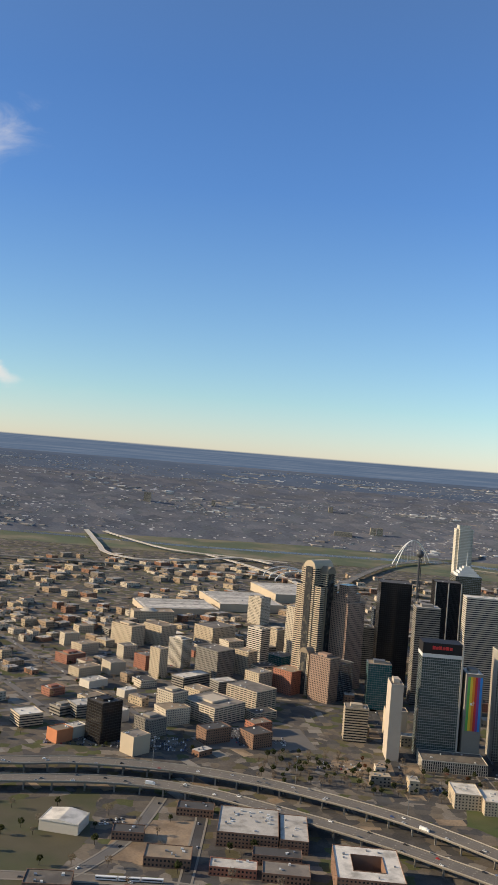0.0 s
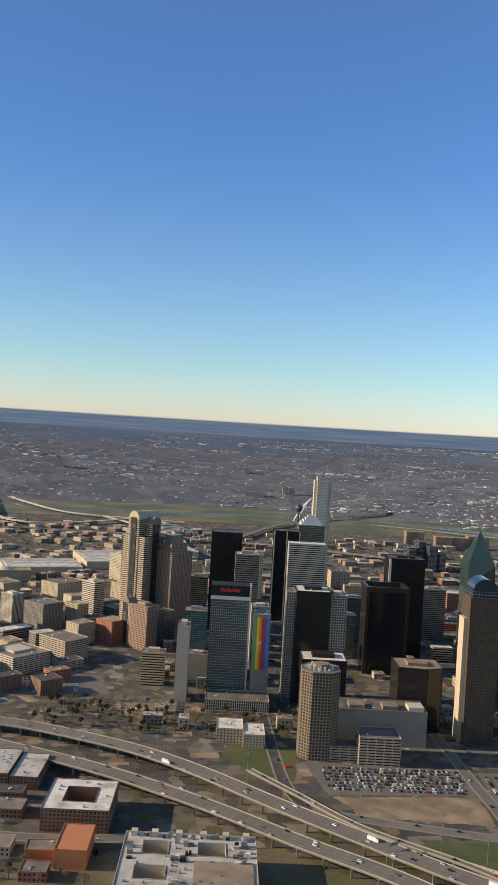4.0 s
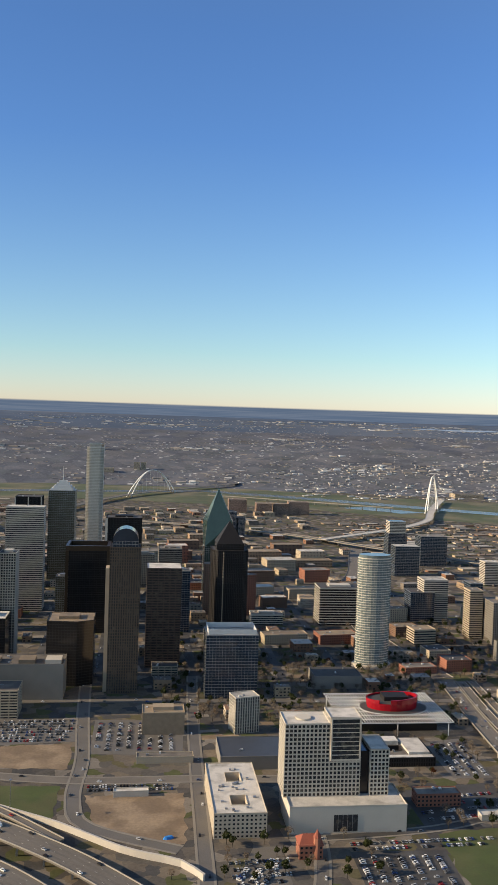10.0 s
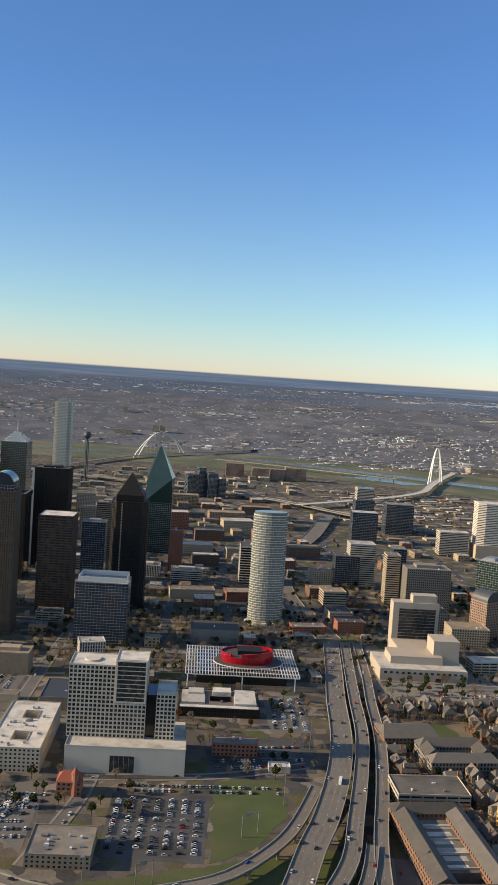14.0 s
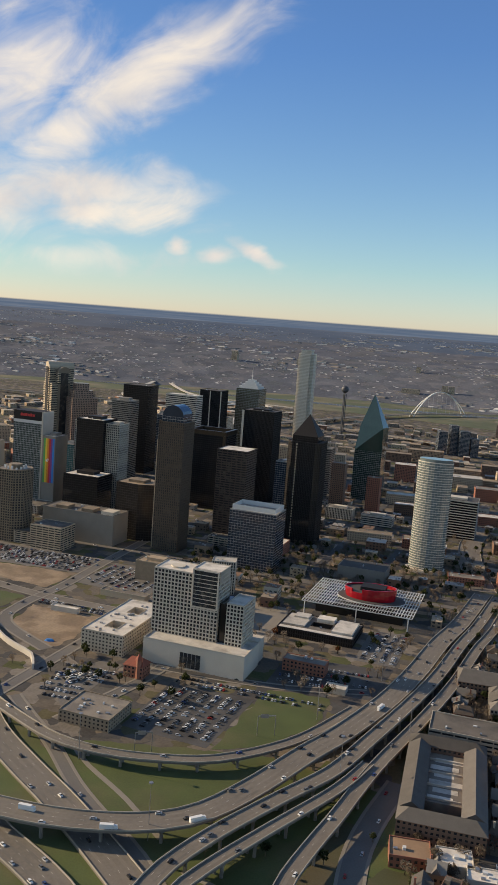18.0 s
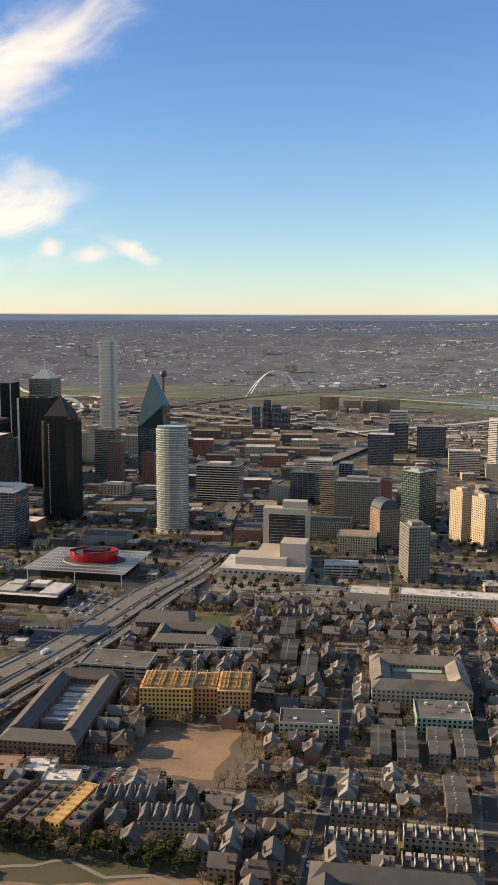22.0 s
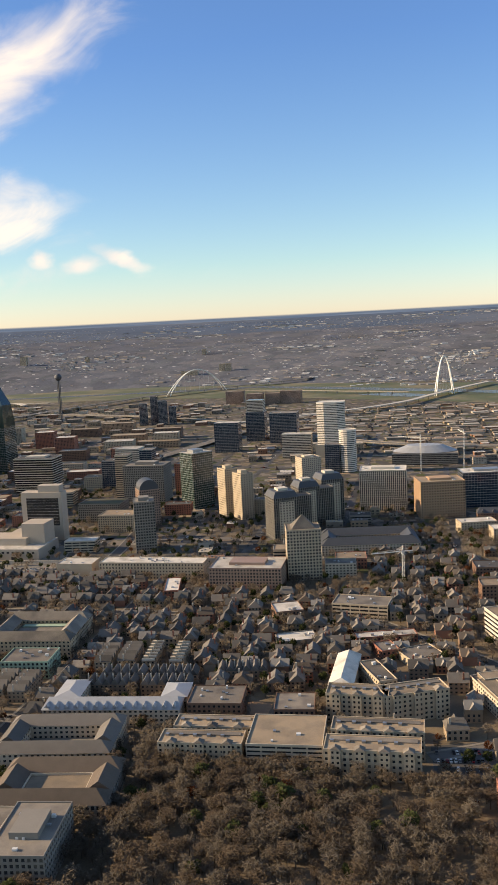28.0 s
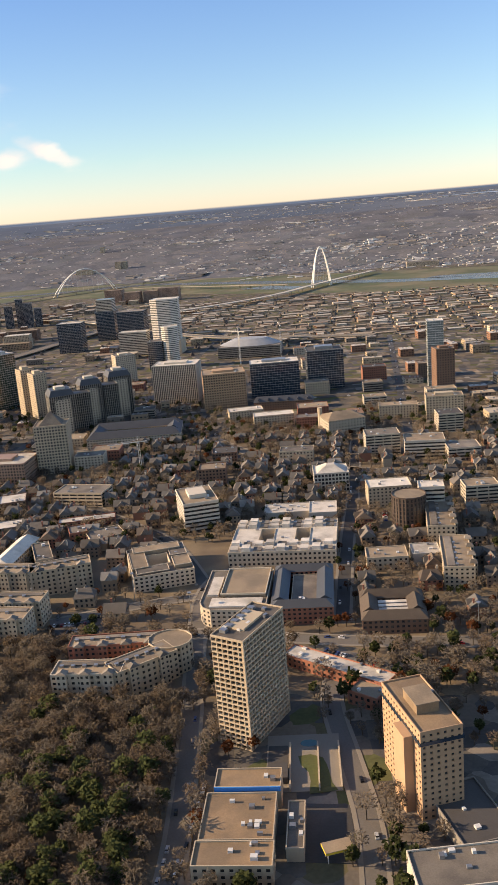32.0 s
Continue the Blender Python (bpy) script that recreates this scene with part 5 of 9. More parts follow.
# the tallest tower, with notched corners
t = poly_tower("office_tower", "tallest slender silver glass skyscraper with notched corners", "skyscraper", 293, 1304, 0, [(0, 4), (4, 4), (4, 0), (21, 0), (21, 4), (26, 4), (26, 22), (21, 22), (21, 26), (4, 26), (4, 22), (0, 22)], 168, "silver_bands")
facade_on(t, rect(17, 18, 4, 4), 168.2, 174, "silver_bands")
cap_on(t, rect(17, 18, 4, 4), 174, "roof_gravel", "grey_metal")
t = tower("office_tower", "bronze glass tower with a white stepped crown and mast", "skyscraper", 257, 1124, 0, 34, 34, 117, "copper_glass", "roof_white", 0)
for i in range(4):
    part("crown", Shape().ring(3 + i * 3, 31 - i * 3, 3 + i * 3, 31 - i * 3, 117.2 + i * 3, 120.3 + i * 3, 1.2), "white_metal", t)
part("mast", Shape().prism(oval(1.0, 1.0, 6, 17, 17), 117, 148, oval(0.15, 0.15, 6, 17, 17)), "white_metal", t)
tower("office_tower", "black mirror-glass office tower with a white roof", "skyscraper", 225, 738, 0, 30, 30, 98, "black_glass", "roof_white", 2, 3)
tower("office_tower", "white concrete grid tower with small dark windows", "skyscraper", 255.3, 744, 0, 15, 22, 95, "white_grid", "roof_gravel", 2, 2)
tower("office_tower", "white concrete grid wing beside a black tower", "skyscraper", 217, 748, 0, 7.7, 20, 95, "white_grid", "roof_gravel", 1)
# octagonal concrete tower
c8 = 7.0
tw = poly_tower("octagonal_tower", "octagonal tan concrete residential tower with deep window grid", "tower", 221, 604, 0, [(c8, 0), (28 - c8, 0), (28, c8), (28, 28 - c8), (28 - c8, 28), (c8, 28), (0, 28 - c8), (0, c8)], 63.5, "octagon")
for i in range(14):
    an = i * 0.449
    part("antenna_box", Shape().box(14 + 9 * math.cos(an) - 0.7, 14 + 9 * math.cos(an) + 0.7, 14 + 9 * math.sin(an) - 0.7, 14 + 9 * math.sin(an) + 0.7, 63.6, 65.1 + (i % 3) * 0.7), "white_metal", tw)
part("plant_room", Shape().prism(oval(6, 6, 8, 14, 14), 63.6, 67.5), "tan_concrete", tw)
tower("office_block", "black glass block with a broad white roof", "office", 230, 708, 0, 38, 30, 46, "black_glass", "roof_white", 3, 3)
t = tower("exhibition_hall", "long pale windowless hall with tan plant decks", "hall", 250, 641, 0, 72, 29, 27, "plain_grey", "roof_gravel", 5)
for x0 in (12, 38, 58):
    part("plant_deck", Shape().box(x0, x0 + 12, 3, 16, 27.1, 30), "roof_tan" if x0 < 50 else "white_concrete", t)
t = tower("parking_garage", "stepped tan concrete parking garage", "garage", 264, 600, 0, 30, 24, 20, "garage_tan", "roof_gravel", 2)
facade(t, 26, 14, 0, 11, "garage_tan", -26.1, 6)
part("roof", Shape().box(-26, -0.3, 6.1, 19.9, 11, 11.2), "roof_gravel", t)
t = tower("office_tower", "black glass tower framed by bronze edges", "skyscraper", 305, 845, 0, 42, 36, 82, "black_glass", "roof_dark", 2)
part("frame_top", Shape().ring(-0.8, 42.8, -0.8, 36.8, 82.6, 87.5, 3), "bronze_metal", t)
for x0 in (-0.8, 39.8):
    part("frame_leg", Shape().box(x0, x0 + 3, -0.8, 2, 0, 82.5), "bronze_metal", t)
t = poly_tower("office_block", "dark brown glass office block with a tan recessed roof", "office", 305, 673, 0, [(0, 3), (24, 0), (37, 6), (37, 34), (0, 34)], 52, "black_glass", "roof_tan")
part("plant_room", Shape().box(9, 25, 10, 24, 52.1, 54.5), "roof_tan", t)
t = tower("office_tower", "black office tower with pale dotted windows on one edge", "skyscraper", 340, 918, 0, 39, 30, 107, "black_ribs", "roof_dark", 2, 2)
part("edge_fin", Shape().box(-0.5, 2, -0.5, 1.2, 0, 107), "white_concrete", t)
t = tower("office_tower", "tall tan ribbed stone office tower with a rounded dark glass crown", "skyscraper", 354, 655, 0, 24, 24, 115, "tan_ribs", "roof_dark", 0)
facade(t, 20, 20, 115.2, 120, "blue_glass", 2, 2)
vault(t, 2, 22, 2, 22, 120, "glass_blue", "crown")
# much paler stone than the ribs: the bay's colour holds the sunlight
part("side_bay", Shape().box(-3, -0.02, 5, 19, 0, 98), "limestone", t, "stone side bay with sunlight painted in")
tower("office_block", "brown banded granite office slab beside the ribbed tower", "office", 384, 725, 0, 30, 30, 86.5, "brown_bands", "roof_white", 0)
# black tower with a pyramid top
t = poly_tower("office_tower", "black granite skyscraper with chamfered corners and a pyramid top", "skyscraper", 443, 755, 0, [(5, 0), (28, 0), (33, 5), (33, 28), (28, 33), (5, 33), (0, 28), (0, 5)], 98, "black_ribs", "roof_dark")
facade_on(t, rect(25, 25, 4, 4), 98.2, 104, "black_glass")
pyramid(t, rect(25, 25, 4, 4), 104, 20, "dark_granite", "spire_roof")
# added pale boxes paint the lit dots on the black shaft
for i in range(34):
    part("lit_bay", Shape().box(9.5, 10.5, -0.7, 0.1, 6 + i * 2.7, 7.6 + i * 2.7), "limestone", t)
# faceted green glass prism
t = thing("prism_tower", "faceted green glass prism skyscraper with a sharp slanted peak", "skyscraper", 455.5, 1020, 0, 0)
facade_on(t, [(0, 0), (34, 0), (34, 34), (0, 34)], 0, 62, "green_glass")
part("facet", Shape().prism(rect(34, 34), 62.02, 92, [(3, 8), (33, 1), (36, 22), (0, 33)]), "glass_green", t)
part("peak", Shape().prism([(3, 8), (33, 1), (36, 22), (0, 33)], 92, 131, [(16, 14), (17, 14), (17.3, 15), (16, 15)]), "glass_green", t)
tower("brick_tower", "slender brown brick tower", "tower", 449, 928, 0, 16, 13, 56, "brown_punch", "roof_gravel", 1)
tower("brick_tower", "slender red brick apartment tower", "tower", 492, 924, 0, 15, 13, 45, "brick_punch", "roof_gravel", 1)
t = tower("office_block", "blue-grey glass office block with a white roof box", "office", 430.5, 641, 0, 41, 28, 49.5, "blue_glass", "roof_white", 1)
part("plant_screen", Shape().ring(1.5, 39.5, 1.5, 26.5, 50.1, 54, 0.4), "white_metal", t, "white plant screen on the roof")
t = tower("office_block", "dark office block with white storey bands and a rounded end", "office", 570, 879, 0, 48, 30, 40, "dark_bands", "roof_dark", 3, 2)
t = poly_tower("glass_tower", "slender oval pale glass residential tower", "skyscraper", 587, 729, 0, oval(15.5, 9.5, 20), 98, "oval_bands", "roof_white")
part("base_ring", Shape().prism(oval(18, 12, 20), 0, 3), "white_concrete", t)
part("crown_screen", Shape().prism(oval(14.5, 8.5, 20), 98.2, 101), "glass_pale", t)

# ---- the hotel with its white podium ----
t = thing("white_grid_tower", "white concrete grid tower on a white podium", "hotel", 459.5, 420.5, 0, 0)
facade(t, 64, 27, 0, 14, "plain_white")
part("podium_roof", Shape().box(0.4, 63.6, 0.4, 26.6, 14, 14.15), "roof_white", t)
part("podium_parapet", Shape().ring(-0.05, 64.05, -0.05, 27.05, 13.98, 14.9, 0.35), "white_concrete", t)
part("lobby_window", Shape().box(24, 37, -0.12, 0.2, 1, 10), "glass_dark", t, "large dark lobby window")
for x0 in (26.2, 28.8, 31.4, 34.0):
    part("mullion", Shape().box(x0, x0 + 0.2, -0.2, -0.1, 1, 10), "grey_metal", t)
facade(t, 25, 20, 14.2, 54, "white_grid", -1.5, 13)
facade(t, 17.4, 20, 14.2, 49.5, "white_grid", 23.52, 13)
facade(t, 17.4, 17, 49.52, 57, "white_ribs", 23.52, 14)
facade(t, 10.6, 22, 14.2, 39.5, "white_grid", 46.5, 13)
part("balcony_frame", Shape().box(23.8, 24.6, 12.3, 13.05, 34, 57.6).box(39.8, 40.6, 12.3, 13.05, 34, 57.6).box(24.6, 39.8, 12.3, 13.05, 56.8, 57.6).box(24.6, 39.8, 12.3, 13.05, 34, 34.8), "white_concrete", t, "white frame round the top balconies")
part("balcony_glass", Shape().box(24.7, 39.7, 12.7, 12.96, 34.9, 56.7), "glass_dark", t)
for i in range(8):
    part("balcony_slab", Shape().box(24.65, 39.75, 12.4, 12.95, 37 + i * 2.45, 37.35 + i * 2.45), "white_concrete", t)
part("dark_link", Shape().box(40.95, 46.48, 16, 33, 0, 38), "glass_black", t, "dark glass link between the wings")
cap_on(t, rect(25, 20, -1.5, 13), 54, "roof_white", "white_concrete")
cap_on(t, rect(10.6, 22, 46.5, 13), 39.5, "roof_white", "white_concrete")
cap_on(t, rect(17.4, 17, 23.52, 14), 57, "roof_white", "white_concrete")
part("roof_disc", Shape().prism(oval(4.5, 4.5, 16, 10, 23), 54.2, 55), "white_concrete", t)
part("base_wall", Shape().box(1, 63, 27.1, 40, 0, 14), "white_concrete", t)
court_block("apartment_block", "white-roofed apartment block with two small courts", 419.2, 417.8, 0, 28, 66, 13, "cream_punch", [(10, 19, 10, 22), (10, 19, 40, 52)], "roof_white", 26)
tower("office_block", "low tan office block beside the parking lot", "office", 382, 566, 0, 29, 18, 15, "plain_brown", "roof_tan", 3, 2.5)
tower("white_block", "small white office block with ribbed face", "office", 446, 565, 15, 18, 13, 25, "white_ribs", "roof_white", 2)
tower("low_hall", "low grey metal-roofed hall", "hall", 430.5, 505, 0, 52, 34, 8, "plain_grey", "slate_blue", 2)
tower("low_shop", "low tan single-storey shop", "shop", 378.5, 516.8, 0, 36, 8, 4, "plain_tan", "roof_gravel", 2)
tower("shed", "small white-roofed shed on a dirt lot", "shed", 366, 469.5, 2, 20, 5, 3, "plain_white", "roof_white", 0)
tower("old_house", "old yellow brick school house with a flat white roof", "school", 161, 630, 0, 20, 24, 11, "buff_punch", "roof_white", 6)
tower("old_house", "old tan brick school wing with a flat white roof", "school", 181.2, 622, 0, 16, 26, 10, "buff_punch", "roof_white", 6)

# ---- opera pavilion: red drum under a white canopy ----
t = thing("opera_pavilion", "red glass drum under a broad white slatted canopy", "opera house", 520.1, 556.1, 0, 0)
part("hall", Shape().box(8, 72, 12, 60, 0, 8.6), "glass_black", t)
part("drum", Shape().prism(oval(18, 12.0, 28, 44, 32), 8.62, 16.2, oval(19.4, 13.0, 28, 44, 32)), "red_lacquer", t, "glossy red oval drum")
part("drum_roof", Shape().prism(oval(18.4, 12.2, 28, 44, 32), 16.22, 16.5), "roof_dark", t)
rim = Shape()
outer, inner = oval(19.4, 13.0, 28, 44, 32), oval(18.5, 12.2, 28, 44, 32)
for i in range(20, 47):
    high = 18.8 + 1.2 * math.cos(i / 28 * 2 * math.pi + 0.6)
    (x0, y0), (x1, y1) = outer[i % 28], inner[i % 28]
    rim.v += [(x0, y0, 16.21), (x0, y0, high), (x1, y1, high), (x1, y1, 16.21)]
    if i > 20:
        k = len(rim.v) - 8
        rim.f += [(k, k + 4, k + 5, k + 1), (k + 1, k + 5, k + 6, k + 2), (k + 2, k + 6, k + 7, k + 3), (k + 3, k + 7, k + 4, k)]
rim.f += [(0, 1, 2, 3), (len(rim.v) - 1, len(rim.v) - 2, len(rim.v) - 3, len(rim.v) - 4)]
part("drum_parapet", rim, "red_lacquer", t, "red raised rim with a gap")
part("stage_house", Shape().box(37, 55, 27, 39, 16.52, 19.4), "dark_granite", t, "black stage house on the roof")
part("drum_deck", Shape().prism(oval(25, 16, 28, 45, 31), 10.8, 11.2), "roof_dark", t)
part("drum_rim", Shape().prism(oval(25.6, 16.6, 28, 45, 31), 10.3, 10.79), "white_metal", t)
for y0 in (0, 8, 16, 24, 32, 40, 48, 56, 64.4):
    part("canopy_beam", Shape().box(0, 80, y0, y0 + 0.5, 9.6, 10.2), "white_metal", t)
for i in range(41):
    part("canopy_slat", Shape().box(i * 1.99, i * 1.99 + (0.6 if i < 12 or i > 33 else 0.3), 0.1, 65, 10.2, 10.5), "white_metal", t)
for x0 in (2, 40, 77):
    for y0 in (2, 62):
        part("canopy_post", Shape().prism(oval(0.4, 0.4, 8, x0, y0), 0, 9.6), "white_metal", t)
t = court_block("art_school", "low dark-walled school with stepped white roofs", 517.3, 505.3, 0, 52, 34, 5.4, "black_ribs", [(20, 34, 13, 21)], "roof_gravel", 8, "school")
for x0, x1, y0, y1, z in ((1, 51, 1, 5, 0.4), (36, 50, 6, 31, 1.6), (2, 17, 8, 30, 1.0), (22, 34, 23, 32, 2.6), (6, 16, 22, 31, 2.2)):
    part("roof_step", Shape().box(x0, x1, y0, y1, 5.5, 5.5 + z), "roof_white", t)
tower("theatre_block", "grey metal cube theatre", "theatre", 522, 664, 0, 40, 26, 10, "plain_grey", "roof_dark", 2)
tower("shop_row", "low brick shop with a tan roof", "shop", 538.5, 448.7, 0, 26, 10, 7, "brick_punch", "roof_gravel", 3)
t = tower("marquee", "small white pavilion with a vaulted roof", "pavilion", 569.5, 429.9, 0, 12, 7, 3, "plain_white", "roof_white", 0)

# ---- bank office with the big glass wall ----
t = thing("reserve_bank", "pale tan stone slab with one huge dark window on a podium", "bank", 664, 592, 0, 0)
facade(t, 66, 40, 0, 9, "plain_bank")
part("podium_roof", Shape().box(0.3, 65.7, 0.3, 39.7, 9, 9.15), "roof_white", t)
part("upper_podium", Shape().box(10, 50, 12, 34, 9.2, 15), "bank_stone", t)
part("side_tower", Shape().box(44, 64, 18, 38, 9.2, 26), "bank_stone", t)
part("slab", Shape().box(22, 60, 66, 78, 0, 43), "bank_stone", t)
part("slab_back", Shape().box(22.02, 50, 40.02, 66, 0, 13), "bank_stone", t)
part("great_window", Shape().box(27, 57, 65.6, 66.05, 13.5, 38), "glass_dark", t, "one huge dark glass wall")
for i in range(9):
    part("mullion", Shape().box(27, 57, 65.45, 65.62, 15.5 + i * 2.6, 15.7 + i * 2.6), "grey_metal", t)
part("plant_room", Shape().box(38, 58, 67, 77, 43, 49), "bank_stone", t)
for i in range(14):
    part("podium_window", Shape().box(3 + i * 4.4, 5.2 + i * 4.4, -0.08, 0.2, 5.5, 7), "glass_dark", t)
part("door", Shape().box(42, 46, -0.09, 0.2, 0, 3), "glass_dark", t)
tower("garden_wall", "long white forecourt wall", "wall", 709, 581, 0, 70, 0.8, 2.2, "plain_white", "roof_white", 0)

# ---- the cluster of uptown towers ----
tower("office_block", "dark stacked glass office block with pale bands", "office", 674, 889, 0, 27, 24, 34, "blue_glass", "roof_dark", 2)
tower("office_block", "white office block with stepped bands", "office", 690, 893, 0, 28, 24, 47, "white_bands", "roof_white", 2)
tower("residential_tower", "tan concrete residential slab with balconies", "tower", 715, 822, 0, 14, 18, 50, "tan_bands", "roof_gravel", 2)
tower("residential_tower", "dark glass residential slab beside a tan one", "tower", 730, 860, 0, 14, 18, 50, "blue_glass", "roof_gravel", 2)
tower("office_block", "grey stone office block with vertical ribs", "office", 731, 800, 0, 44, 29, 42, "grey_grid", "roof_gravel", 4, 3)
t = tower("office_block", "rose granite office tower with a domed grey roof", "office", 780, 705, 30, 19, 19, 34, "pink_grid", "roof_gravel", 0)
vault(t, 0.5, 18.5, 0.5, 18.5, 34.5, "slate_blue", "domed_roof")
tower("office_garage", "low grey stone office garage with a green roof deck", "garage", 711, 724, 0, 42, 26, 18, "grey_grid", "grass_dry", 0)
tower("office_podium", "low tan podium of the brick tower", "office", 745, 687, 0, 33, 24, 15, "tan_grid", "roof_tan", 3)
t = tower("glass_tower", "green glass office tower with pale balcony edges", "tower", 813, 775, 50, 25, 22, 57, "green_glass", "roof_white", 3, 3)
tower("brick_tower", "orange brick apartment tower", "tower", 770, 858, 0, 15, 14, 34, "brick_punch", "roof_gravel", 1)
tower("glass_tower", "blue glass residential tower", "tower", 741, 1172, 0, 36, 24, 43, "blue_glass", "roof_white", 2)
t = tower("hotel_tower", "tall glass tower with a banded white crown", "hotel", 765, 1290, 0, 30, 26, 46, "blue_glass", "roof_white", 1)
facade(t, 26, 22, 46.2, 65, "white_bands", 2, 2)
tower("office_block", "dark blue glass office cube with pale lines", "office", 808, 1260, 0, 42, 30, 46, "blue_glass", "roof_gravel", 2)
t = poly_tower("residential_tower", "white banded residential tower with curved balconies", "tower", 899, 1105, 0, [(0, 4), (10, 0), (28, 0), (38, 6), (36, 30), (2, 30)], 74, "bright_bands", "roof_white")
tower("podium", "cream stone base of a white tower", "podium", 897, 1100, 0, 42, 34, 18, "plain_tan", "roof_white", 0)
tower("residential_slab", "white banded residential slab", "tower", 850, 1110, 0, 40, 20, 32, "white_bands", "roof_white", 3)
poly_tower("round_tower", "round pale grey residential tower", "tower", 949, 992, 0, oval(10.5, 10.5, 16), 51, "bright_bands", "roof_white")
tower("residential_tower", "cream stone residential tower with balconies", "tower", 906, 893, 30, 23, 20, 32, "cream_punch", "roof_gravel", 2, 2)
tower("glass_tower", "dark glass office tower behind mansard roofs", "tower", 922, 982, 0, 18, 18, 34, "blue_glass", "roof_gravel", 1)
tower("residential_tower", "cream stone residential tower with stepped top", "tower", 851, 750, 40, 14, 16, 45, "buff_punch", "roof_gravel", 2, 3)
tower("residential_tower", "cream stone residential tower beside its twin", "tower", 870, 733, 40, 13, 17, 43, "buff_punch", "roof_gravel", 2, 3)
tower("apartment_block", "low cream apartment block", "apartment building", 878, 752, 0, 19, 14, 15, "buff_punch", "roof_gravel", 2)
t = tower("residential_tower", "grey concrete residential tower with recessed balconies", "tower", 806, 612, 20, 17, 22, 42, "grey_grid", "roof_gravel", 2, 3)
tower("apartment_block", "long cream stone apartment block with a flat pale roof", "apartment building", 800.8, 542.1, 0, 79, 16, 12, "buff_punch", "roof_white", 14)
tower("office_block", "low white-roofed block beside cream apartments", "office", 765.9, 545.1, 0, 28, 18, 10, "plain_tan", "roof_white", 4)
tower("apartment_block", "dark red brick block with pale piers and a white roof", "apartment building", 890.2, 516.8, 0, 50, 30, 15.5, "pink_grid", "roof_white", 12, 2)
tower("brick_row", "narrow red brick block with white roof edges", "apartment building", 864.9, 491.9, 12, 10, 30, 7, "brick_punch", "roof_white", 3)

# mansard-roofed office quarter
for x, y, w, d, h in ((914, 652, 22, 24, 36), (930, 688, 20, 20, 38), (946, 724, 22, 22, 38)):
    t = thing("mansard_tower", "pale limestone tower with a blue-grey mansard roof", "office", x, y, 0, 28, "limestone mansard towers")
    facade(t, w, d, 0, h, "grey_ribs")
    part("mansard", Shape().prism(rect(w, d), h, h + 5, inset(rect(w, d), 2.5)), "slate_blue", t)
    facade(t, w - 9, 1.5, 0, h - 3, "cream_punch", 4.5, -1.52)
    part("roof_house", Shape().box(w * 0.3, w * 0.7, d * 0.3, d * 0.7, h + 5, h + 7), "white_concrete", t)
for x, y, w, d in ((930, 672, 14, 16), (946, 706, 14, 16)):
    t = tower("link_block", "pale limestone link between mansard towers", "office", x, y, 28, w, d, 34, "grey_ribs", "slate_blue", 0)
t = pitched_block("mansard_court", "low limestone arcade with blue mansard roofs round a court", 958, 606, 8, 76, 44, 8, 5, "cream_punch", "slate_blue", 12, "office")
t = tower("office_tower", "cream stone office tower with stepped corners and a pyramid roof", "office", 941.5, 539.9, 12, 24, 22, 36, "tan_grid", "roof_tan", 0)
pyramid(t, rect(17, 15, 3.5, 3.5), 36.2, 9, "roof_gravel", "pyramid_roof")
tower("office_wing", "low cream stone office wing", "office", 966.6, 547.9, 6, 22, 14, 10, "cream_punch", "roof_gravel", 4)
t = tower("office_block", "dark glass office block framed by white ribs and a curved roof", "office", 977, 770, 0, 44, 30, 38, "white_ribs", "roof_white", 4, 2)
tower("hotel_block", "orange-tan brick hotel block with a flat cream roof", "hotel", 1034, 732, 12, 40, 30, 33, "orange_punch", "roof_tan", 5, 2)
tower("residential_tower", "glass residential block with white frames", "tower", 1073, 778, 8, 48, 26, 33, "blue_glass", "roof_white", 6, 2)
tower("glass_tower", "dark blue glass office block", "office", 1128, 800, 8, 36, 28, 39, "blue_glass", "roof_dark", 3, 3)
tower("glass_tower", "pale glass residential tower", "tower", 1244, 778, 0, 15, 18, 64, "pale_glass", "roof_white", 1)
tower("brick_tower", "red-brown brick residential tower", "tower", 1249, 745, 10, 17, 18, 42, "brown_punch", "roof_gravel", 2, 2)
tower("palace_block", "tan brick hotel wings beside a tower", "hotel", 1194, 662, 0, 32, 14, 11, "buff_punch", "roof_tan", 4)
tower("palace_block", "tan brick hotel with a tiled top storey", "hotel", 1232, 652, 0, 30, 16, 19, "buff_punch", "roof_tan", 4, 2)
t = pitched_block("office_hotel", "cream stone block with hipped tan roof and corner turret", 1154, 606, 20, 30, 26, 14, 4, "cream_punch", "roof_tan", None, "hotel", 0, 8)
part("turret", Shape().prism(oval(2, 2, 10, 1, 25), 0, 20), "limestone", t)
tower("shop_row", "cream stone shop row", "shop", 1066, 672, 14, 30, 16, 10, "buff_punch", "roof_white", 4)
tower("shop_row", "tan stone shop row with a pale roof", "shop", 1090, 650, 10, 34, 16, 10, "buff_punch", "roof_white", 4)
tower("shop_row", "dark brick shop row", "shop", 1126, 642, 4, 22, 14, 9, "brick_punch", "roof_gravel", 3)
pitched_block("mansion_row", "dark-roofed row of brick mansions", 1082, 718, 0, 54, 14, 8, 4, "brown_punch", "slate_blue", None, "house", 6)
tower("buff_office", "small buff office block", "office", 1120.5, 540.6, 0, 24, 14, 9, "buff_punch", "roof_gravel", 4)
t = tower("grid_office", "white grid office block with a hipped pale roof", "office", 1148.6, 472.5, 6, 22, 20, 12, "white_grid", "roof_white", 0)
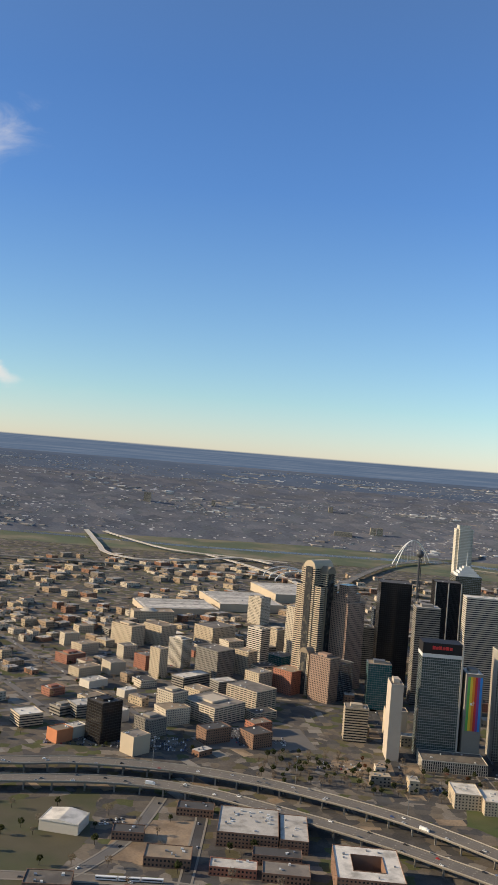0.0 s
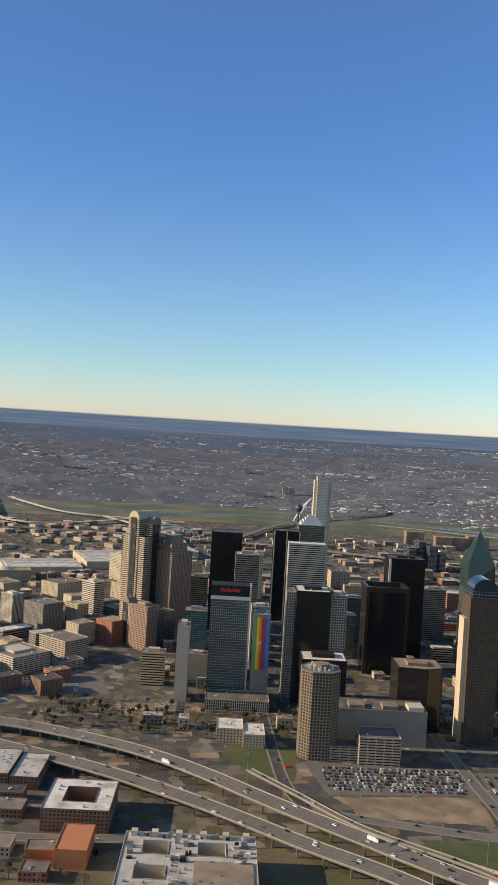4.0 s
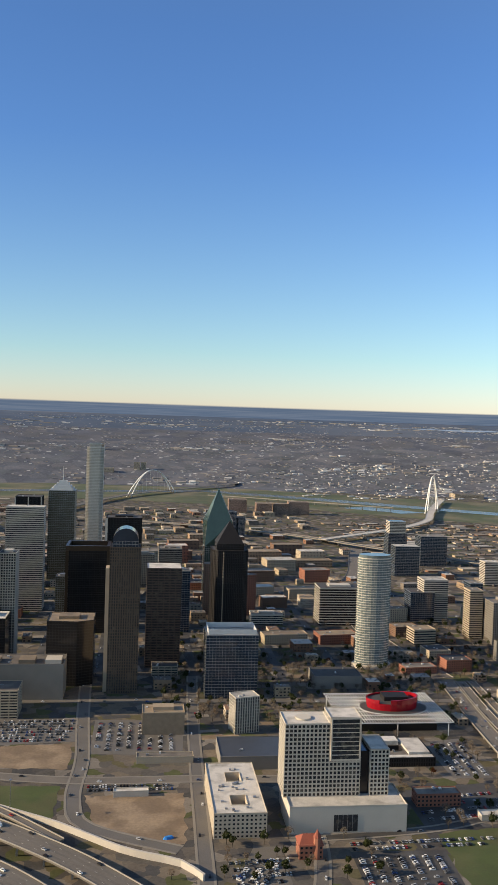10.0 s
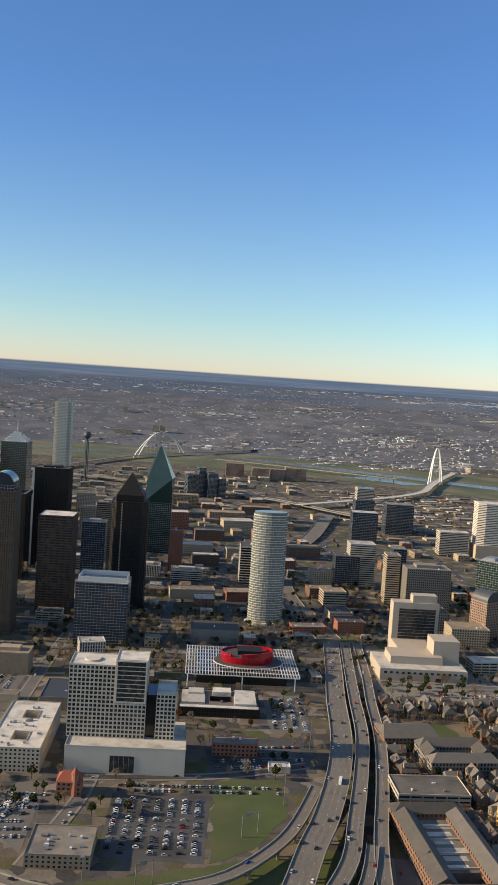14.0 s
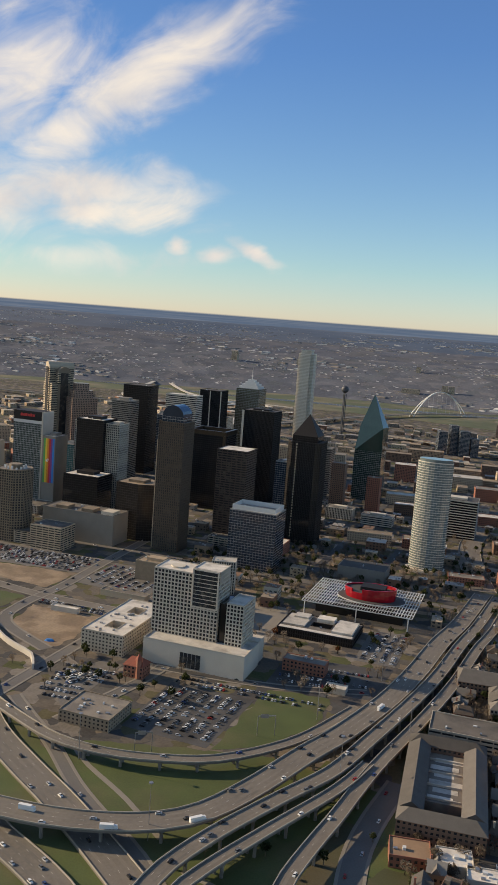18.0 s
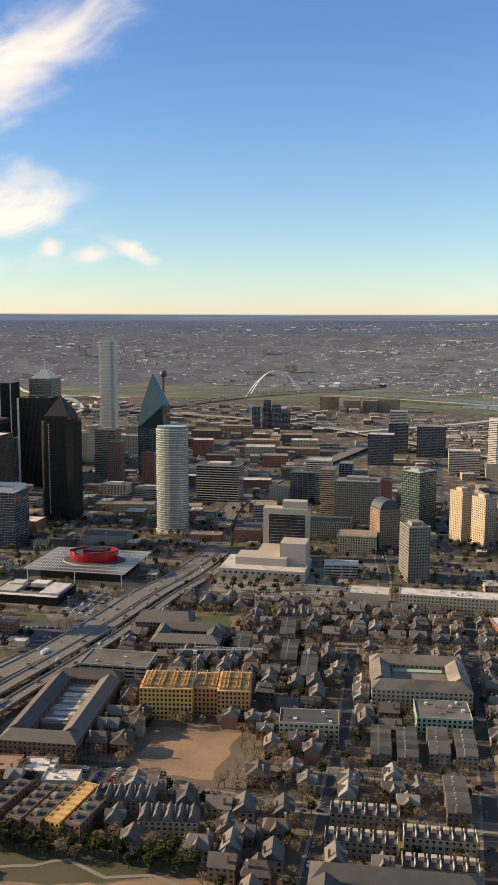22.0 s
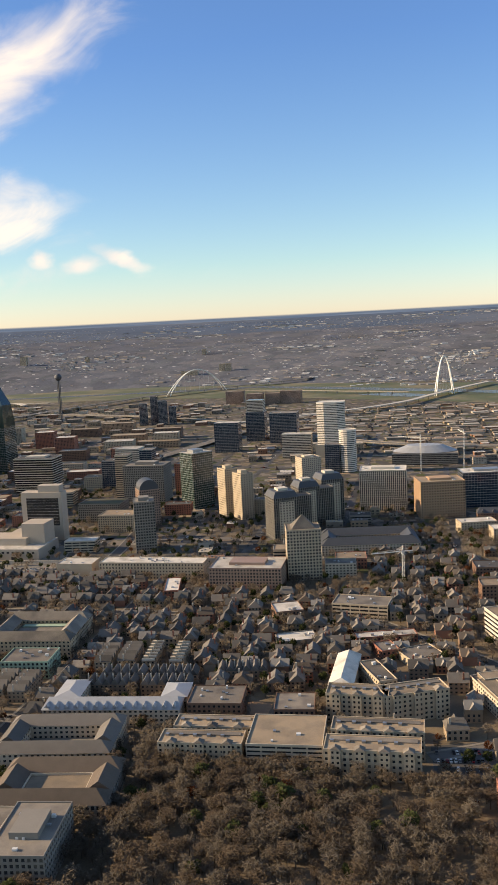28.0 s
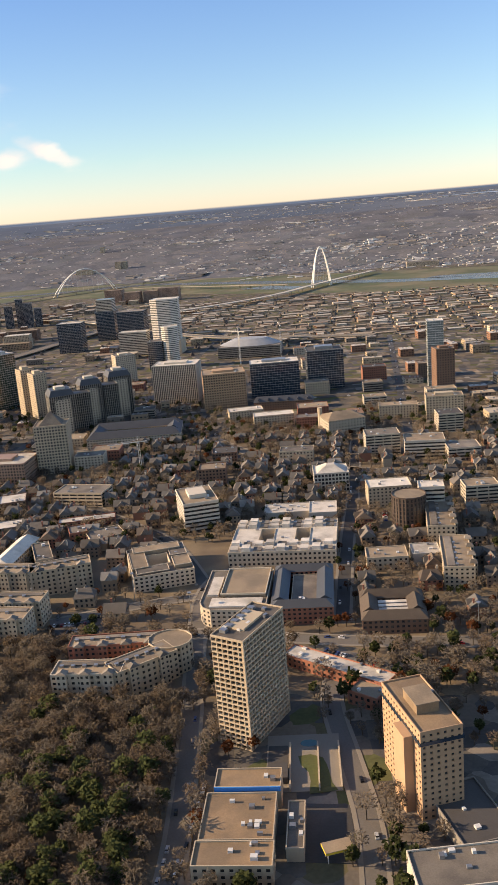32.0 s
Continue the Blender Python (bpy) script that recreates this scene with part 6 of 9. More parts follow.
pyramid(t, rect(18, 16, 2, 2), 12.2, 3.5, "roof_white", "hipped_roof", 0.3)
tower("banded_office", "white office block with dark window bands", "office", 1208.6, 542.5, 0, 28, 20, 12, "white_bands", "roof_tan", 3)
tower("parking_garage", "white banded parking garage", "garage", 1237.4, 529.3, 4, 22, 20, 9, "garage", "roof_gravel", 2)
poly_tower("round_office", "dark office block with rounded balconies", "office", 1203.7, 407.2, 0, oval(9.5, 9.5, 14), 19, "brown_ribs", "roof_tan")
tower("office_block", "white slab behind a round office block", "office", 1209.8, 415.4, 0, 14, 12, 19.5, "white_bands", "roof_white", 3)
t = tower("arena", "arena with a broad curved pale metal roof", "arena", 1000, 1030, 0, 80, 50, 14, "grey_bands", "roof_gravel", 0)
part("arched_roof", Shape().prism(oval(40, 25, 20, 40, 25), 14.6, 22, oval(22, 12, 20, 40, 25)), "silver_roof", t)

# ---- the west end: older blocks on a turned grid ----
OLD = (
    ("tan brick office block", -152, 1065, 22, 40, 25, "buff_punch", "roof_tan"), ("tan brick office block with a deep roof", -117, 1084, 26, 34, 25, "buff_punch", "roof_tan"),
    ("slender tan brick tower", -98, 923, 12, 16, 32, "buff_punch", "roof_gravel"), ("white concrete office block", -80, 980, 16, 22, 32, "white_ribs", "roof_white"),
    ("grey ribbed office block", -36, 939, 28, 34, 31, "grey_grid", "roof_gravel"), ("long tan brick warehouse", -53, 1107, 44, 34, 24, "buff_punch", "roof_gravel"),
    ("white banded office tower", 10, 1000, 16, 22, 48, "white_bands", "roof_gravel"), ("tan courthouse block", -3, 969, 16, 22, 27, "tan_grid", "roof_tan"),
    ("tan stone block with an arched top", 11, 894, 22, 20, 22, "buff_punch", "roof_gravel"), ("cream stone tower", 6, 1290, 22, 26, 40, "cream_punch", "roof_gravel"),
    ("pale stone deco tower", 50, 1020, 14, 16, 74, "cream_punch", "roof_gravel"), ("teal glass office block", 36, 1002, 22, 22, 18, "teal_glass", "roof_gravel"),
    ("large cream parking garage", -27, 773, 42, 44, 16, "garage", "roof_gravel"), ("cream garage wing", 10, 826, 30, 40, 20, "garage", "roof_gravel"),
    ("tan brick block", -45, 824, 18, 22, 17, "buff_punch", "roof_tan"), ("cream brick office block", -67, 785, 20, 22, 23, "cream_punch", "roof_gravel"),
    ("long grey office slab", -68, 896, 40, 18, 10, "grey_bands", "roof_white"), ("tan shop block", -85, 676, 18, 16, 15, "plain_tan", "roof_gravel"),
    ("grey grid office block", -79, 724, 20, 20, 15, "grey_grid", "roof_gravel"), ("brick warehouse", -117, 954, 16, 20, 16, "brick_punch", "roof_gravel"),
    ("orange brick warehouse", 45, 904, 24, 26, 24, "brick_punch", "roof_tan"), ("dark burnt-looking brick tower", -116, 697, 22, 20, 33, "black_glass", "roof_dark"),
    ("orange painted shop", -150, 690, 16, 14, 10, "plain_orange", "roof_tan"), ("white low shop", -140, 706, 14, 12, 9, "plain_white", "roof_white"),
    ("low brick block", -205, 950, 26, 22, 10, "brick_punch", "roof_tan"), ("low tan block", -180, 900, 30, 18, 9, "buff_punch", "roof_tan"),
    ("white low warehouse", -160, 860, 24, 16, 7, "plain_white", "roof_white"), ("low brick shop", -190, 820, 18, 14, 7, "brick_punch", "roof_gravel"),
    ("tan low block", -150, 800, 22, 14, 8, "buff_punch", "roof_tan"), ("white low shop", -120, 838, 16, 12, 7, "plain_white", "roof_white"),
    ("low grey block", -165, 760, 18, 16, 8, "grey_bands", "roof_gravel"), ("white shop", -110, 760, 10, 10, 10, "plain_white", "roof_white"),
    ("tan stone block", -200, 1000, 26, 20, 12, "buff_punch", "roof_tan"), ("tan brick block", 30, 1110, 24, 22, 28, "buff_punch", "roof_gravel"),
    ("pale office block", 60, 1110, 20, 20, 34, "white_bands", "roof_white"), ("tan block", 75, 1060, 18, 18, 30, "buff_punch", "roof_gravel"),
)
for i, (lab, x, y, w, d, h, st, rf) in enumerate(OLD):
    tower("old_block", lab + " in the west end", "building", x, y, 50, w, d, h, st, rf, 4, 2 if i % 3 == 0 else 0)
# convention hall
for x, y, w, d, h in ((-172, 1300, 120, 90, 15), (-60, 1380, 110, 130, 20), (30, 1520, 90, 140, 24)):
    t = tower("convention_hall", "vast white flat-roofed convention hall", "hall", x, y, 20, w, d, h * 0.6, "plain_tan", "roof_white", 8)
    for i in range(7):
        part("roof_ridge", Shape().gable(4, w - 4, 4 + i * (d - 8) / 7, 2 + (i + 1) * (d - 8) / 7, h * 0.6 + 0.15, h * 0.6 + 1.2, "x", 0, 2), "roof_white", t)
t = tower("round_hall", "round tan hall with a pale dome", "hall", -175, 1225, 20, 60, 26, 16, "buff_punch", "roof_tan", 2)
part("dome", Shape().prism(oval(13, 13, 18, 24, 13), 16.2, 20, oval(5, 5, 18, 24, 13)), "white_concrete", t)
t = thing("arched_hall_roof", "white arched trusses over a hall", "roof trusses", 70, 1640, 24, 20)
for k in range(3):
    s = Shape()
    for i in range(14):
        a0, a1 = math.pi * i / 14, math.pi * (i + 1) / 14
        s.beam((-45 * math.cos(a0), k * 34, 20 * math.sin(a0)), (-45 * math.cos(a1), k * 34, 20 * math.sin(a1)), 1.6)
    part("truss", s, "white_metal", t)
# observation tower with a ball
t = thing("ball_tower", "slender concrete tower topped by a lattice ball", "observation tower", 300, 1645, 0, 0)
part("shaft", Shape().prism(oval(1.4, 1.4, 10), 0, 90), "slate_blue", t)
for i in range(3):
    part("leg", Shape().prism(oval(0.7, 0.7, 8, 3.2 * math.cos(i * 2.09), 3.2 * math.sin(i * 2.09)), 0, 88), "slate_blue", t)
bm = bmesh.new()
bmesh.ops.create_uvsphere(bm, u_segments=16, v_segments=10, radius=7.5)
me = bpy.data.meshes.new("ball")
bm.to_mesh(me)
bm.free()
me.materials.append(MATS["slate_blue"])
part("ball", me, "grey_metal", t).location.z = 97
for x, y, w, d, h in ((500, 1560, 16, 20, 42), (520, 1570, 14, 20, 54), (538, 1560, 18, 20, 46), (558, 1566, 14, 18, 34)):
    tower("mirror_hotel", "stepped dark mirror-glass hotel tower", "hotel", x, y, 20, w, d, h, "blue_glass", "roof_dark", 0)
for x, y, w, d, h in ((581, 1971, 42, 30, 30), (640, 1927, 37, 30, 26), (683, 1939, 34, 26, 25), (718, 1943, 48, 30, 29)):
    tower("jail_block", "tan and brown brick institutional block by the river", "building", x, y, 0, w, d, h, "pink_grid", "roof_tan", 2)
for x, y, w, d, h in ((425, 1395, 50, 24, 14), (462, 1450, 60, 24, 17), (540, 1284, 56, 28, 15), (592, 1348, 48, 24, 17), (600, 1236, 66, 24, 10), (412, 1290, 46, 22, 13)):
    tower("brick_warehouse", "old brown brick warehouse with a flat tan roof", "warehouse", x, y, 6, w, d, h, "orange_punch" if w > 52 else "brown_punch", "roof_tan", 0)
for x, y, w, d, h in ((620, 1260, 40, 24, 20), (560, 1200, 44, 30, 16), (520, 1120, 40, 26, 14), (600, 1120, 36, 24, 16), (640, 1040, 40, 26, 12), (480, 1200, 30, 26, 24), (420, 1260, 30, 24, 26), (380, 1180, 30, 28, 30), (330, 1330, 30, 24, 26), (560, 1010, 40, 22, 12), (500, 1020, 44, 20, 12), (600, 960, 40, 20, 10), (520, 960, 30, 16, 12), (640, 830, 26, 18, 10), (500, 800, 44, 16, 9), (555, 800, 40, 20, 9), (610, 700, 30, 14, 6)):
    tower("old_block", "red and tan brick warehouse block", "building", x, y, 8, w, d, h, ("brick_punch", "buff_punch", "brown_punch")[int(x) // 20 % 3], ("roof_white", "roof_gravel", "roof_tan")[int(y) // 10 % 3], 5)
for x, y, w, d, h, st in ((455, 890, 30, 18, 12, "white_ribs"), (497, 880, 34, 20, 11, "white_bands"), (300, 980, 26, 22, 50, "grey_grid"), (400, 1010, 28, 24, 60, "grey_bands"), (405, 850, 24, 20, 62, "blue_glass"), (290, 900, 14, 16, 46, "copper_glass"), (190, 850, 18, 20, 60, "white_bands"), (320, 1110, 30, 24, 42, "buff_punch"), (370, 1090, 26, 20, 40, "tan_grid"), (120, 1010, 22, 20, 60, "grey_bands"), (150, 1090, 26, 24, 70, "blue_glass"), (100, 1180, 30, 24, 50, "buff_punch"), (190, 1210, 26, 24, 62, "cream_punch"), (270, 660, 26, 18, 8, "grey_bands"), (130, 790, 20, 16, 24, "plain_tan")):
    tower("office_block", "mid-height office block between the downtown towers", "office", x, y, 0, w, d, h, st, "roof_gravel", 3, 2)

# ---- blocks in the foreground of the first stretch ----
t = tower("warehouse", "white metal shed with a low pitched roof", "warehouse", -120.4, 530.1, -8, 26, 20, 6.5, "plain_white", "roof_white", 0)
part("pitched_roof", Shape().gable(0, 26, 0, 20, 6.7, 8.6, "y", 0.4), "roof_white", t)
tower("warehouse", "long brick warehouse with a patched white roof", "warehouse", -8.4, 531.1, 0, 39, 42, 9, "brown_punch", "roof_white", 22)
tower("warehouse", "brick warehouse wing with a white roof", "warehouse", 31.6, 530.1, 0, 18, 40, 8, "brown_punch", "roof_white", 8)
tower("warehouse", "dark-roofed low brick warehouse", "warehouse", -38, 572, 0, 25, 13, 5, "brown_punch", "roof_dark", 3)
tower("low_shop", "low brown brick shop with roof vents", "shop", -73.4, 526, 4, 20, 12, 5, "brown_punch", "roof_dark", 4)
tower("low_shop", "low brick shop with a tan roof and skylights", "shop", -48.9, 495.3, 2, 28, 18, 5.5, "brown_punch", "roof_tan", 6)
tower("low_shop", "brick shop with a white roof", "shop", -9.9, 492.2, 0, 28, 12, 5, "brick_punch", "roof_white", 4)
tower("low_shop", "grey flat-roofed brick shop", "shop", 21.2, 490.2, 0, 28, 16, 5, "brown_punch", "roof_gravel", 4)
tower("low_shop", "long dark-roofed brick shop", "shop", 14.9, 510.7, 0, 30, 12, 6, "brown_punch", "roof_dark", 4)
tower("low_shop", "low shop with a patched roof", "shop", -108.3, 452.3, 6, 26, 16, 5, "brown_punch", "roof_gravel", 5)
tower("low_shop", "low white-roofed shop beside the tracks", "shop", -53.2, 445.2, 3, 34, 16, 5, "brick_punch", "roof_white", 6)
tower("low_shop", "low grey shop beside the tracks", "shop", -10.1, 443.1, 2, 26, 16, 6, "grey_bands", "roof_gravel", 5)
tower("low_shop", "low tan shop beside the tracks", "shop", 23.8, 445.2, 0, 30, 14, 5, "buff_punch", "roof_tan", 5)
court_block("brick_loft", "square brick loft block with a white roof round a dark court", 62.9, 476, 0, 39, 43, 13, "brown_punch", [(10, 29, 11, 32)], "roof_white", 22)
tower("orange_hall", "bright orange-roofed hall beside a brick loft block", "hall", 79, 435.1, 0, 17, 30, 10, "plain_orange", "orange_paint", 0)
tower("orange_hall", "low orange painted annex", "hall", 61.9, 443.2, 4, 16, 12, 5, "plain_orange", "roof_gravel", 1)
tower("low_shop", "low brick shop behind an orange hall", "shop", 64.2, 420.8, 0, 14, 12, 5, "brick_punch", "roof_gravel", 2)
court_block("apartment_block", "white-roofed apartment block round three dark courts", 114.7, 394.3, 0, 70, 57, 14, "cream_punch", [(10, 24, 33, 48), (39, 54, 33, 48), (8, 24, 8, 22)], "roof_white", 34)
ab = [o for o in scene.objects if o.get("label") == "white-roofed apartment block round three dark courts"][0]
rng = random.Random(8)
for x0, x1, y0, y1 in ((1, 69, 50, 56), (25.5, 38, 24, 49), (55.5, 69, 24, 49), (1, 7, 24, 49), (26, 32, 2, 22)):
    n = max(2, int((x1 - x0) * (y1 - y0) / 28))
    for i in range(n):
        ux, uy = rng.uniform(x0, x1 - 3), rng.uniform(y0, y1 - 2.5)
        part("roof_box", Shape().box(ux, ux + rng.uniform(1.2, 3.6), uy, uy + rng.uniform(1, 2.6), 14.05, 14.5 + rng.uniform(0.2, 2.2)), rng.choice(("roof_white", "grey_metal", "roof_gravel", "shade_black")), ab)
for x0 in (3, 14, 27, 40, 52, 63):
    part("stair_house", Shape().box(x0, x0 + 3.4, 52, 56, 14.05, 16.8), "cream_stucco", ab)
part_deck = thing("parking_deck", "tan roof deck of an apartment garage", "garage", 152.6, 395.7, 14.2, 0)
part("deck", Shape().box(0, 30, 0, 26, 0, 0.5), "roof_tan", part_deck)

# ---- round the ramps ----
tower("low_shop", "low grey-roofed tan clinic beside a parking lot", "shop", 457.6, 329.3, 0, 28, 25, 6, "house_tan", "roof_gravel", 12)
t = tower("chapel", "old brick chapel with a red tile roof", "chapel", 460.2, 394.3, 0, 12, 10, 7, "brick_punch", "roof_tan", 0)
part("tile_roof", Shape().gable(0, 12, 0, 10, 7.1, 11, "x", 0.5, 3), "tile_red", t)
part("turret", Shape().prism(oval(1.8, 1.8, 8, 9, 1), 0, 11), "red_brick", t)
part("turret_roof", Shape().prism(oval(2.2, 2.2, 8, 9, 1), 11, 15, oval(0.05, 0.05, 8, 9, 1)), "tile_red", t)
uc = pitched_block("apartment_court", "dark-roofed apartment block round a paved car court", 630.6, 302.2, 4, 36, 80, 9, 3.5, "brown_punch", "shingle", 10)
part("car_deck", Shape().box(10.2, 25.8, 24, 69.8, 0, 6.2), "roof_gravel", uc, "pale concrete car deck in the court")
for i in range(6):
    part("deck_patch", Shape().box(11 + 2 * (i % 2), 22 + 2 * (i % 3), 26 + i * 7, 30 + i * 7, 6.2, 6.26 + 0.01 * i), "roof_white", uc)
for i in range(4):
    part("deck_wall", Shape().box(10.2, 25.8, 26 + i * 12, 26.4 + i * 12, 6.2, 7.2), "white_concrete", uc)
tower("parking_garage", "pale concrete garage with ramped decks", "garage", 632.4, 391.5, 2, 38, 22, 9, "garage", "roof_gravel", 4)
pitched_block("apartment_court", "dark-roofed apartment block among trees", 660.2, 431.3, 5, 40, 30, 9, 4, "grey_grid", "shingle", 9)
pitched_block("apartment_court", "grey-roofed apartment block among bare trees", 640.2, 462.9, 5, 34, 22, 9, 4, "brown_punch", "shingle")
tower("low_shop", "low white-roofed workshop beside a brick workshop", "shop", 649.5, 284.5, 10, 14, 12, 5, "plain_white", "roof_white", 5)
tower("low_shop", "low brick workshop with a rusty roof", "shop", 631.6, 282.4, 10, 16, 13, 5, "brick_punch", "dirt_orange", 2)
tower("low_shop", "low workshop with a patched white roof", "shop", 661.4, 279.7, 8, 15, 9, 5, "plain_white", "roof_white", 6)
for x, y, d in ((649.5, 248.8, 27), (661.4, 248.9, 26), (669.4, 249, 27), (685, 249.8, 30)):
    t = tower("row_houses", "dark brick row of town houses with parapets between flat roofs", "row houses", x, y, -9, 6.2, d, 7, "brown_punch", "roof_dark", 0)
    for i in range(5):
        part("parapet", Shape().box(0.2, 6.0, 1 + i * (d - 2) / 4, 1.3 + i * (d - 2) / 4, 7.1, 7.8), "roof_gravel", t)
    for i in range(4):
        part("roof_stair", Shape().box(0.6, 2.6, 3.5 + i * (d - 2) / 4, 6.0 + i * (d - 2) / 4, 7.1, 8.6), "roof_gravel", t)

# ---- timber-frame building site ----
t = tower("row_houses", "half-built row of town houses in yellow sheathing", "construction site", 676.8, 249.9, -9, 6.4, 29, 7, "site_yellow", "timber", 0)
for i in range(8):
    part("stud_wall", Shape().box(0.4, 6.0, 0.8 + i * 3.8, 1.1 + i * 3.8, 7.1, 8.4), "timber", t)
t = thing("building_site", "half-built apartment block of yellow sheathing and raw timber", "construction site", 680.1, 352, 0, 8)
facade(t, 26, 22, 0, 16, "site_yellow")
facade(t, 12, 20, 0, 14, "site_brick", 26.1, 6)
facade(t, 16, 24, 0, 15.5, "site_brick", 38.2, 0)
for x0, x1, y0, y1, z in ((0, 26, 0, 22, 16), (26.1, 38.1, 6, 26, 14), (38.2, 54.2, 0, 24, 15.5)):
    part("deck", Shape().box(x0, x1, y0, y1, z, z + 0.3), "timber", t)
    n = int((x1 - x0) / 2)
    for i in range(n):
        part("stud_wall", Shape().box(x0 + 1 + i * 2, x0 + 1.25 + i * 2, y0 + 1, y1 - 1, z + 0.3, z + 1.0 + 0.5 * (i % 3)), "timber", t)
    for j in range(3):
        part("stud_wall", Shape().box(x0 + 0.5, x1 - 0.5, y0 + 3 + j * 6, y0 + 3.25 + j * 6, z + 0.3, z + 1.3), "timber", t)


def crane(x, y, h, jib, turn, label):
    c = thing("tower_crane", label, "crane", x, y, 0, turn)
    mast = Shape()
    for sx in (-0.6, 0.6):
        for sy in (-0.6, 0.6):
            mast.beam((sx, sy, 0), (sx, sy, h), 0.22)
    for i in range(int(h / 1.6)):
        s = 1 if i % 2 else -1
        mast.beam((-0.6 * s, -0.6, i * 1.6), (0.6 * s, -0.6, i * 1.6 + 1.6), 0.12).beam((0.6, -0.6 * s, i * 1.6), (0.6, 0.6 * s, i * 1.6 + 1.6), 0.12)
    part("mast", mast, "crane_paint", c)
    arm = Shape().beam((-jib * 0.3, 0, h), (jib, 0, h), 0.5).beam((0, 0, h + 1.6), (jib, 0, h + 0.5), 0.22)
    for i in range(int(jib / 2)):
        arm.beam((i * 2, 0, h), (i * 2 + 1, 0, h + 1.6 - 1.1 * (i * 2 + 1) / jib), 0.12)
    part("jib", arm, "crane_paint", c)
    part("cab", Shape().box(-0.9, 0.9, -1.6, -0.5, h - 1.8, h - 0.1), "white_metal", c)
    part("counterweight", Shape().box(-jib * 0.3, -jib * 0.2, -0.8, 0.8, h - 1.5, h - 0.2), "grey_concrete", c)
    part("top", Shape().beam((0, 0, h), (0, 0, h + 4), 0.5), "crane_paint", c)


crane(703.8, 369.6, 31, 34, 12, "white lattice tower crane over a timber building site")
crane(1021.3, 531.8, 24, 22, 200, "white lattice tower crane among trees")
crane(1035, 985, 40, 30, 150, "thin lattice tower crane beside an arena")
crane(1085, 990, 44, 30, 100, "thin lattice tower crane by glass towers")

# ---- apartments and garages of the last stretch ----
cb = pitched_block("brick_court", "tan brick apartment block with grey roofs round a court", 791.6, 385.7, 5, 50, 44, 11, 4, "house_tan", "roof_gravel", 10)
part("car_deck", Shape().box(10.3, 39.7, 10.3, 33.7, 0, 8.5), "roof_gravel", cb, "pale car deck in the court")
part("green_panel", Shape().box(12, 38, 29, 33, 8.55, 9.2), "sheathing_green", cb, "green courtyard roof strip")
tower("unfinished_block", "half-built block in white and green sheathing", "construction site", 814, 361.4, 5, 26, 20, 9, "site_green", "roof_gravel", 8)
tower("row_houses", "grey-white row of three-storey houses with a dark roof", "row houses", 751, 343.3, 6, 28, 15, 9, "cream_punch", "roof_dark", 6)
pitched_block("dormer_block", "long dark-roofed block with white chimneys", 780.6, 207.6, 3, 58, 36, 8, 4, "brown_punch", "shingle", 11, dormers=9)
tower("parking_deck", "pale tan roof deck inside a dark-roofed block", "garage", 792.8, 219.7, 3, 34, 13, 7.4, "garage", "roof_tan", 4)
t = pitched_block("mansard_block", "long pale block with a silver mansard roof and dormers", 860.5, 310.7, 5, 64, 13, 8, 3.5, "cream_punch", "silver_roof", None, "apartment building", 14, 2)
pitched_block("mansard_block", "side wing with a silver mansard roof", 860.7, 324.7, 5, 12, 20, 8, 1.6, "cream_punch", "silver_roof", None, "apartment building", 0, 5)
pitched_block("mansard_block", "end wing with a silver mansard roof", 912.2, 329.2, 5, 12, 16, 8, 1.6, "cream_punch", "silver_roof", None, "apartment building", 0, 5)
ac = pitched_block("apartment_court", "grey-roofed apartment block round a court", 857, 267.7, 7, 50, 34, 8.5, 3.5, "cream_punch", "shingle", 9)
part("pool_deck", Shape().box(9.3, 40.7, 9.3, 24.7, 0, 3), "pavement", ac, "paved pool deck in the court")
part("pool", Shape().prism(oval(5, 2.4, 14, 26, 17), 3, 3.06), "glass_teal", ac, "small blue pool")
bc = pitched_block("apartment_court", "brown-roofed apartment block round a court", 873.1, 231.3, 7, 46, 34, 8, 4, "grey_grid", "shingle_brown", 10)
part("car_deck", Shape().box(10.3, 35.7, 10.3, 23.7, 0, 7), "roof_tan", bc, "pale tan deck in the court")
part("deck_wall", Shape().ring(10.4, 35.6, 10.4, 23.6, 7, 7.9, 0.3), "cream_stucco", bc)
tower("loft_block", "modern grey loft block with a gravel roof", "apartment building", 893.1, 194.9, 6, 20, 32, 13, "grey_grid", "roof_gravel", 12, 2.5)
court_block("glass_court", "low block with a green glass court roof", 853.2, 195.7, 4, 36, 32, 9, "cream_punch", [(10, 26, 8, 24)], "roof_gravel", 10)
tower("row_houses", "row of white-trimmed town houses", "row houses", 845.9, 235.9, 4, 9, 26, 8, "cream_punch", "roof_white", 8)
tower("loft_block", "flat-roofed brown brick loft block", "apartment building", 927, 320, 4, 25, 20, 9, "brown_punch", "roof_gravel", 8)
tower("parking_garage", "cream concrete parking garage with open decks", "garage", 962.2, 280.6, 2, 31, 27, 11, "garage", "roof_tan", 3)


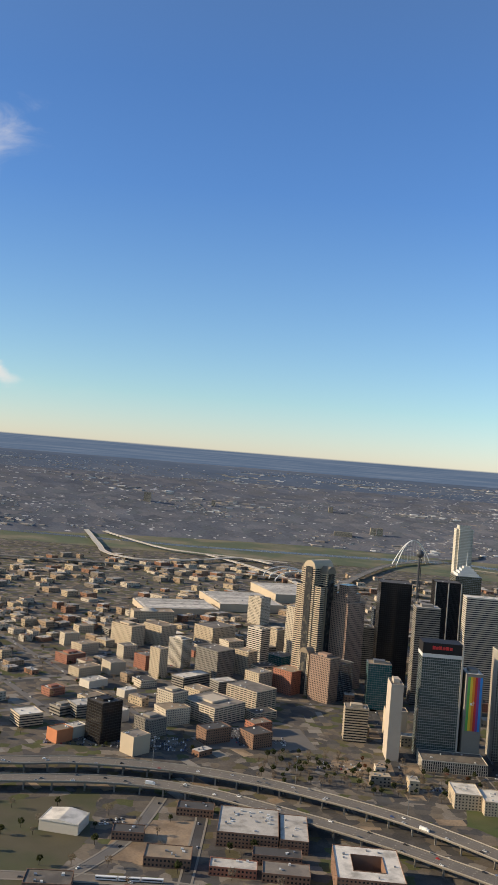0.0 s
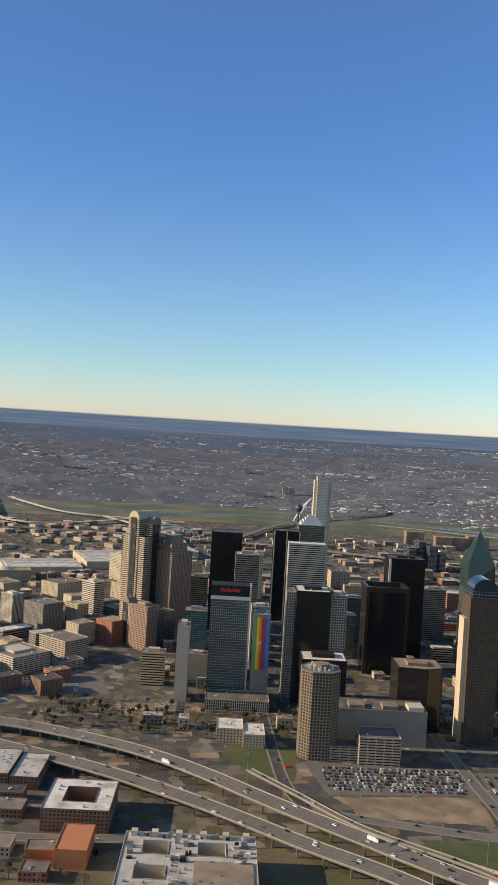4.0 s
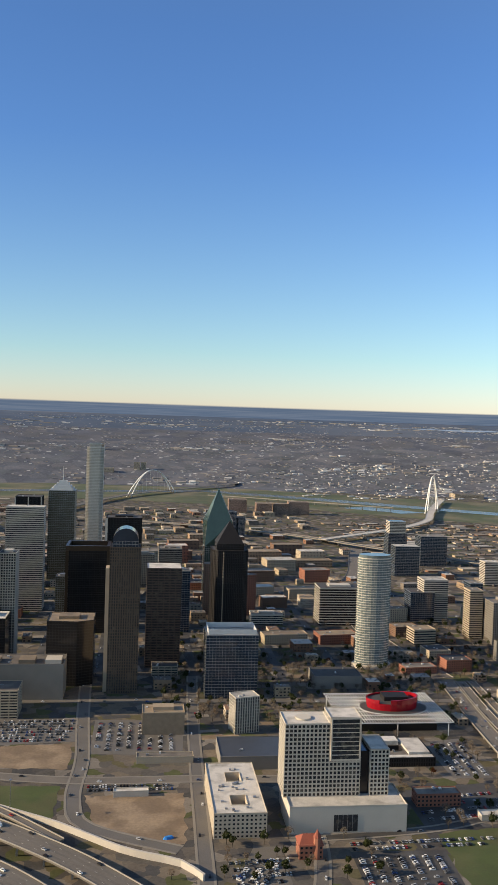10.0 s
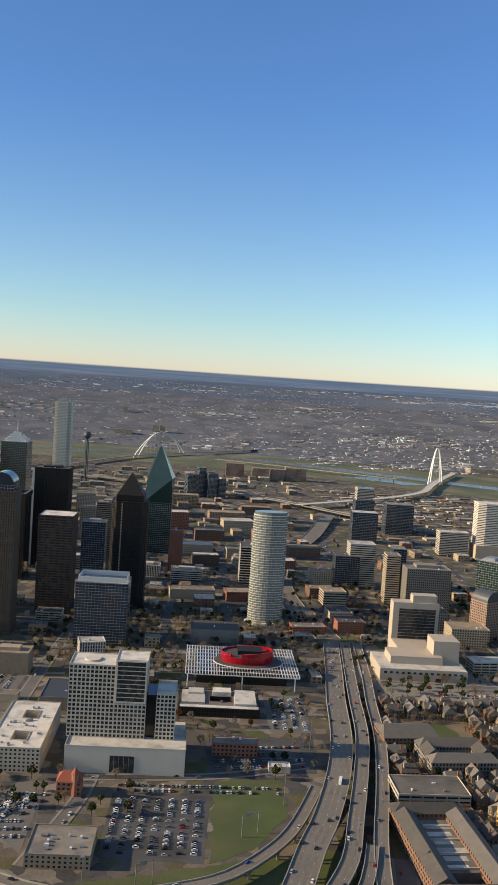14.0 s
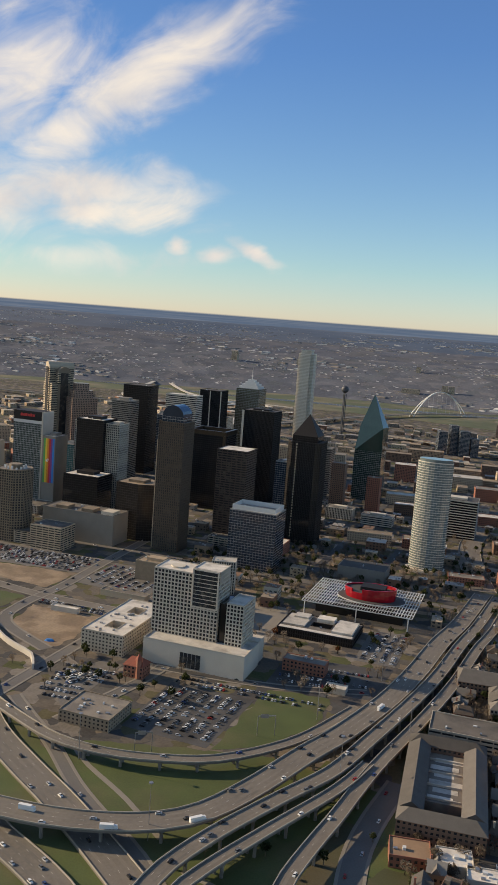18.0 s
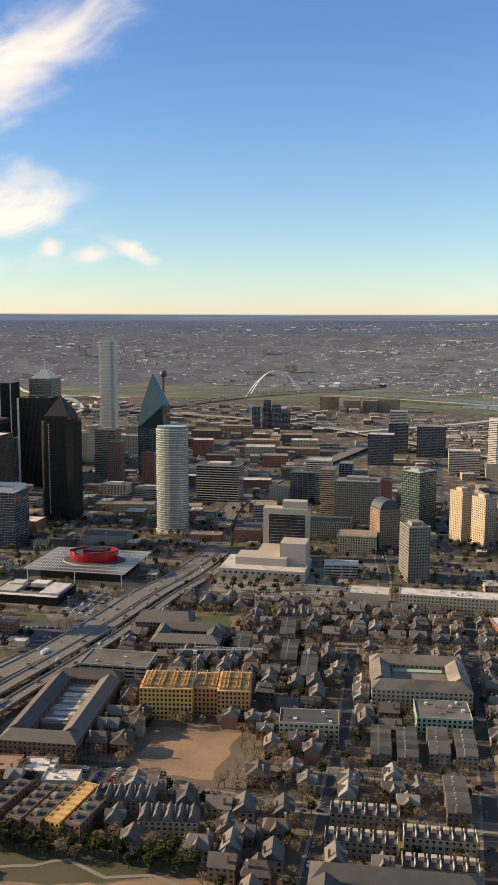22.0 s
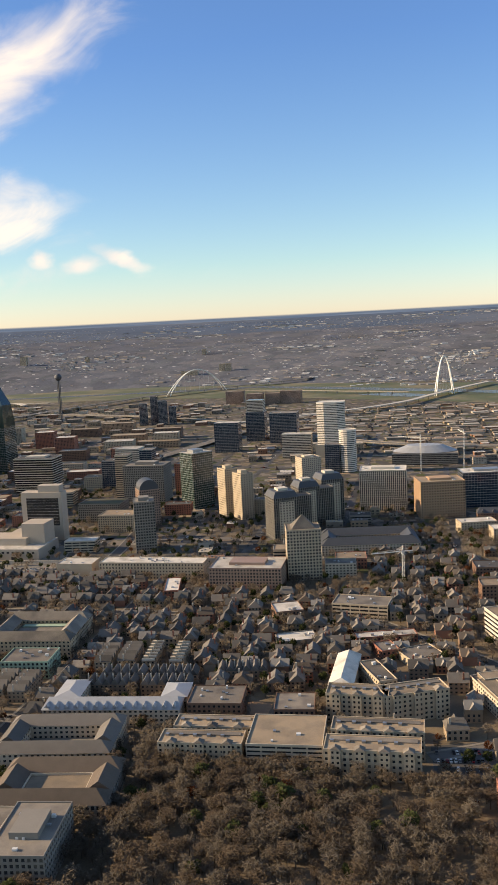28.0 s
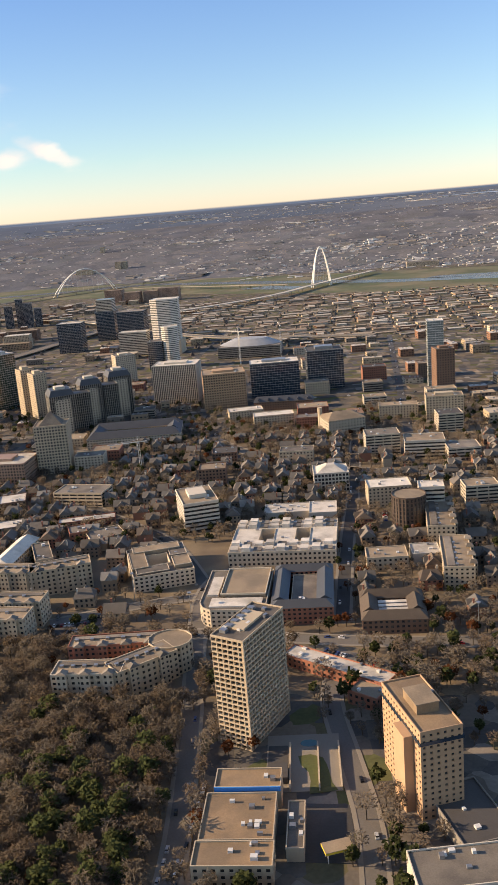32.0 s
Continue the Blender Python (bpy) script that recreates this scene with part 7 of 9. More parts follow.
def bay_block(x, y, a, w, d, h, label, style="buff_punch", top="roof_tan"):
    """Cream apartment block with projecting bays and little roofs over them."""
    b = thing("bay_block", label, "apartment building", x, y, 0, a)
    facade(b, w, d, 0, h, style)
    cap_on(b, rect(w, d), h, top, STYLES[style][0])
    n = max(2, int(w / 9))
    for i in range(n):
        x0 = (i + 0.5) * w / n - 2
        facade(b, 4, 1.2, 0, h + 0.8, style, x0, -1.25)
        part("bay_roof", Shape().gable(x0, x0 + 4, -1.25, 2, h + 0.85, h + 2.1, "y", 0.25, 0.8), "roof_gravel", b)
    part("roof_strip", Shape().box(1.5, w - 1.5, d * 0.62, d * 0.86, h + 0.1, h + 0.55), "roof_gravel", b)
    for i in range(5):
        part("roof_unit", Shape().box(2 + i * w / 6, 3.5 + i * w / 6, d * 0.5, d * 0.5 + 1.4, h + 0.1, h + 1.0), "grey_metal", b)


bay_block(925.3, 279.9, 2, 35, 12, 10.5, "cream stone apartment block with projecting bays")
bay_block(993.9, 277.4, 0, 38, 13, 12, "cream stone apartment block with tall bays facing the park")
bay_block(995.2, 294.5, 0, 38, 12, 12, "cream stone apartment block behind another")
bay_block(927.6, 295.9, 2, 34, 11, 10, "cream stone apartment wing with a pale roof")
bay_block(989.8, 326.7, -2, 28, 12, 13, "white stone apartment block with bays")
bay_block(1016.7, 325.5, 22, 30, 12, 13, "white stone apartment wing turned along a street")
pitched_block("apartment_wing", "long wing with a pale pitched roof", 990, 339.8, -2, 11, 38, 12, 3, "cream_punch", "roof_white", None, "apartment building", 0, 2)
tower("apartment_wing", "yellow stucco wing inside a court", "apartment building", 1013, 343.6, 25, 9, 26, 12, "buff_punch", "roof_gravel", 3)
tower("apartment_block", "flat brown block beside a cleared plot", "apartment building", 967.7, 316.8, 5, 18, 18, 9, "brown_punch", "roof_gravel", 5)
tower("shop_strip", "low red-ended shop with a patched roof", "shop", 997.4, 420.2, 14, 34, 9, 4, "brick_punch", "roof_white", 6)
tower("office_block", "small brown office with a white roof", "office", 947.1, 452.5, 20, 17, 18, 7, "brown_punch", "roof_white", 4)
tower("unfinished_block", "unfinished tan concrete block with open floors", "construction site", 979.2, 465.5, -8, 34, 18, 9, "garage_tan", "roof_gravel", 8)
tower("shop_strip", "low shop with a curved roof", "shop", 955.4, 411.3, 20, 22, 14, 4, "plain_grey", "roof_white", 4)
tower("shop_strip", "low shop with a grey flat roof", "shop", 1026.8, 390.9, 30, 20, 16, 4, "plain_tan", "roof_gravel", 4)
tower("shop_strip", "low brick office with a flat roof", "shop", 1012, 399, 24, 10, 14, 5, "brick_punch", "roof_gravel", 3)
# curved apartments at the park edge
bay_block(1060, 232.3, 2, 27, 11, 11, "cream apartments with tan flat roofs at a park", "cream_punch")
bay_block(1086.3, 232.6, 42, 26, 11, 11.4, "angled cream apartment wing with a tan roof")
bay_block(1059.4, 254.5, 6, 38, 10, 10.5, "back apartment wing of rose brick with a tan roof", "brick_punch")
poly_tower("park_apartments", "rounded corner of tan apartments", "apartment building", 1100.9, 258.4, 0, oval(9, 8, 14), 11.8, "buff_punch", "roof_tan")
oc = court_block("office_court", "low white office block with stepped flat tan roofs", 1067.7, 328, 20, 30, 38, 8, "cream_punch", [(9, 20, 12, 26)], "roof_gravel", 10, "office")
for x0, x1, y0, y1, z in ((0.5, 8.5, 8, 30, 1.4), (21, 29.5, 4, 16, 1.6), (21, 29.5, 20, 35, 0.9), (3, 27, 28, 36, 1.8), (2, 18, 1.5, 9, 1.0)):
    part("roof_step", Shape().box(x0, x1, y0, y1, 8.1, 8.1 + z), "roof_tan" if z > 1.3 else "roof_gravel", oc)
    part("roof_edge", Shape().ring(x0 - 0.1, x1 + 0.1, y0 - 0.1, y1 + 0.1, 8.1 + z - 0.1, 8.35 + z, 0.3), "cream_stucco", oc)
tower("banded_office", "white eight-storey office block with dark window bands", "office", 1077.6, 408, 20, 20.5, 31, 17, "white_bands", "roof_tan", 3, 2.5)
ab = court_block("apartment_block", "white-roofed apartment block with two courts", 1109.6, 357.4, 0, 55, 46, 7.5, "cream_punch", [(14, 22, 14, 33), (33, 41, 14, 33)], "roof_white", 16)
for i in range(9):
    for y0, y1 in ((1, 6), (8.5, 13), (34.5, 39), (40.5, 45)):
        part("roof_step", Shape().box(1 + i * 6, 5.2 + i * 6, y0, y1, 7.6, 8.4 + 0.7 * ((i + int(y0)) % 3)), "roof_white" if (i + int(y0)) % 3 else "roof_gravel", ab)
tower("low_shop", "white low building with skylights", "shop", 1121.7, 422.1, 4, 30, 16, 5, "plain_white", "roof_white", 10)
tower("low_shop", "white-roofed low building beside a street", "shop", 1147.8, 417.6, 2, 16, 20, 6, "plain_white", "roof_white", 4)
sb = poly_tower("store_block", "rounded white store with a tan deck roof", "store", 1105.5, 290.7, 0, [(6, 0), (30, 0), (30, 43), (0, 43), (0, 8), (2, 3)], 8, "cream_punch", "roof_gravel")
part("roof_deck", Shape().box(9, 29, 13, 41, 8.1, 9.6), "roof_tan", sb)
part("deck_wall", Shape().ring(8.8, 29.2, 12.8, 41.2, 9.5, 10.3, 0.35), "cream_stucco", sb)
part("front_roof", Shape().box(5, 28, 3, 11.5, 8.1, 8.8), "roof_white", sb)
part("side_box", Shape().box(2.5, 7.5, 14, 34, 8.1, 9.2), "roof_white", sb)
t = pitched_block("brick_court", "brick block with a blue-grey roof round a roof deck", 1137.9, 291.9, 2, 27, 46, 8, 2.5, "brick_punch", "slate_blue", 7)
tower("roof_deck", "tan roof deck inside a brick block", "garage", 1146.1, 299.8, 2, 12, 30, 6.5, "garage_tan", "roof_gravel", 3)
t = tower("brick_shops", "orange brick shop row with a long white roof", "shop", 1145.4, 258.2, -31, 46, 9, 4.5, "brick_punch", "roof_white", 12)
tower("brick_shops", "orange brick corner shop", "shop", 1171.3, 230.2, -31, 12, 9, 5, "brick_punch", "roof_tan", 2)
t = pitched_block("carport_court", "brown-roofed block round white carports", 1177, 282.1, 2, 27, 28, 6.5, 3, "brown_punch", "shingle_brown", 7)
for i in range(3):
    part("carport", Shape().box(7.5, 20, 9 + i * 3.6, 11.4 + i * 3.6, 6.2, 6.6), "roof_white", t)
tower("small_office", "small tan office with a flat roof", "office", 1179.9, 346.2, 4, 20, 14, 7, "buff_punch", "roof_tan", 5)
tower("small_office", "small white office with a flat roof", "office", 1202, 352.3, 4, 14, 14, 6, "plain_white", "roof_white", 4)
bay_block(1225.3, 376.7, 88, 46, 14, 11, "white-roofed cream apartment block seen end on")
bay_block(1228.6, 325.8, 88, 40, 14, 10, "cream apartment block beside trees")
tower("low_shop", "pale grey building with a ribbed roof at the street", "shop", 1189.9, 132.5, 10, 30, 14, 8, "plain_white", "roof_gravel", 6)

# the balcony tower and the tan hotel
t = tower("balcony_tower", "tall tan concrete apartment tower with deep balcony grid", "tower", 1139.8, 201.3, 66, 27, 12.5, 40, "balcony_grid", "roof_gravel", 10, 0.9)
for i in range(6):
    part("roof_unit", Shape().box(3 + i * 3.6, 5 + i * 3.6, 8.6, 11, 40.1, 41.2), "grey_metal", t)
t = tower("brick_hotel", "tan brick hotel tower with small square windows", "hotel", 1193.2, 168.2, 20, 13, 29, 28.5, "tan_punch", "roof_brown", 2)
part("penthouse", Shape().box(3, 10, 9, 19, 28.6, 31.6), "roof_brown", t)
part("penthouse_roof", Shape().box(2.8, 10.2, 8.8, 19.2, 31.6, 31.9), "roof_tan", t)
part("crown_band", Shape().ring(-0.3, 13.3, -0.3, 29.3, 24.6, 25.6, 0.4), "glass_blue", t, "blue-grey band below the top storey")
part("wing", Shape().box(-3, -0.05, 5, 13, 0, 25), "tan_brick", t)
tower("tower_podium", "low podium roof beside a hotel", "podium", 1203.2, 152.9, 20, 16, 26, 4, "plain_grey", "roof_dark", 3)
tower("flat_hall", "large tan flat-roofed hall with roof units", "hall", 1130.7, 151.5, 2, 21, 20, 6, "plain_tan", "roof_brown", 10)
tower("flat_hall", "tan arcade front of a flat-roofed hall", "hall", 1130.5, 140.9, 2, 22, 9.6, 6.5, "buff_punch", "roof_brown", 6)
t = tower("flat_hall", "tan roof block with a blue edge", "hall", 1132, 172.8, 2, 20, 9, 7, "plain_tan", "roof_brown", 2)
part("blue_edge", Shape().box(0, 20, -0.5, -0.06, 6.2, 7.6), "banner_blue", t, "blue fascia strip")
tower("narrow_shop", "narrow glass-roofed shop arcade", "shop", 1155.1, 151.1, 2, 5, 20, 4, "plain_tan", "roof_gravel", 5)
tower("gatehouse", "small shop block near the street corner", "shop", 1133.3, 121.5, 4, 40, 12, 5, "buff_punch", "roof_gravel", 6)
t = thing("canopy", "tan fuel-station style canopy on four posts", "canopy", 1166.1, 149.8, 0, 20)
part("roof", Shape().box(0, 8, 0, 4.5, 3.2, 4.0), "roof_tan", t)
part("fascia", Shape().ring(-0.06, 8.06, -0.06, 4.56, 3.3, 3.9, 0.05), "banner_yellow", t, "yellow edge strip")
for x0, y0 in ((0.8, 0.8), (7, 0.8), (0.8, 3.6), (7, 3.6)):
    part("post", Shape().prism(oval(0.15, 0.15, 8, x0, y0), 0, 3.2), "white_metal", t)
t = thing("pool_terrace", "paved pool terrace with walls and steps", "terrace", 1146.3, 179.9, 0, 4)
part("paving", Shape().box(0, 24, 0, 30, 0.0, 0.25), "pavement", t)
part("pool", Shape().prism(oval(3, 2, 14, 14, 25), 0.2, 0.3), "glass_teal", t, "small blue pool")
for x0 in (7.4, 16.5, 23.4):
    part("terrace_wall", Shape().box(x0, x0 + 0.5, 0, 24, 0.25, 1.6), "limestone", t)
part("pergola", Shape().box(0.5, 7, 4, 12, 0.25, 2.6), "roof_dark", t)
part("tennis_court", Shape().box(0.4, 6.9, 13, 24, 0.25, 0.32), "asphalt", t)

# ---- the rest of the low city ----
TAKEN = []


def note_taken(ob):
    """Remembers the footprint of a thing, so that houses and trees keep clear of it."""
    xs, ys = [], []
    for o in ob.children_recursive:
        if o.type == "MESH":
            for c in o.bound_box:
                xs.append(c[0])
                ys.append(c[1])
    if xs:
        m = ob.matrix_world.inverted()
        TAKEN.append((m, min(xs), max(xs), min(ys), max(ys)))


bpy.context.view_layer.update()
for ob in list(scene.objects):
    if ob.parent is None and ob.type == "EMPTY" and ob.name.split(".")[0] != "freeway":
        note_taken(ob)
CELLS = {}
for i, (m, x0, x1, y0, y1) in enumerate(TAKEN):
    c = m.inverted() @ Vector(((x0 + x1) / 2, (y0 + y1) / 2, 0))
    r = math.hypot(x1 - x0, y1 - y0) / 2 + 12
    for gx in range(int((c.x - r) // 40), int((c.x + r) // 40) + 1):
        for gy in range(int((c.y - r) // 40), int((c.y + r) // 40) + 1):
            CELLS.setdefault((gx, gy), []).append(i)
ROADPTS = {}
for pts, left, right, z, lanes in ROUTES:
    hw = (left[0] - right[0]).length / 2
    for p in pts:
        ROADPTS.setdefault((int(p.x // 20), int(p.y // 20)), []).append((p, hw))


def is_free(x, y, gap, road_gap=None):
    v = Vector((x, y, 0))
    for i in CELLS.get((int(x // 40), int(y // 40)), ()):
        m, x0, x1, y0, y1 = TAKEN[i]
        q = m @ v
        if x0 - gap < q.x < x1 + gap and y0 - gap < q.y < y1 + gap:
            return False
    rg = gap if road_gap is None else road_gap
    for gx in (-1, 0, 1):
        for gy in (-1, 0, 1):
            for p, hw in ROADPTS.get((int(x // 20) + gx, int(y // 20) + gy), ()):
                if math.hypot(p.x - x, p.y - y) < hw + rg:
                    return False
    return True


def claim(x, y, r):
    i = len(TAKEN)
    TAKEN.append((Matrix.Translation((-x, -y, 0)), -r, r, -r, r))
    for gx in (-1, 0, 1):
        for gy in (-1, 0, 1):
            CELLS.setdefault((int(x // 40) + gx, int(y // 40) + gy), []).append(i)


def house(w, d, h, rise, style, cover, kind, label):
    """A town house: walls with windows, pitched roof with a cross gable, chimney."""
    b = thing("house", label, "house", 0, 0, 0, 0, "houses among bare trees")
    facade(b, w, d, 0, h, style, -w / 2, -d / 2)
    part("roof", Shape().gable(-w / 2, w / 2, -d / 2, d / 2, h, h + rise, "y" if kind else "x", 0.4, 0.0 if kind else w * 0.2), cover, b)
    if kind < 2:
        part("cross_gable", Shape().gable(-w * 0.25, w * 0.25, -d / 2 - 0.6, d * 0.1, h + 0.02, h + rise * 0.85, "y", 0.25) if not kind else Shape().gable(-w / 2 - 0.5, w * 0.1, -d * 0.2, d * 0.25, h + 0.02, h + rise * 0.85, "x", 0.25), cover, b)
    part("chimney", Shape().box(w * 0.28, w * 0.28 + 0.8, d * 0.2, d * 0.2 + 0.8, h, h + rise + 0.9), "red_brick" if kind else "cream_stucco", b)
    return b


def gable_row(n, unit, d, h, rise, style, cover, label):
    """A row of narrow town houses, each with its own gable."""
    b = thing("townhouse_row", label, "row houses", 0, 0, 0, 0, "rows of gabled town houses")
    facade(b, n * unit, d, 0, h, style, -n * unit / 2, -d / 2)
    for i in range(n):
        x0 = -n * unit / 2 + i * unit
        part("gable_roof", Shape().gable(x0, x0 + unit, -d / 2, d / 2, h, h + rise, "y", 0.12), cover, b)
        part("chimney", Shape().box(x0 - 0.25, x0 + 0.25, d * 0.1, d * 0.1 + 0.6, h, h + rise + 0.7), "white_concrete", b)
    return b


def flat_row(n, unit, d, h, style, label):
    """A row of flat-roofed town houses with roof terraces behind white walls."""
    b = thing("townhouse_row", label, "row houses", 0, 0, 0, 0, "rows of flat-roofed town houses")
    facade(b, n * unit, d, 0, h, style, -n * unit / 2, -d / 2)
    part("roof", Shape().box(-n * unit / 2 + 0.2, n * unit / 2 - 0.2, -d / 2 + 0.2, d / 2 - 0.2, h, h + 0.1), "roof_dark", b)
    for i in range(n + 1):
        x0 = -n * unit / 2 + i * unit
        part("party_wall", Shape().box(max(x0 - 0.2, -n * unit / 2), min(x0 + 0.2, n * unit / 2), -d / 2, d / 2, h, h + 1.2), "white_concrete", b)
        if i < n:
            part("stair_house", Shape().box(x0 + unit * 0.3, x0 + unit * 0.75, d * 0.05, d * 0.35, h + 0.1, h + 1.8), "buff_stucco", b)
    return b


def claim_rect(x0, x1, y0, y1):
    i = len(TAKEN)
    TAKEN.append((Matrix.Identity(4), x0, x1, y0, y1))
    for gx in range(int(x0 // 40) - 1, int(x1 // 40) + 2):
        for gy in range(int(y0 // 40) - 1, int(y1 // 40) + 2):
            CELLS.setdefault((gx, gy), []).append(i)


for q in ((624, 738, 200, 245), (664, 692, 281, 306), (688, 734, 298, 348), (640, 748, 178, 232), (655, 700, 462, 512), (955, 970, 316, 348)):
    claim_rect(*q)
rng = random.Random(19)
for x0, x1, y0, y1, step, turn, n in ((650, 1050, 570, 960, 46, 6, 26), (130, 640, 700, 1130, 52, 0, 22), (1070, 1330, 440, 900, 56, 6, 14), (-230, 60, 720, 1180, 40, 38, 24)):
    spots = [(x0 + i * step, y0 + j * step) for i in range(int((x1 - x0) / step)) for j in range(int((y1 - y0) / step))]
    rng.shuffle(spots)
    for x, y in spots:
        if n > 0 and is_free(x + 10, y + 8, 13, 10):
            n -= 1
            w, d = rng.uniform(18, 27), rng.uniform(13, 22)
            st = rng.choice(("brick_punch", "buff_punch", "cream_punch", "grey_bands", "garage", "tan_bands", "brown_punch"))
            b = tower("city_block", {"br": "red brick", "bu": "buff stucco", "cr": "cream stone", "gr": "grey concrete", "ga": "cream open-deck", "ta": "tan banded"}[st[:2]] + " city block with a cluttered flat roof", "building", x, y, turn, w, d, rng.uniform(6, 15), st, rng.choice(("roof_white", "roof_gravel", "roof_tan", "roof_dark")), 4)
            claim(x + 10, y + 8, 14)
rng = random.Random(11)
MODELS = [house(7.5, 10, 5.2, 3.2, "house_brown", "shingle", 1, "brown brick house with a steep dark shingle roof"), house(9.5, 8.5, 5, 3.6, "house_tan", "shingle", 0, "tan house with a dark hipped roof"), house(7, 9.5, 6, 3.6, "house_brown", "shingle", 1, "brown town house with a grey gable roof"), house(8, 10, 4.6, 3.4, "house_tan", "shingle", 2, "tan stucco house with a dark gable roof"), house(10, 9, 5.6, 3.4, "brick_punch", "shingle_brown", 0, "red brick house with a brown hipped roof"), house(6.5, 8.5, 4.2, 2.8, "house_tan", "roof_gravel", 1, "small pale house with a grey roof")]
ROWS_OF = [gable_row(6, 4.2, 9, 6, 3.0, "house_brown", "shingle", "brick town houses with a saw of dark gables"), gable_row(5, 4.6, 9, 6, 3.0, "house_tan", "shingle", "tan town houses with steep grey gables"), flat_row(6, 4.4, 7, 7, "house_tan", "tan town houses with white-walled roof terraces")]
for m in MODELS + ROWS_OF:
    m.matrix_world = pose(0, 0, 0)
first = {}


def place_model(m, x, y, a):
    """The first use moves the model itself, the next ones copy it."""
    if m.name not in first:
        first[m.name] = m
        m.matrix_world = pose(x, y, 0, 0, 0, a)
        return m
    return copy_thing(m, pose(x, y, 0, 0, 0, a))


for x, y, a, k in ((794.8, 281, 3, 2), (794.7, 272, 3, 2), (794.6, 263, 3, 2), (794.5, 254.1, 3, 2), (823, 270.4, 3, 2), (822.9, 261.4, 3, 2), (822.8, 252.5, 3, 2), (880.7, 349.5, 5, 0), (908.5, 351.3, 5, 0), (882.8, 361.5, 5, 1), (908.7, 363.3, 5, 0), (798.2, 340.7, 93, 0), (809.9, 340.5, 93, 0), (823.7, 345.3, 93, 1), (835.5, 345.1, 93, 1), (818, 362.4, 3, 0), (809.7, 316.6, 3, 1), (830.1, 300.3, 93, 0), (865.5, 384.7, 95, 1), (877.3, 387.6, 95, 1), (890.2, 387.5, 95, 2), (905.1, 387.4, 95, 2), (942.7, 371.2, 8, 0), (734.2, 319.6, 8, 0), (699.7, 274.4, 8, 0), (721.3, 264.2, 8, 1), (668.4, 264.9, 100, 2), (678.2, 260.8, 100, 0), (689.9, 252.7, 100, 0), (721.8, 468.7, 95, 0), (734.7, 480.6, 95, 1), (711.8, 450.9, 95, 1), (699.9, 480.7, 8, 0), (734.8, 505.4, 8, 1), (755.3, 420.8, 95, 0), (741.5, 440.8, 95, 0), (868.6, 329.6, 5, 2)):
    if is_free(x, y, 4, 4):
        place_model(ROWS_OF[k], x, y, a)
        claim(x, y, 7)
        claim(x + 8 * math.cos(radians(a)), y + 8 * math.sin(radians(a)), 6)
        claim(x - 8 * math.cos(radians(a)), y - 8 * math.sin(radians(a)), 6)
made = 0
for x0, x1, y0, y1, sx, sy in ((645, 862, 212, 540, 13, 13.5), (862, 1000, 345, 505, 14, 14), (1005, 1170, 425, 600, 24, 25), (1180, 1300, 300, 560, 28, 28), (1000, 1072, 300, 420, 16, 16)):
    y = y0
    while y < y1:
        x = x0
        while x < x1:
            hx, hy = x + rng.uniform(-2, 2), y + rng.uniform(-2, 2)
            if made < 250 and is_free(hx, hy, 4.6, 4.2) and rng.random() < 0.8:
                place_model(rng.choice(MODELS), hx, hy, rng.choice((0, 90, 180, 270)) + rng.uniform(2, 8))
                claim(hx, hy, 5)
                made += 1
            x += sx
        y += sy


# ---- the many more houses between them, past counting ----
def crowd_of_houses(spots):
    """Houses with windows, crossed gable roofs and chimneys, joined into one mesh."""
    v, f, mi = [], [], []
    for x, y, a, w, d, h, rise in spots:
        s = Shape().box(-w / 2, w / 2, -d / 2, d / 2, 0, h)
        n = [len(s.f)]
        s.gable(-w / 2, w / 2, -d / 2, d / 2, h, h + rise, "y", 0.35, 0.0)
        s.gable(-w / 2 - 0.6, w / 2 + 0.6, -d * 0.22, d * 0.22, h + 0.02, h + rise * 0.85, "x", 0.3, 0.0)
        n.append(len(s.f))
        s.box(w * 0.2, w * 0.2 + 0.7, d * 0.28, d * 0.28 + 0.7, h, h + rise + 0.8)
        n.append(len(s.f))
        for z0 in (0.8, 3.0):
            for i in range(3):
                q = (i - 1) * w * 0.3
                k = len(s.v)
                s.v += [(q - 0.5, -d / 2 - 0.03, z0), (q + 0.5, -d / 2 - 0.03, z0), (q + 0.5, -d / 2 - 0.03, z0 + 1.2), (q - 0.5, -d / 2 - 0.03, z0 + 1.2)]
                q = (i - 1) * d * 0.3
                s.v += [(-w / 2 - 0.03, q + 0.5, z0), (-w / 2 - 0.03, q - 0.5, z0), (-w / 2 - 0.03, q - 0.5, z0 + 1.2), (-w / 2 - 0.03, q + 0.5, z0 + 1.2)]
                s.f += [(k, k + 1, k + 2, k + 3), (k + 4, k + 5, k + 6, k + 7)]
        ca, sa, k = math.cos(radians(a)), math.sin(radians(a)), len(v)
        v += [(x + ca * p[0] - sa * p[1], y + sa * p[0] + ca * p[1], p[2]) for p in s.v]
        f += [tuple(k + i for i in q) for q in s.f]
        mi += [0] * n[0] + [1] * (n[1] - n[0]) + [2] * (n[2] - n[1]) + [3] * (len(s.f) - n[2])
    me = bpy.data.meshes.new("crowd_of_houses")
    me.from_pydata(v, [], f)
    for nm in ("row_walls", "row_roofs", "red_brick", "glass_dark"):
        me.materials.append(MATS[nm])
    me.polygons.foreach_set("material_index", mi)
    tagged(new("crowd_of_houses", me), "dense dark-roofed houses standing close together", "houses", "", "stuff")


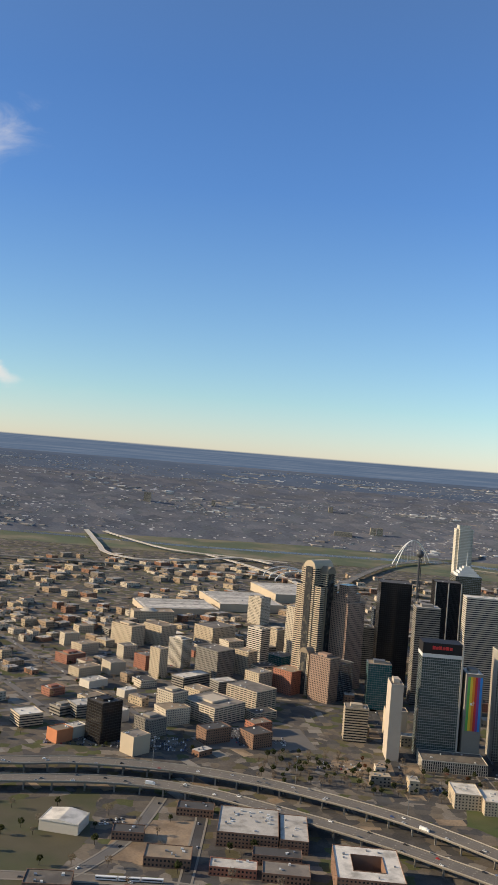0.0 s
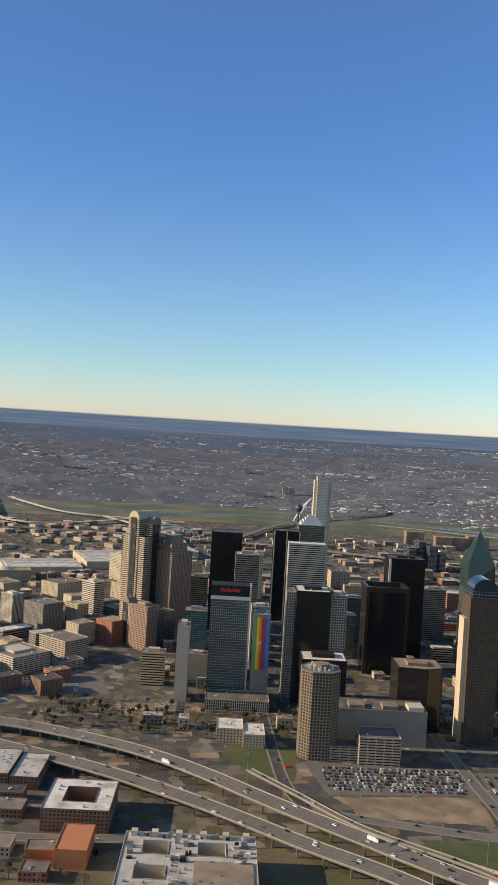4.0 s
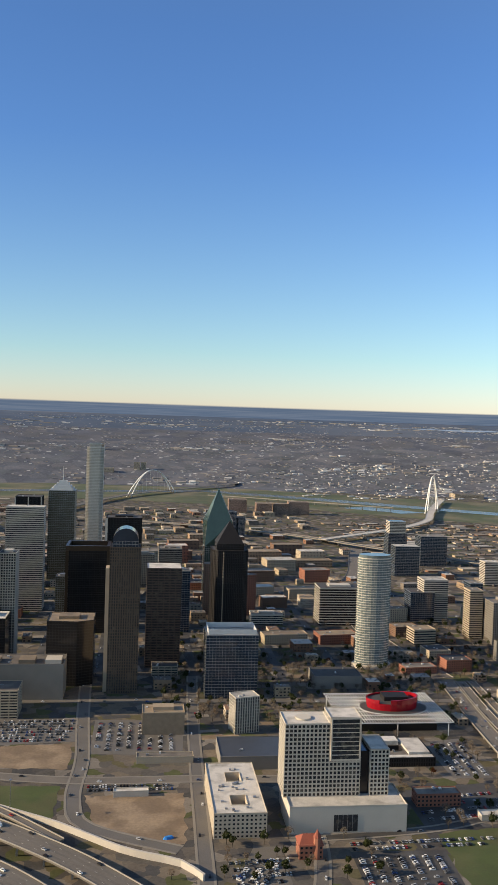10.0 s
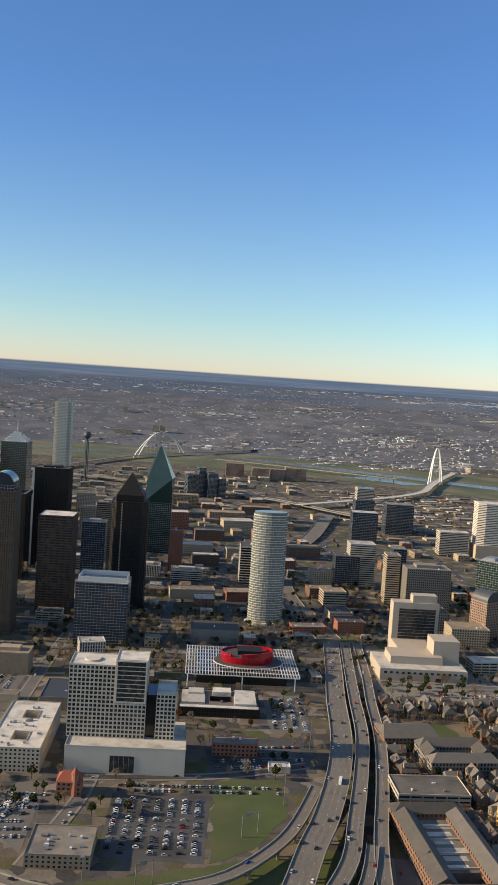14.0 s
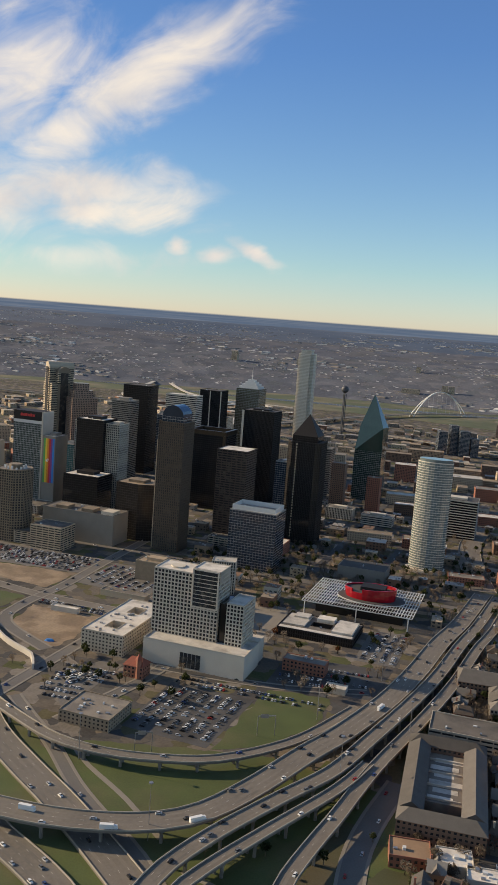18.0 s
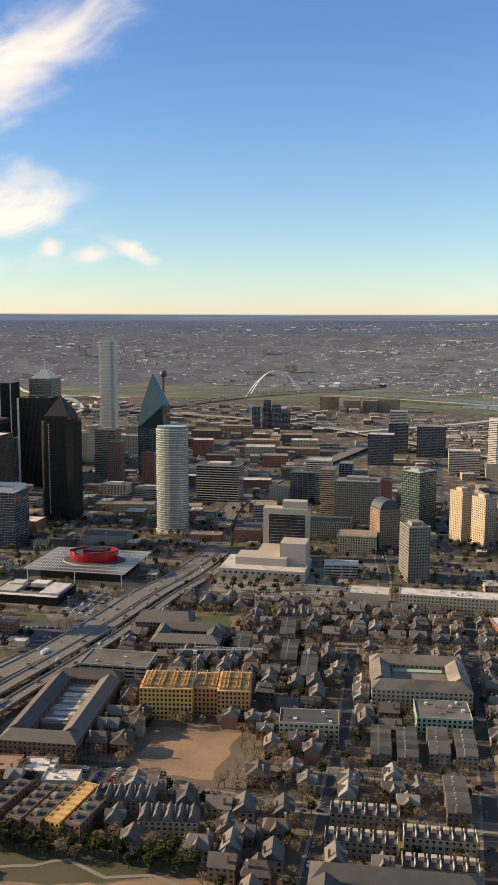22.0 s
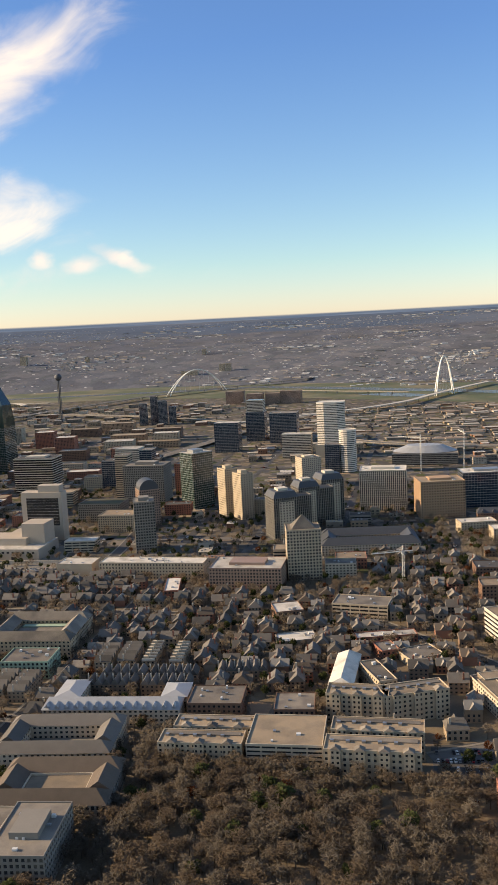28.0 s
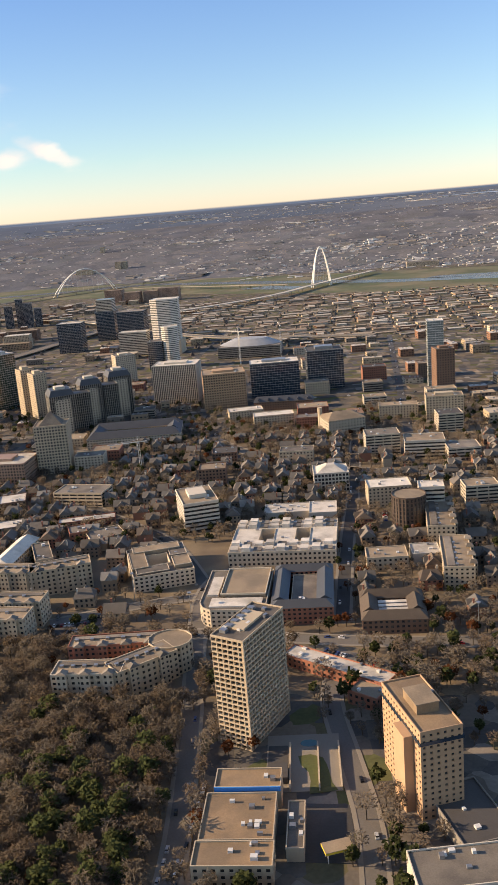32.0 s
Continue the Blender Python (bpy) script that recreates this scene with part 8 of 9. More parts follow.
rng = random.Random(23)
spots = []
for x0, x1, y0, y1, step in ((642, 862, 236, 545, 8.5), (862, 1000, 340, 505, 9), (1000, 1075, 300, 440, 11), (1005, 1170, 425, 620, 13), (1180, 1310, 300, 600, 15)):
    y = y0
    while y < y1:
        x = x0
        while x < x1:
            hx, hy = x + rng.uniform(-1.5, 1.5), y + rng.uniform(-1.5, 1.5)
            if is_free(hx, hy, 3.6, 3.6) and rng.random() < 0.72:
                spots.append((hx, hy, rng.choice((0, 90, 180, 270)) + rng.uniform(2, 8), rng.uniform(5.5, 7.5), rng.uniform(6.5, 9), rng.uniform(4.2, 6.5), rng.uniform(2.2, 3.6)))
                claim(hx, hy, 3.8)
            x += step
        y += step
crowd_of_houses(spots)

# ---- trees ----
def crown_mesh(name, mat, rx, rz, n, size, seed, thin=0.35, base=2.2):
    """A crown of many small leaf or twig clumps with gaps and an uneven outline."""
    r = random.Random(seed)
    s = Shape()
    for i in range(n):
        u = Vector((r.gauss(0, 1), r.gauss(0, 1), r.gauss(0, 1))).normalized()
        d = r.uniform(0.35, 1.0) ** 0.6 * (0.8 + 0.3 * noise.noise(u * 1.7 + Vector((seed, 0, 0))))
        c = Vector((u.x * rx * d, u.y * rx * d, base + rz + u.z * rz * d))
        a = Vector((r.gauss(0, 1), r.gauss(0, 1), r.gauss(0, 0.7))).normalized() * size * r.uniform(0.6, 1.4)
        b = a.cross(Vector((r.gauss(0, 1), r.gauss(0, 1), r.gauss(0, 1)))).normalized() * size * thin * r.uniform(0.7, 1.4)
        k = len(s.v)
        s.v += [tuple(c - a - b * 0.3), tuple(c + b), tuple(c + a + b * 0.2), tuple(c - b)]
        s.f.append((k, k + 1, k + 2, k + 3))
    return s.mesh(name, mat)


def trunk_mesh(name, h, r0, seed):
    """A tapered trunk with four limbs."""
    r = random.Random(seed)
    s = Shape().prism(oval(r0, r0, 6), 0, h, oval(r0 * 0.55, r0 * 0.55, 6))
    for i in range(4):
        an = i * 1.6 + r.uniform(0, 0.6)
        s.beam((0, 0, h * 0.85), (1.5 * math.cos(an), 1.5 * math.sin(an), h * 0.85 + 1.8), r0 * 0.7)
    return s.mesh(name, "bark")


def tree(mat, rx, rz, n, size, seed, label, thin=0.35):
    t = thing("tree", label, "tree", 0, 0, 0, 0, "street and garden trees")
    part("trunk", trunk_mesh("trunk", 2.6, 0.22, seed), "bark", t)
    part("crown", crown_mesh("crown", mat, rx, rz, n, size, seed, thin), mat, t)
    return t


TREES = [
    tree("twigs", 2.9, 2.3, 230, 0.55, 1, "bare brown winter tree with fine twigs", 0.3),
    tree("twigs_grey", 3.2, 2.5, 240, 0.6, 2, "bare grey-brown winter tree", 0.3),
    tree("evergreen", 2.6, 2.4, 260, 0.5, 3, "dark green live oak with dense leaves", 0.7),
    tree("twigs_rust", 2.5, 2.1, 200, 0.5, 4, "tree with rust-red autumn leaves", 0.6),
]
tree_first = {}
clump_of = {k + z: [] for k in ("twigs", "twigs_grey", "evergreen", "twigs_rust") for z in ("", "_park")}
ORDER = ("twigs", "twigs_grey", "evergreen", "twigs_rust")
rng = random.Random(5)
singles = 0


def plant(x, y, k, size, single):
    global singles
    if single and singles < 215:
        singles += 1
        m = pose(x, y, 0, 0, 0, rng.uniform(0, 360))
        if k not in tree_first:
            tree_first[k] = TREES[k]
            TREES[k].matrix_world = m
            TREES[k].scale = (size,) * 3
        else:
            o = copy_thing(TREES[k], m)
            o.scale = (size,) * 3
        return
    clump_of[ORDER[k] + ("_park" if 870 < x < 1120 and y < 288 else "")].append((x, y, 0.0, size * (1.18 if x > 870 and y < 300 else 0.95), rng.uniform(0, 6.28)))


def wood(x0, x1, y0, y1, step, mix, single=0.0, gap=1.5, inside=None):
    y = y0
    while y < y1:
        x = x0
        while x < x1:
            px, py = x + rng.uniform(-0.48, 0.48) * step, y + rng.uniform(-0.48, 0.48) * step
            if (inside is None or inside(px, py)) and is_free(px, py, gap, 1.0):
                plant(px, py, rng.choices((0, 1, 2, 3), mix)[0], rng.uniform(0.7, 1.25), rng.random() < single)
            x += step
        y += step


for q in ((350, 408, 411, 476), (628, 760, 180, 214), (664, 692, 281, 306), (238, 337, 512, 553), (100, 350, 390, 440), (1057, 1110, 230, 268), (1134, 1166, 160, 200)):
    claim_rect(*q)
# the wooded park below the last stretch
wood(876, 1112, 92, 281, 5.0, (7, 6, 0.3, 0.06), 0.05, 1.0, lambda x, y: noise.noise((x / 22, y / 22, 0)) > -0.42 and (x > 925 or y < 200 + (x - 884) * 1.6) and not (1086 < x < 1104 and y < 205))
wood(1060, 1116, 130, 250, 6.0, (4, 3, 1.2, 0.2), 0.2, 1.0)
wood(1078, 1115, 92, 190, 8, (1, 1, 7, 0.1), 0.1, 0.8)
wood(1136, 1150, 85, 205, 7, (3, 2, 3, 0.2), 0.5, 0.8)
wood(1126.5, 1131, 95, 232, 4.6, (6, 6, 0.6, 0.4), 0.12, 0.2)
wood(1112, 1132, 232, 262, 5, (6, 5, 2, 0.4), 0.12, 0.8)
wood(1134, 1148, 168, 262, 5, (5, 4, 3, 0.4), 0.2, 0.6)
wood(1160, 1200, 205, 250, 6.5, (4, 4, 4, 0.5), 0.2, 0.8)
wood(1176, 1210, 95, 160, 8, (3, 2, 4, 0.6), 0.5, 1.2)
wood(1150, 1240, 268, 300, 8, (3, 2, 3, 1), 0.4, 1.2)
wood(1185, 1260, 205, 265, 8, (3, 3, 3, 0.5), 0.4, 1.5)
# among the houses
wood(640, 1000, 234, 545, 6.1, (6, 6, 2.0, 0.3), 0.05, -0.9)
wood(1000, 1180, 395, 680, 6.0, (5, 5, 2.5, 0.6), 0.05, -0.5)
wood(1180, 1340, 240, 720, 7, (5, 5, 2.5, 0.6), 0.05, -0.5)
wood(1040, 1110, 285, 330, 9, (5, 3, 1, 2), 0.3, 1.0)
wood(1168, 1182, 292, 400, 6, (1, 1, 1, 4), 0.6, 0.3)
wood(1176, 1194, 150, 185, 6, (3, 2, 5, 0.5), 0.8, 0.6)
wood(560, 660, 200, 300, 30, (3, 3, 4, 0.1), 0.3, 1.5)
wood(640, 760, 233, 250, 5, (2, 1, 6, 0.1), 0.3, 1.5)
for i in range(40):
    plant(636 + i * 2.6, 242 + rng.uniform(-4, 2.5), rng.choices((0, 1, 2), (1, 1, 6))[0], rng.uniform(0.8, 1.5), i % 6 == 0)
for i in range(9):
    plant(640 + i * 1.8, 222 + rng.uniform(-5, 4), 2, rng.uniform(0.8, 1.3), i % 4 == 0)
wood(470, 612, 425, 562, 9, (3, 3, 3, 0.1), 0.0, 1.2, lambda x, y: noise.noise((x / 16, y / 16, 3)) > 0.05)
# downtown verges
wood(110, 420, 240, 440, 34, (4, 3, 3, 0), 0.05, 2)
wood(-220, 110, 420, 450, 12, (4, 3, 3, 0), 0.1, 2)
wood(400, 640, 590, 760, 8, (3, 3, 3, 0.1), 0.0, 0.5)
wood(20, 100, 650, 720, 9, (3, 3, 4, 0.1), 0.2, 1.5)
wood(100, 230, 640, 712, 10, (3, 2, 3, 0.3), 0.3, 1.5)
wood(420, 500, 380, 420, 12, (2, 1, 4, 0), 0.4, 1.5)
wood(-180, 60, 470, 560, 22, (3, 2, 3, 0), 0.3, 2)
wood(640, 900, 560, 900, 9.5, (3, 2, 5, 0.3), 0.05, 1.5)
wood(900, 1060, 560, 900, 9, (4, 3, 4, 0.4), 0.05, 1.5)
wood(420, 720, 720, 1000, 16, (4, 4, 3, 0), 0.0, 2)
wood(-420, 0, 700, 1250, 30, (4, 4, 2, 0), 0.0, 2)


def joined_trees(name, mat, seed, rx, rz, n, size, thin, spots, label):
    """Many trees as one stretch of wood: crowns and trunks in one mesh each."""
    if not spots:
        return
    src = crown_mesh("one", mat, rx, rz, n, size, seed, thin)
    co = np.empty(len(src.vertices) * 3)
    src.vertices.foreach_get("co", co)
    co = co.reshape(-1, 3)
    fc = np.array([p.vertices[:] for p in src.polygons])
    bpy.data.meshes.remove(src)
    post = Shape().prism([(0.2, 0.0), (-0.1, 0.17), (-0.1, -0.17)], 0, 3.2)
    pv, vs, fs = np.array(post.v), [], []
    for i, (x, y, z, s, a) in enumerate(spots):
        ca, sa = math.cos(a) * s, math.sin(a) * s
        rot = np.array([[ca, -sa, 0], [sa, ca, 0], [0, 0, s]])
        vs.append(co @ rot.T + (x, y, z))
        fs.append(fc + i * len(co))
    v, f = np.concatenate(vs), np.concatenate(fs)
    me = bpy.data.meshes.new(name)
    me.from_pydata(v.tolist(), [], f.tolist())
    me.materials.append(MATS[mat])
    tagged(new(name, me), label, "trees", "", "stuff")
    me = bpy.data.meshes.new(name + "_trunks")
    tv, tf = [], []
    for x, y, z, s, a in spots:
        k = len(tv)
        tv += [(x + p[0], y + p[1], z + p[2] * s) for p in post.v]
        tf += [tuple(k + i for i in q) for q in post.f]
    me.from_pydata(tv, [], tf)
    me.materials.append(MATS["bark"])
    tagged(new("tree_trunks", me), "thin brown trunks of many trees", "trees", "", "stuff")


joined_trees("bare_wood", "twigs", 21, 3.0, 2.3, 130, 0.60, 0.24, clump_of["twigs"], "dense brown bare winter wood")
joined_trees("bare_wood", "twigs_grey", 22, 3.2, 2.5, 130, 0.62, 0.24, clump_of["twigs_grey"], "grey-brown bare winter wood")
joined_trees("evergreen_wood", "evergreen", 23, 2.6, 2.3, 115, 0.54, 0.8, clump_of["evergreen"], "dark green live oaks among bare trees")
joined_trees("park_wood", "twigs", 31, 3.0, 2.4, 270, 0.60, 0.19, clump_of["twigs_park"], "dense brown bare wood of a park")
joined_trees("park_wood", "twigs_grey", 32, 3.2, 2.6, 270, 0.62, 0.19, clump_of["twigs_grey_park"], "grey-brown bare wood of a park")
joined_trees("park_oaks", "evergreen", 33, 3.1, 2.6, 240, 0.46, 0.8, clump_of["evergreen_park"], "dark green live oaks in a park")
joined_trees("rusty_trees", "twigs_rust", 24, 2.5, 2.0, 120, 0.55, 0.6, clump_of["twigs_rust"] + clump_of["twigs_rust_park"], "rust-red autumn trees")

# ---- cars ----
def car(colour, w, l, h, label, box=False):
    c = thing("car" if not box else "truck", label, "car" if not box else "truck", 0, 0, 0, 0, "cars on roads and lots")
    body = Shape().prism([(-l / 2, -w / 2), (l / 2, -w / 2), (l / 2, w / 2), (-l / 2, w / 2)], 0.04, h * 0.58, inset([(-l / 2, -w / 2), (l / 2, -w / 2), (l / 2, w / 2), (-l / 2, w / 2)], 0.07))
    part("body", body, "car_" + colour, c)
    if box:
        part("cargo_box", Shape().box(-l / 2, l * 0.28, -w / 2 - 0.05, w / 2 + 0.05, h * 0.58, h * 1.5), "car_" + colour, c)
        part("cab", Shape().box(l * 0.3, l * 0.47, -w / 2, w / 2, h * 0.56, h * 1.15), "car_" + colour, c)
    else:
        lo = [(-l * 0.36, -w * 0.45), (l * 0.2, -w * 0.45), (l * 0.2, w * 0.45), (-l * 0.36, w * 0.45)]
        part("glazing", Shape().prism(lo, h * 0.57, h * 0.94, [(p[0] * 0.78, p[1] * 0.84) for p in lo]), "glass_black", c)
        part("roof", Shape().prism([(p[0] * 0.77, p[1] * 0.83) for p in lo], h * 0.941, h), "car_" + colour, c)
    return c


CARS = [car("white", 1.15, 2.8, 0.95, "white car with dark windows"), car("black", 1.15, 2.8, 0.95, "black car with dark windows"), car("silver", 1.15, 2.8, 0.9, "silver car with dark windows"), car("grey", 1.2, 3.0, 1.05, "dark grey car"), car("red", 1.15, 2.8, 0.9, "red car with dark windows"), car("white", 1.2, 3.0, 1.15, "white van-like car"), car("blue", 1.15, 2.8, 0.9, "dark blue car"), car("white", 1.4, 7.0, 1.4, "white box truck on the freeway", True)]
for c, lab in ((CARS[3], "dark grey car with dark windows"), (CARS[5], "tall white car with dark windows"), (CARS[6], "dark blue car with dark windows")):
    tagged(c, lab)
CAR_MIX = (4, 6, 5, 5.5, 0.9, 1.6, 1.2)
car_first, car_n, stuffed = {}, 0, []


def put_car(x, y, z, a, k, single=True):
    global car_n
    if single and car_n < 290:
        car_n += 1
        m = pose(x, y, z, 0, 0, a)
        if k not in car_first:
            car_first[k] = 1
            CARS[k].matrix_world = m
        else:
            copy_thing(CARS[k], m)
    else:
        stuffed.append((x, y, z, a, k))


rng = random.Random(77)
for pts, left, right, z, lanes in ROUTES:
    if pts[0].y > 1400:
        continue
    run, nxt = 0.0, rng.uniform(3, 15)
    for i in range(1, len(pts) - 1):
        run += (pts[i] - pts[i - 1]).length
        if run < nxt:
            continue
        run, nxt = 0.0, rng.uniform(5, 26 if lanes > 2 else 44)
        for lane in rng.sample(range(lanes), 2 if lanes > 3 and rng.random() < 0.5 else 1):
            q = left[i].lerp(right[i], (lane + 0.5) / lanes) + (pts[i + 1] - pts[i]) * rng.uniform(-0.4, 0.4)
            d = pts[i + 1] - pts[i - 1]
            a = math.degrees(math.atan2(d.y, d.x)) + (180 if lanes == 2 and lane == 0 else 0)
            k = 7 if lanes > 3 and rng.random() < 0.07 else rng.choices(range(7), CAR_MIX)[0]
            put_car(q.x, q.y, q.z + 0.03, a, k, -160 < q.x < 700 and rng.random() < 0.66 or q.x > 1000)


def park(x0, y0, ux, uy, rows, gap, length, a, fill, z=0.08, single=0.2):
    """Rows of parked cars: rows along u, each of that length."""
    n = math.hypot(ux, uy)
    ux, uy = ux / n, uy / n
    for r in range(rows):
        bx, by = x0 - uy * r * gap, y0 + ux * r * gap
        s = 0.0
        while s < length:
            if rng.random() < fill:
                px, py = bx + ux * s + rng.uniform(-0.2, 0.2), by + uy * s
                if is_free(px, py, 0.8, 0.3):
                    put_car(px, py, z, a + (180 if rng.random() < 0.5 else 0) + rng.uniform(-2, 2), rng.choices(range(7), CAR_MIX)[0], rng.random() < single)
            s += 1.75


park(238.2, 555.8, 1, 0.03, 8, 5.2, 98, 90, 0.62)
park(352.3, 539.8, 0.02, 1, 8, -7.0, 50, 0, 0.62)
park(490.3, 343.8, 0.03, 1, 7, -6.6, 52, 2, 0.66, 0.08, 0.5)
park(-30, 722, 1, 0.25, 8, 6.0, 72, 104, 0.75)
park(427.5, 375.9, 0.5, 1, 3, -6, 26, -27, 0.6)
park(540.6, 432.8, 1, 0.12, 4, 8.5, 52, 97, 0.6)
park(1157.6, 260.9, 0.86, -0.5, 3, 4.6, 26, 58, 0.7, 0.08, 0.8)
park(1038.9, 288.1, 1, 0.1, 3, 7, 20, 95, 0.6, 0.08, 0.8)
park(150, 664, 1, 0, 2, 5.4, 44, 90, 0.7)
park(178, 648, 1, 0, 2, 6, 26, 90, 0.6)
park(640.5, 320.1, 0.06, 1, 3, -6, 44, 4, 0.7, 0.08, 0.5)
for x0, y0, k in ((672.3, 288.6, 9), (680.1, 287.5, 10), (687, 286.5, 11)):
    for i in range(k):
        if rng.random() < 0.75:
            put_car(x0, y0 + i * 1.85, 0.1, rng.choice((0, 180)) + rng.uniform(-3, 3), rng.choices(range(7), CAR_MIX)[0], rng.random() < 0.5)
park(1119.6, 93.6, 0.02, 1, 1, 4, 90, 90, 0.6, 0.12, 0.8)
park(1124.7, 93.4, 0.02, 1, 1, 4, 90, 90, 0.5, 0.12, 0.8)
park(1183.9, 417.4, 0, 1, 3, -7, 30, 0, 0.7)
park(1121.3, 527.5, 1, 0, 2, -6, 40, 90, 0.6)
park(-160, 690, 1, 0.1, 5, 7, 120, 96, 0.5)
park(-89.6, 544.4, 0.9, 0.4, 2, 5, 22, 115, 0.5)
park(700, 560.1, 1, 0, 2, 6, 60, 90, 0.4)
park(350.9, 479.4, 1, 0, 2, 5, 50, 90, 0.75)
park(60, 690, 1, 0.1, 3, 6, 40, 96, 0.4)
park(429.7, 351.9, 1, 0.1, 4, 7, 24, 95, 0.6)
park(425.5, 379.9, 1, 0.05, 3, 6.5, 30, 93, 0.7)
park(597.2, 490.6, 0.02, 1, 4, 6.2, 52, 2, 0.7)
park(485, 402.5, 1, 0.03, 2, 5.5, 90, 93, 0.6)
groups = {}
for x, y, z, a, k in stuffed:
    groups.setdefault(k, []).append((x, y, z, radians(a)))
for k, spots in groups.items():
    for piece in CARS[k].children:
        co = np.array([v.co[:] for v in piece.data.vertices])
        fc = [tuple(p.vertices) for p in piece.data.polygons]
        v, f = [], []
        for x, y, z, a in spots:
            n0, ca, sa = len(v), math.cos(a), math.sin(a)
            v += [(x + ca * c[0] - sa * c[1], y + sa * c[0] + ca * c[1], z + c[2]) for c in co]
            f += [tuple(n0 + i for i in q) for q in fc]
        me = bpy.data.meshes.new("parked_cars")
        me.from_pydata(v, [], f)
        me.materials.append(piece.data.materials[0])
        tagged(new("parked_cars", me), "many small parked cars in rows", "cars", "", "stuff")

# ---- masts, train, signs ----
def mast(x, y, h):
    m = thing("light_mast", "tall thin steel freeway light mast", "street lamp", x, y, 0, 0, "freeway light masts")
    part("pole", Shape().prism(oval(0.22, 0.22, 8), 0, h, oval(0.1, 0.1, 8)), "grey_metal", m)
    part("lamp_ring", Shape().prism(oval(0.9, 0.9, 10), h, h + 0.4), "grey_metal", m)


for x, y, h in ((-66, 655, 24), (44, 640, 24), (122, 600, 24), (182.3, 547.6, 24), (247.1, 488.9, 24), (151.4, 478.3, 22), (291.2, 468.9, 24), (311.4, 448.9, 20), (485.6, 300.9, 22), (541.3, 257.8, 24), (574.6, 393.2, 22), (600.7, 331.8, 24), (623.4, 389.5, 22), (596.3, 462.8, 22), (1101.6, 296.9, 14), (1069.6, 319.9, 14), (1224, 281.1, 14)):
    mast(x, y, h)
t = thing("light_rail_train", "white light-rail train of three cars", "train", -72.6, 474.3, 0.15, 5)
for i in range(3):
    b = part("carriage", Shape().box(i * 13, i * 13 + 12.4, -0.9, 0.9, 0.4, 2.3), "car_white", t)
    part("window_band", Shape().box(i * 13 + 0.6, i * 13 + 11.8, -0.94, 0.94, 1.2, 1.8), "glass_black", b)
    part("bogie", Shape().box(i * 13 + 1, i * 13 + 11, -0.7, 0.7, 0, 0.4), "tyre", b)
t = thing("retaining_wall", "long curved pale concrete retaining wall", "wall", 0, 0, 0, 0, "", "structure")
pts, left, right = strip([(290.3, 465.9), (313.4, 450.9), (336.5, 436), (352.5, 423.1), (371.6, 407.3), (385.6, 399.4), (401.5, 391.6), (411.6, 377.7)], 1.2, 0)
part("wall_band", ribbon(left, right, 0, 3.4), "pale_concrete", t)
for x, y, w in ((555.8, 363.3, 9), (263.4, 460.6, 12), (509.3, 319.2, 8)):
    g = thing("sign_gantry", "freeway sign on a steel gantry, seen from behind", "road sign", x, y, 7, 30)
    part("beam", Shape().box(-w / 2, w / 2, -0.15, 0.15, 3.2, 3.6), "grey_metal", g)
    for sx in (-w / 2, w / 2):
        part("post", Shape().box(sx - 0.15, sx + 0.15, -0.15, 0.15, -7, 3.6), "grey_metal", g)
    part("sign_panel", Shape().box(-w * 0.35, w * 0.1, -0.3, -0.18, 2.4, 4.4), "grey_metal", g)
for x, y, z in ((396, 420, 0), (212, 590, 0)):
    g = thing("tarp_pile", "blue tarpaulin over building material", "pile", x, y, z, 20)
    part("tarp", Shape().prism(oval(3.2, 1.6, 9), 0, 1.2, oval(2.2, 0.9, 9)), "banner_blue" if x > 300 else "banner_red", g)

# ---- bridges over the river ----
def arch(name, label, a, b, h, lean, t):
    """A steel arch from a to b, with hangers."""
    g = thing(name, label, "bridge", 0, 0, 0, 0)
    a, b = Vector(a), Vector(b)
    side = Vector((-(b - a).y, (b - a).x, 0)).normalized() * lean
    for s in (-1, 1):
        rib, last = Shape(), None
        for i in range(25):
            f = i / 24
            p = a.lerp(b, f) + Vector((0, 0, h * math.sin(math.pi * f) ** 0.85)) + side * s * (1 - math.sin(math.pi * f))
            if last is not None:
                rib.beam(last, p, t)
            last = p
        part("arch_rib", rib, "paint_white", g)
    for i in range(3, 22, 2):
        f = i / 24
        p = a.lerp(b, f)
        part("hanger", Shape().beam(p + Vector((0, 0, 6)), p + Vector((0, 0, h * math.sin(math.pi * f) ** 0.85)), 0.35), "white_metal", g)
    return g


arch("arch_bridge", "wide white steel arch bridge over the river", (345, 2290, 0), (468, 2470, 0), 69, 7, 1.9)
arch("arch_bridge", "tall white steel arch of a cable bridge", (1074, 2020, 0), (1116, 2062, 0), 92, 3, 2.1)
freeway([(140, 1690), (245, 2040), (345, 2290), (468, 2470), (640, 2700), (760, 2900)], 18, 8, "long pale river bridge deck", True, 2, 60)
freeway([(700, 1480), (895, 1660), (1000, 1800), (1060, 1950), (1130, 2120), (1220, 2320)], 18, 9, "long pale river bridge deck under a tall arch", True, 2, 60, mat="pale_concrete")
freeway([(-760, 2900, 6), (-600, 2720), (-430, 2200), (-370, 2010), (-280, 1930), (-170, 1990), (-60, 2130), (20, 2060)], 14, 8, "pale freeway interchange ribbon", True, 1, 70, mat="pale_concrete")
freeway([(-560, 2700, 6), (-400, 2420), (-250, 2210), (-90, 2150), (60, 2120)], 12, 7, "pale freeway ribbon across the floodplain", True, 1, 70, mat="pale_concrete")
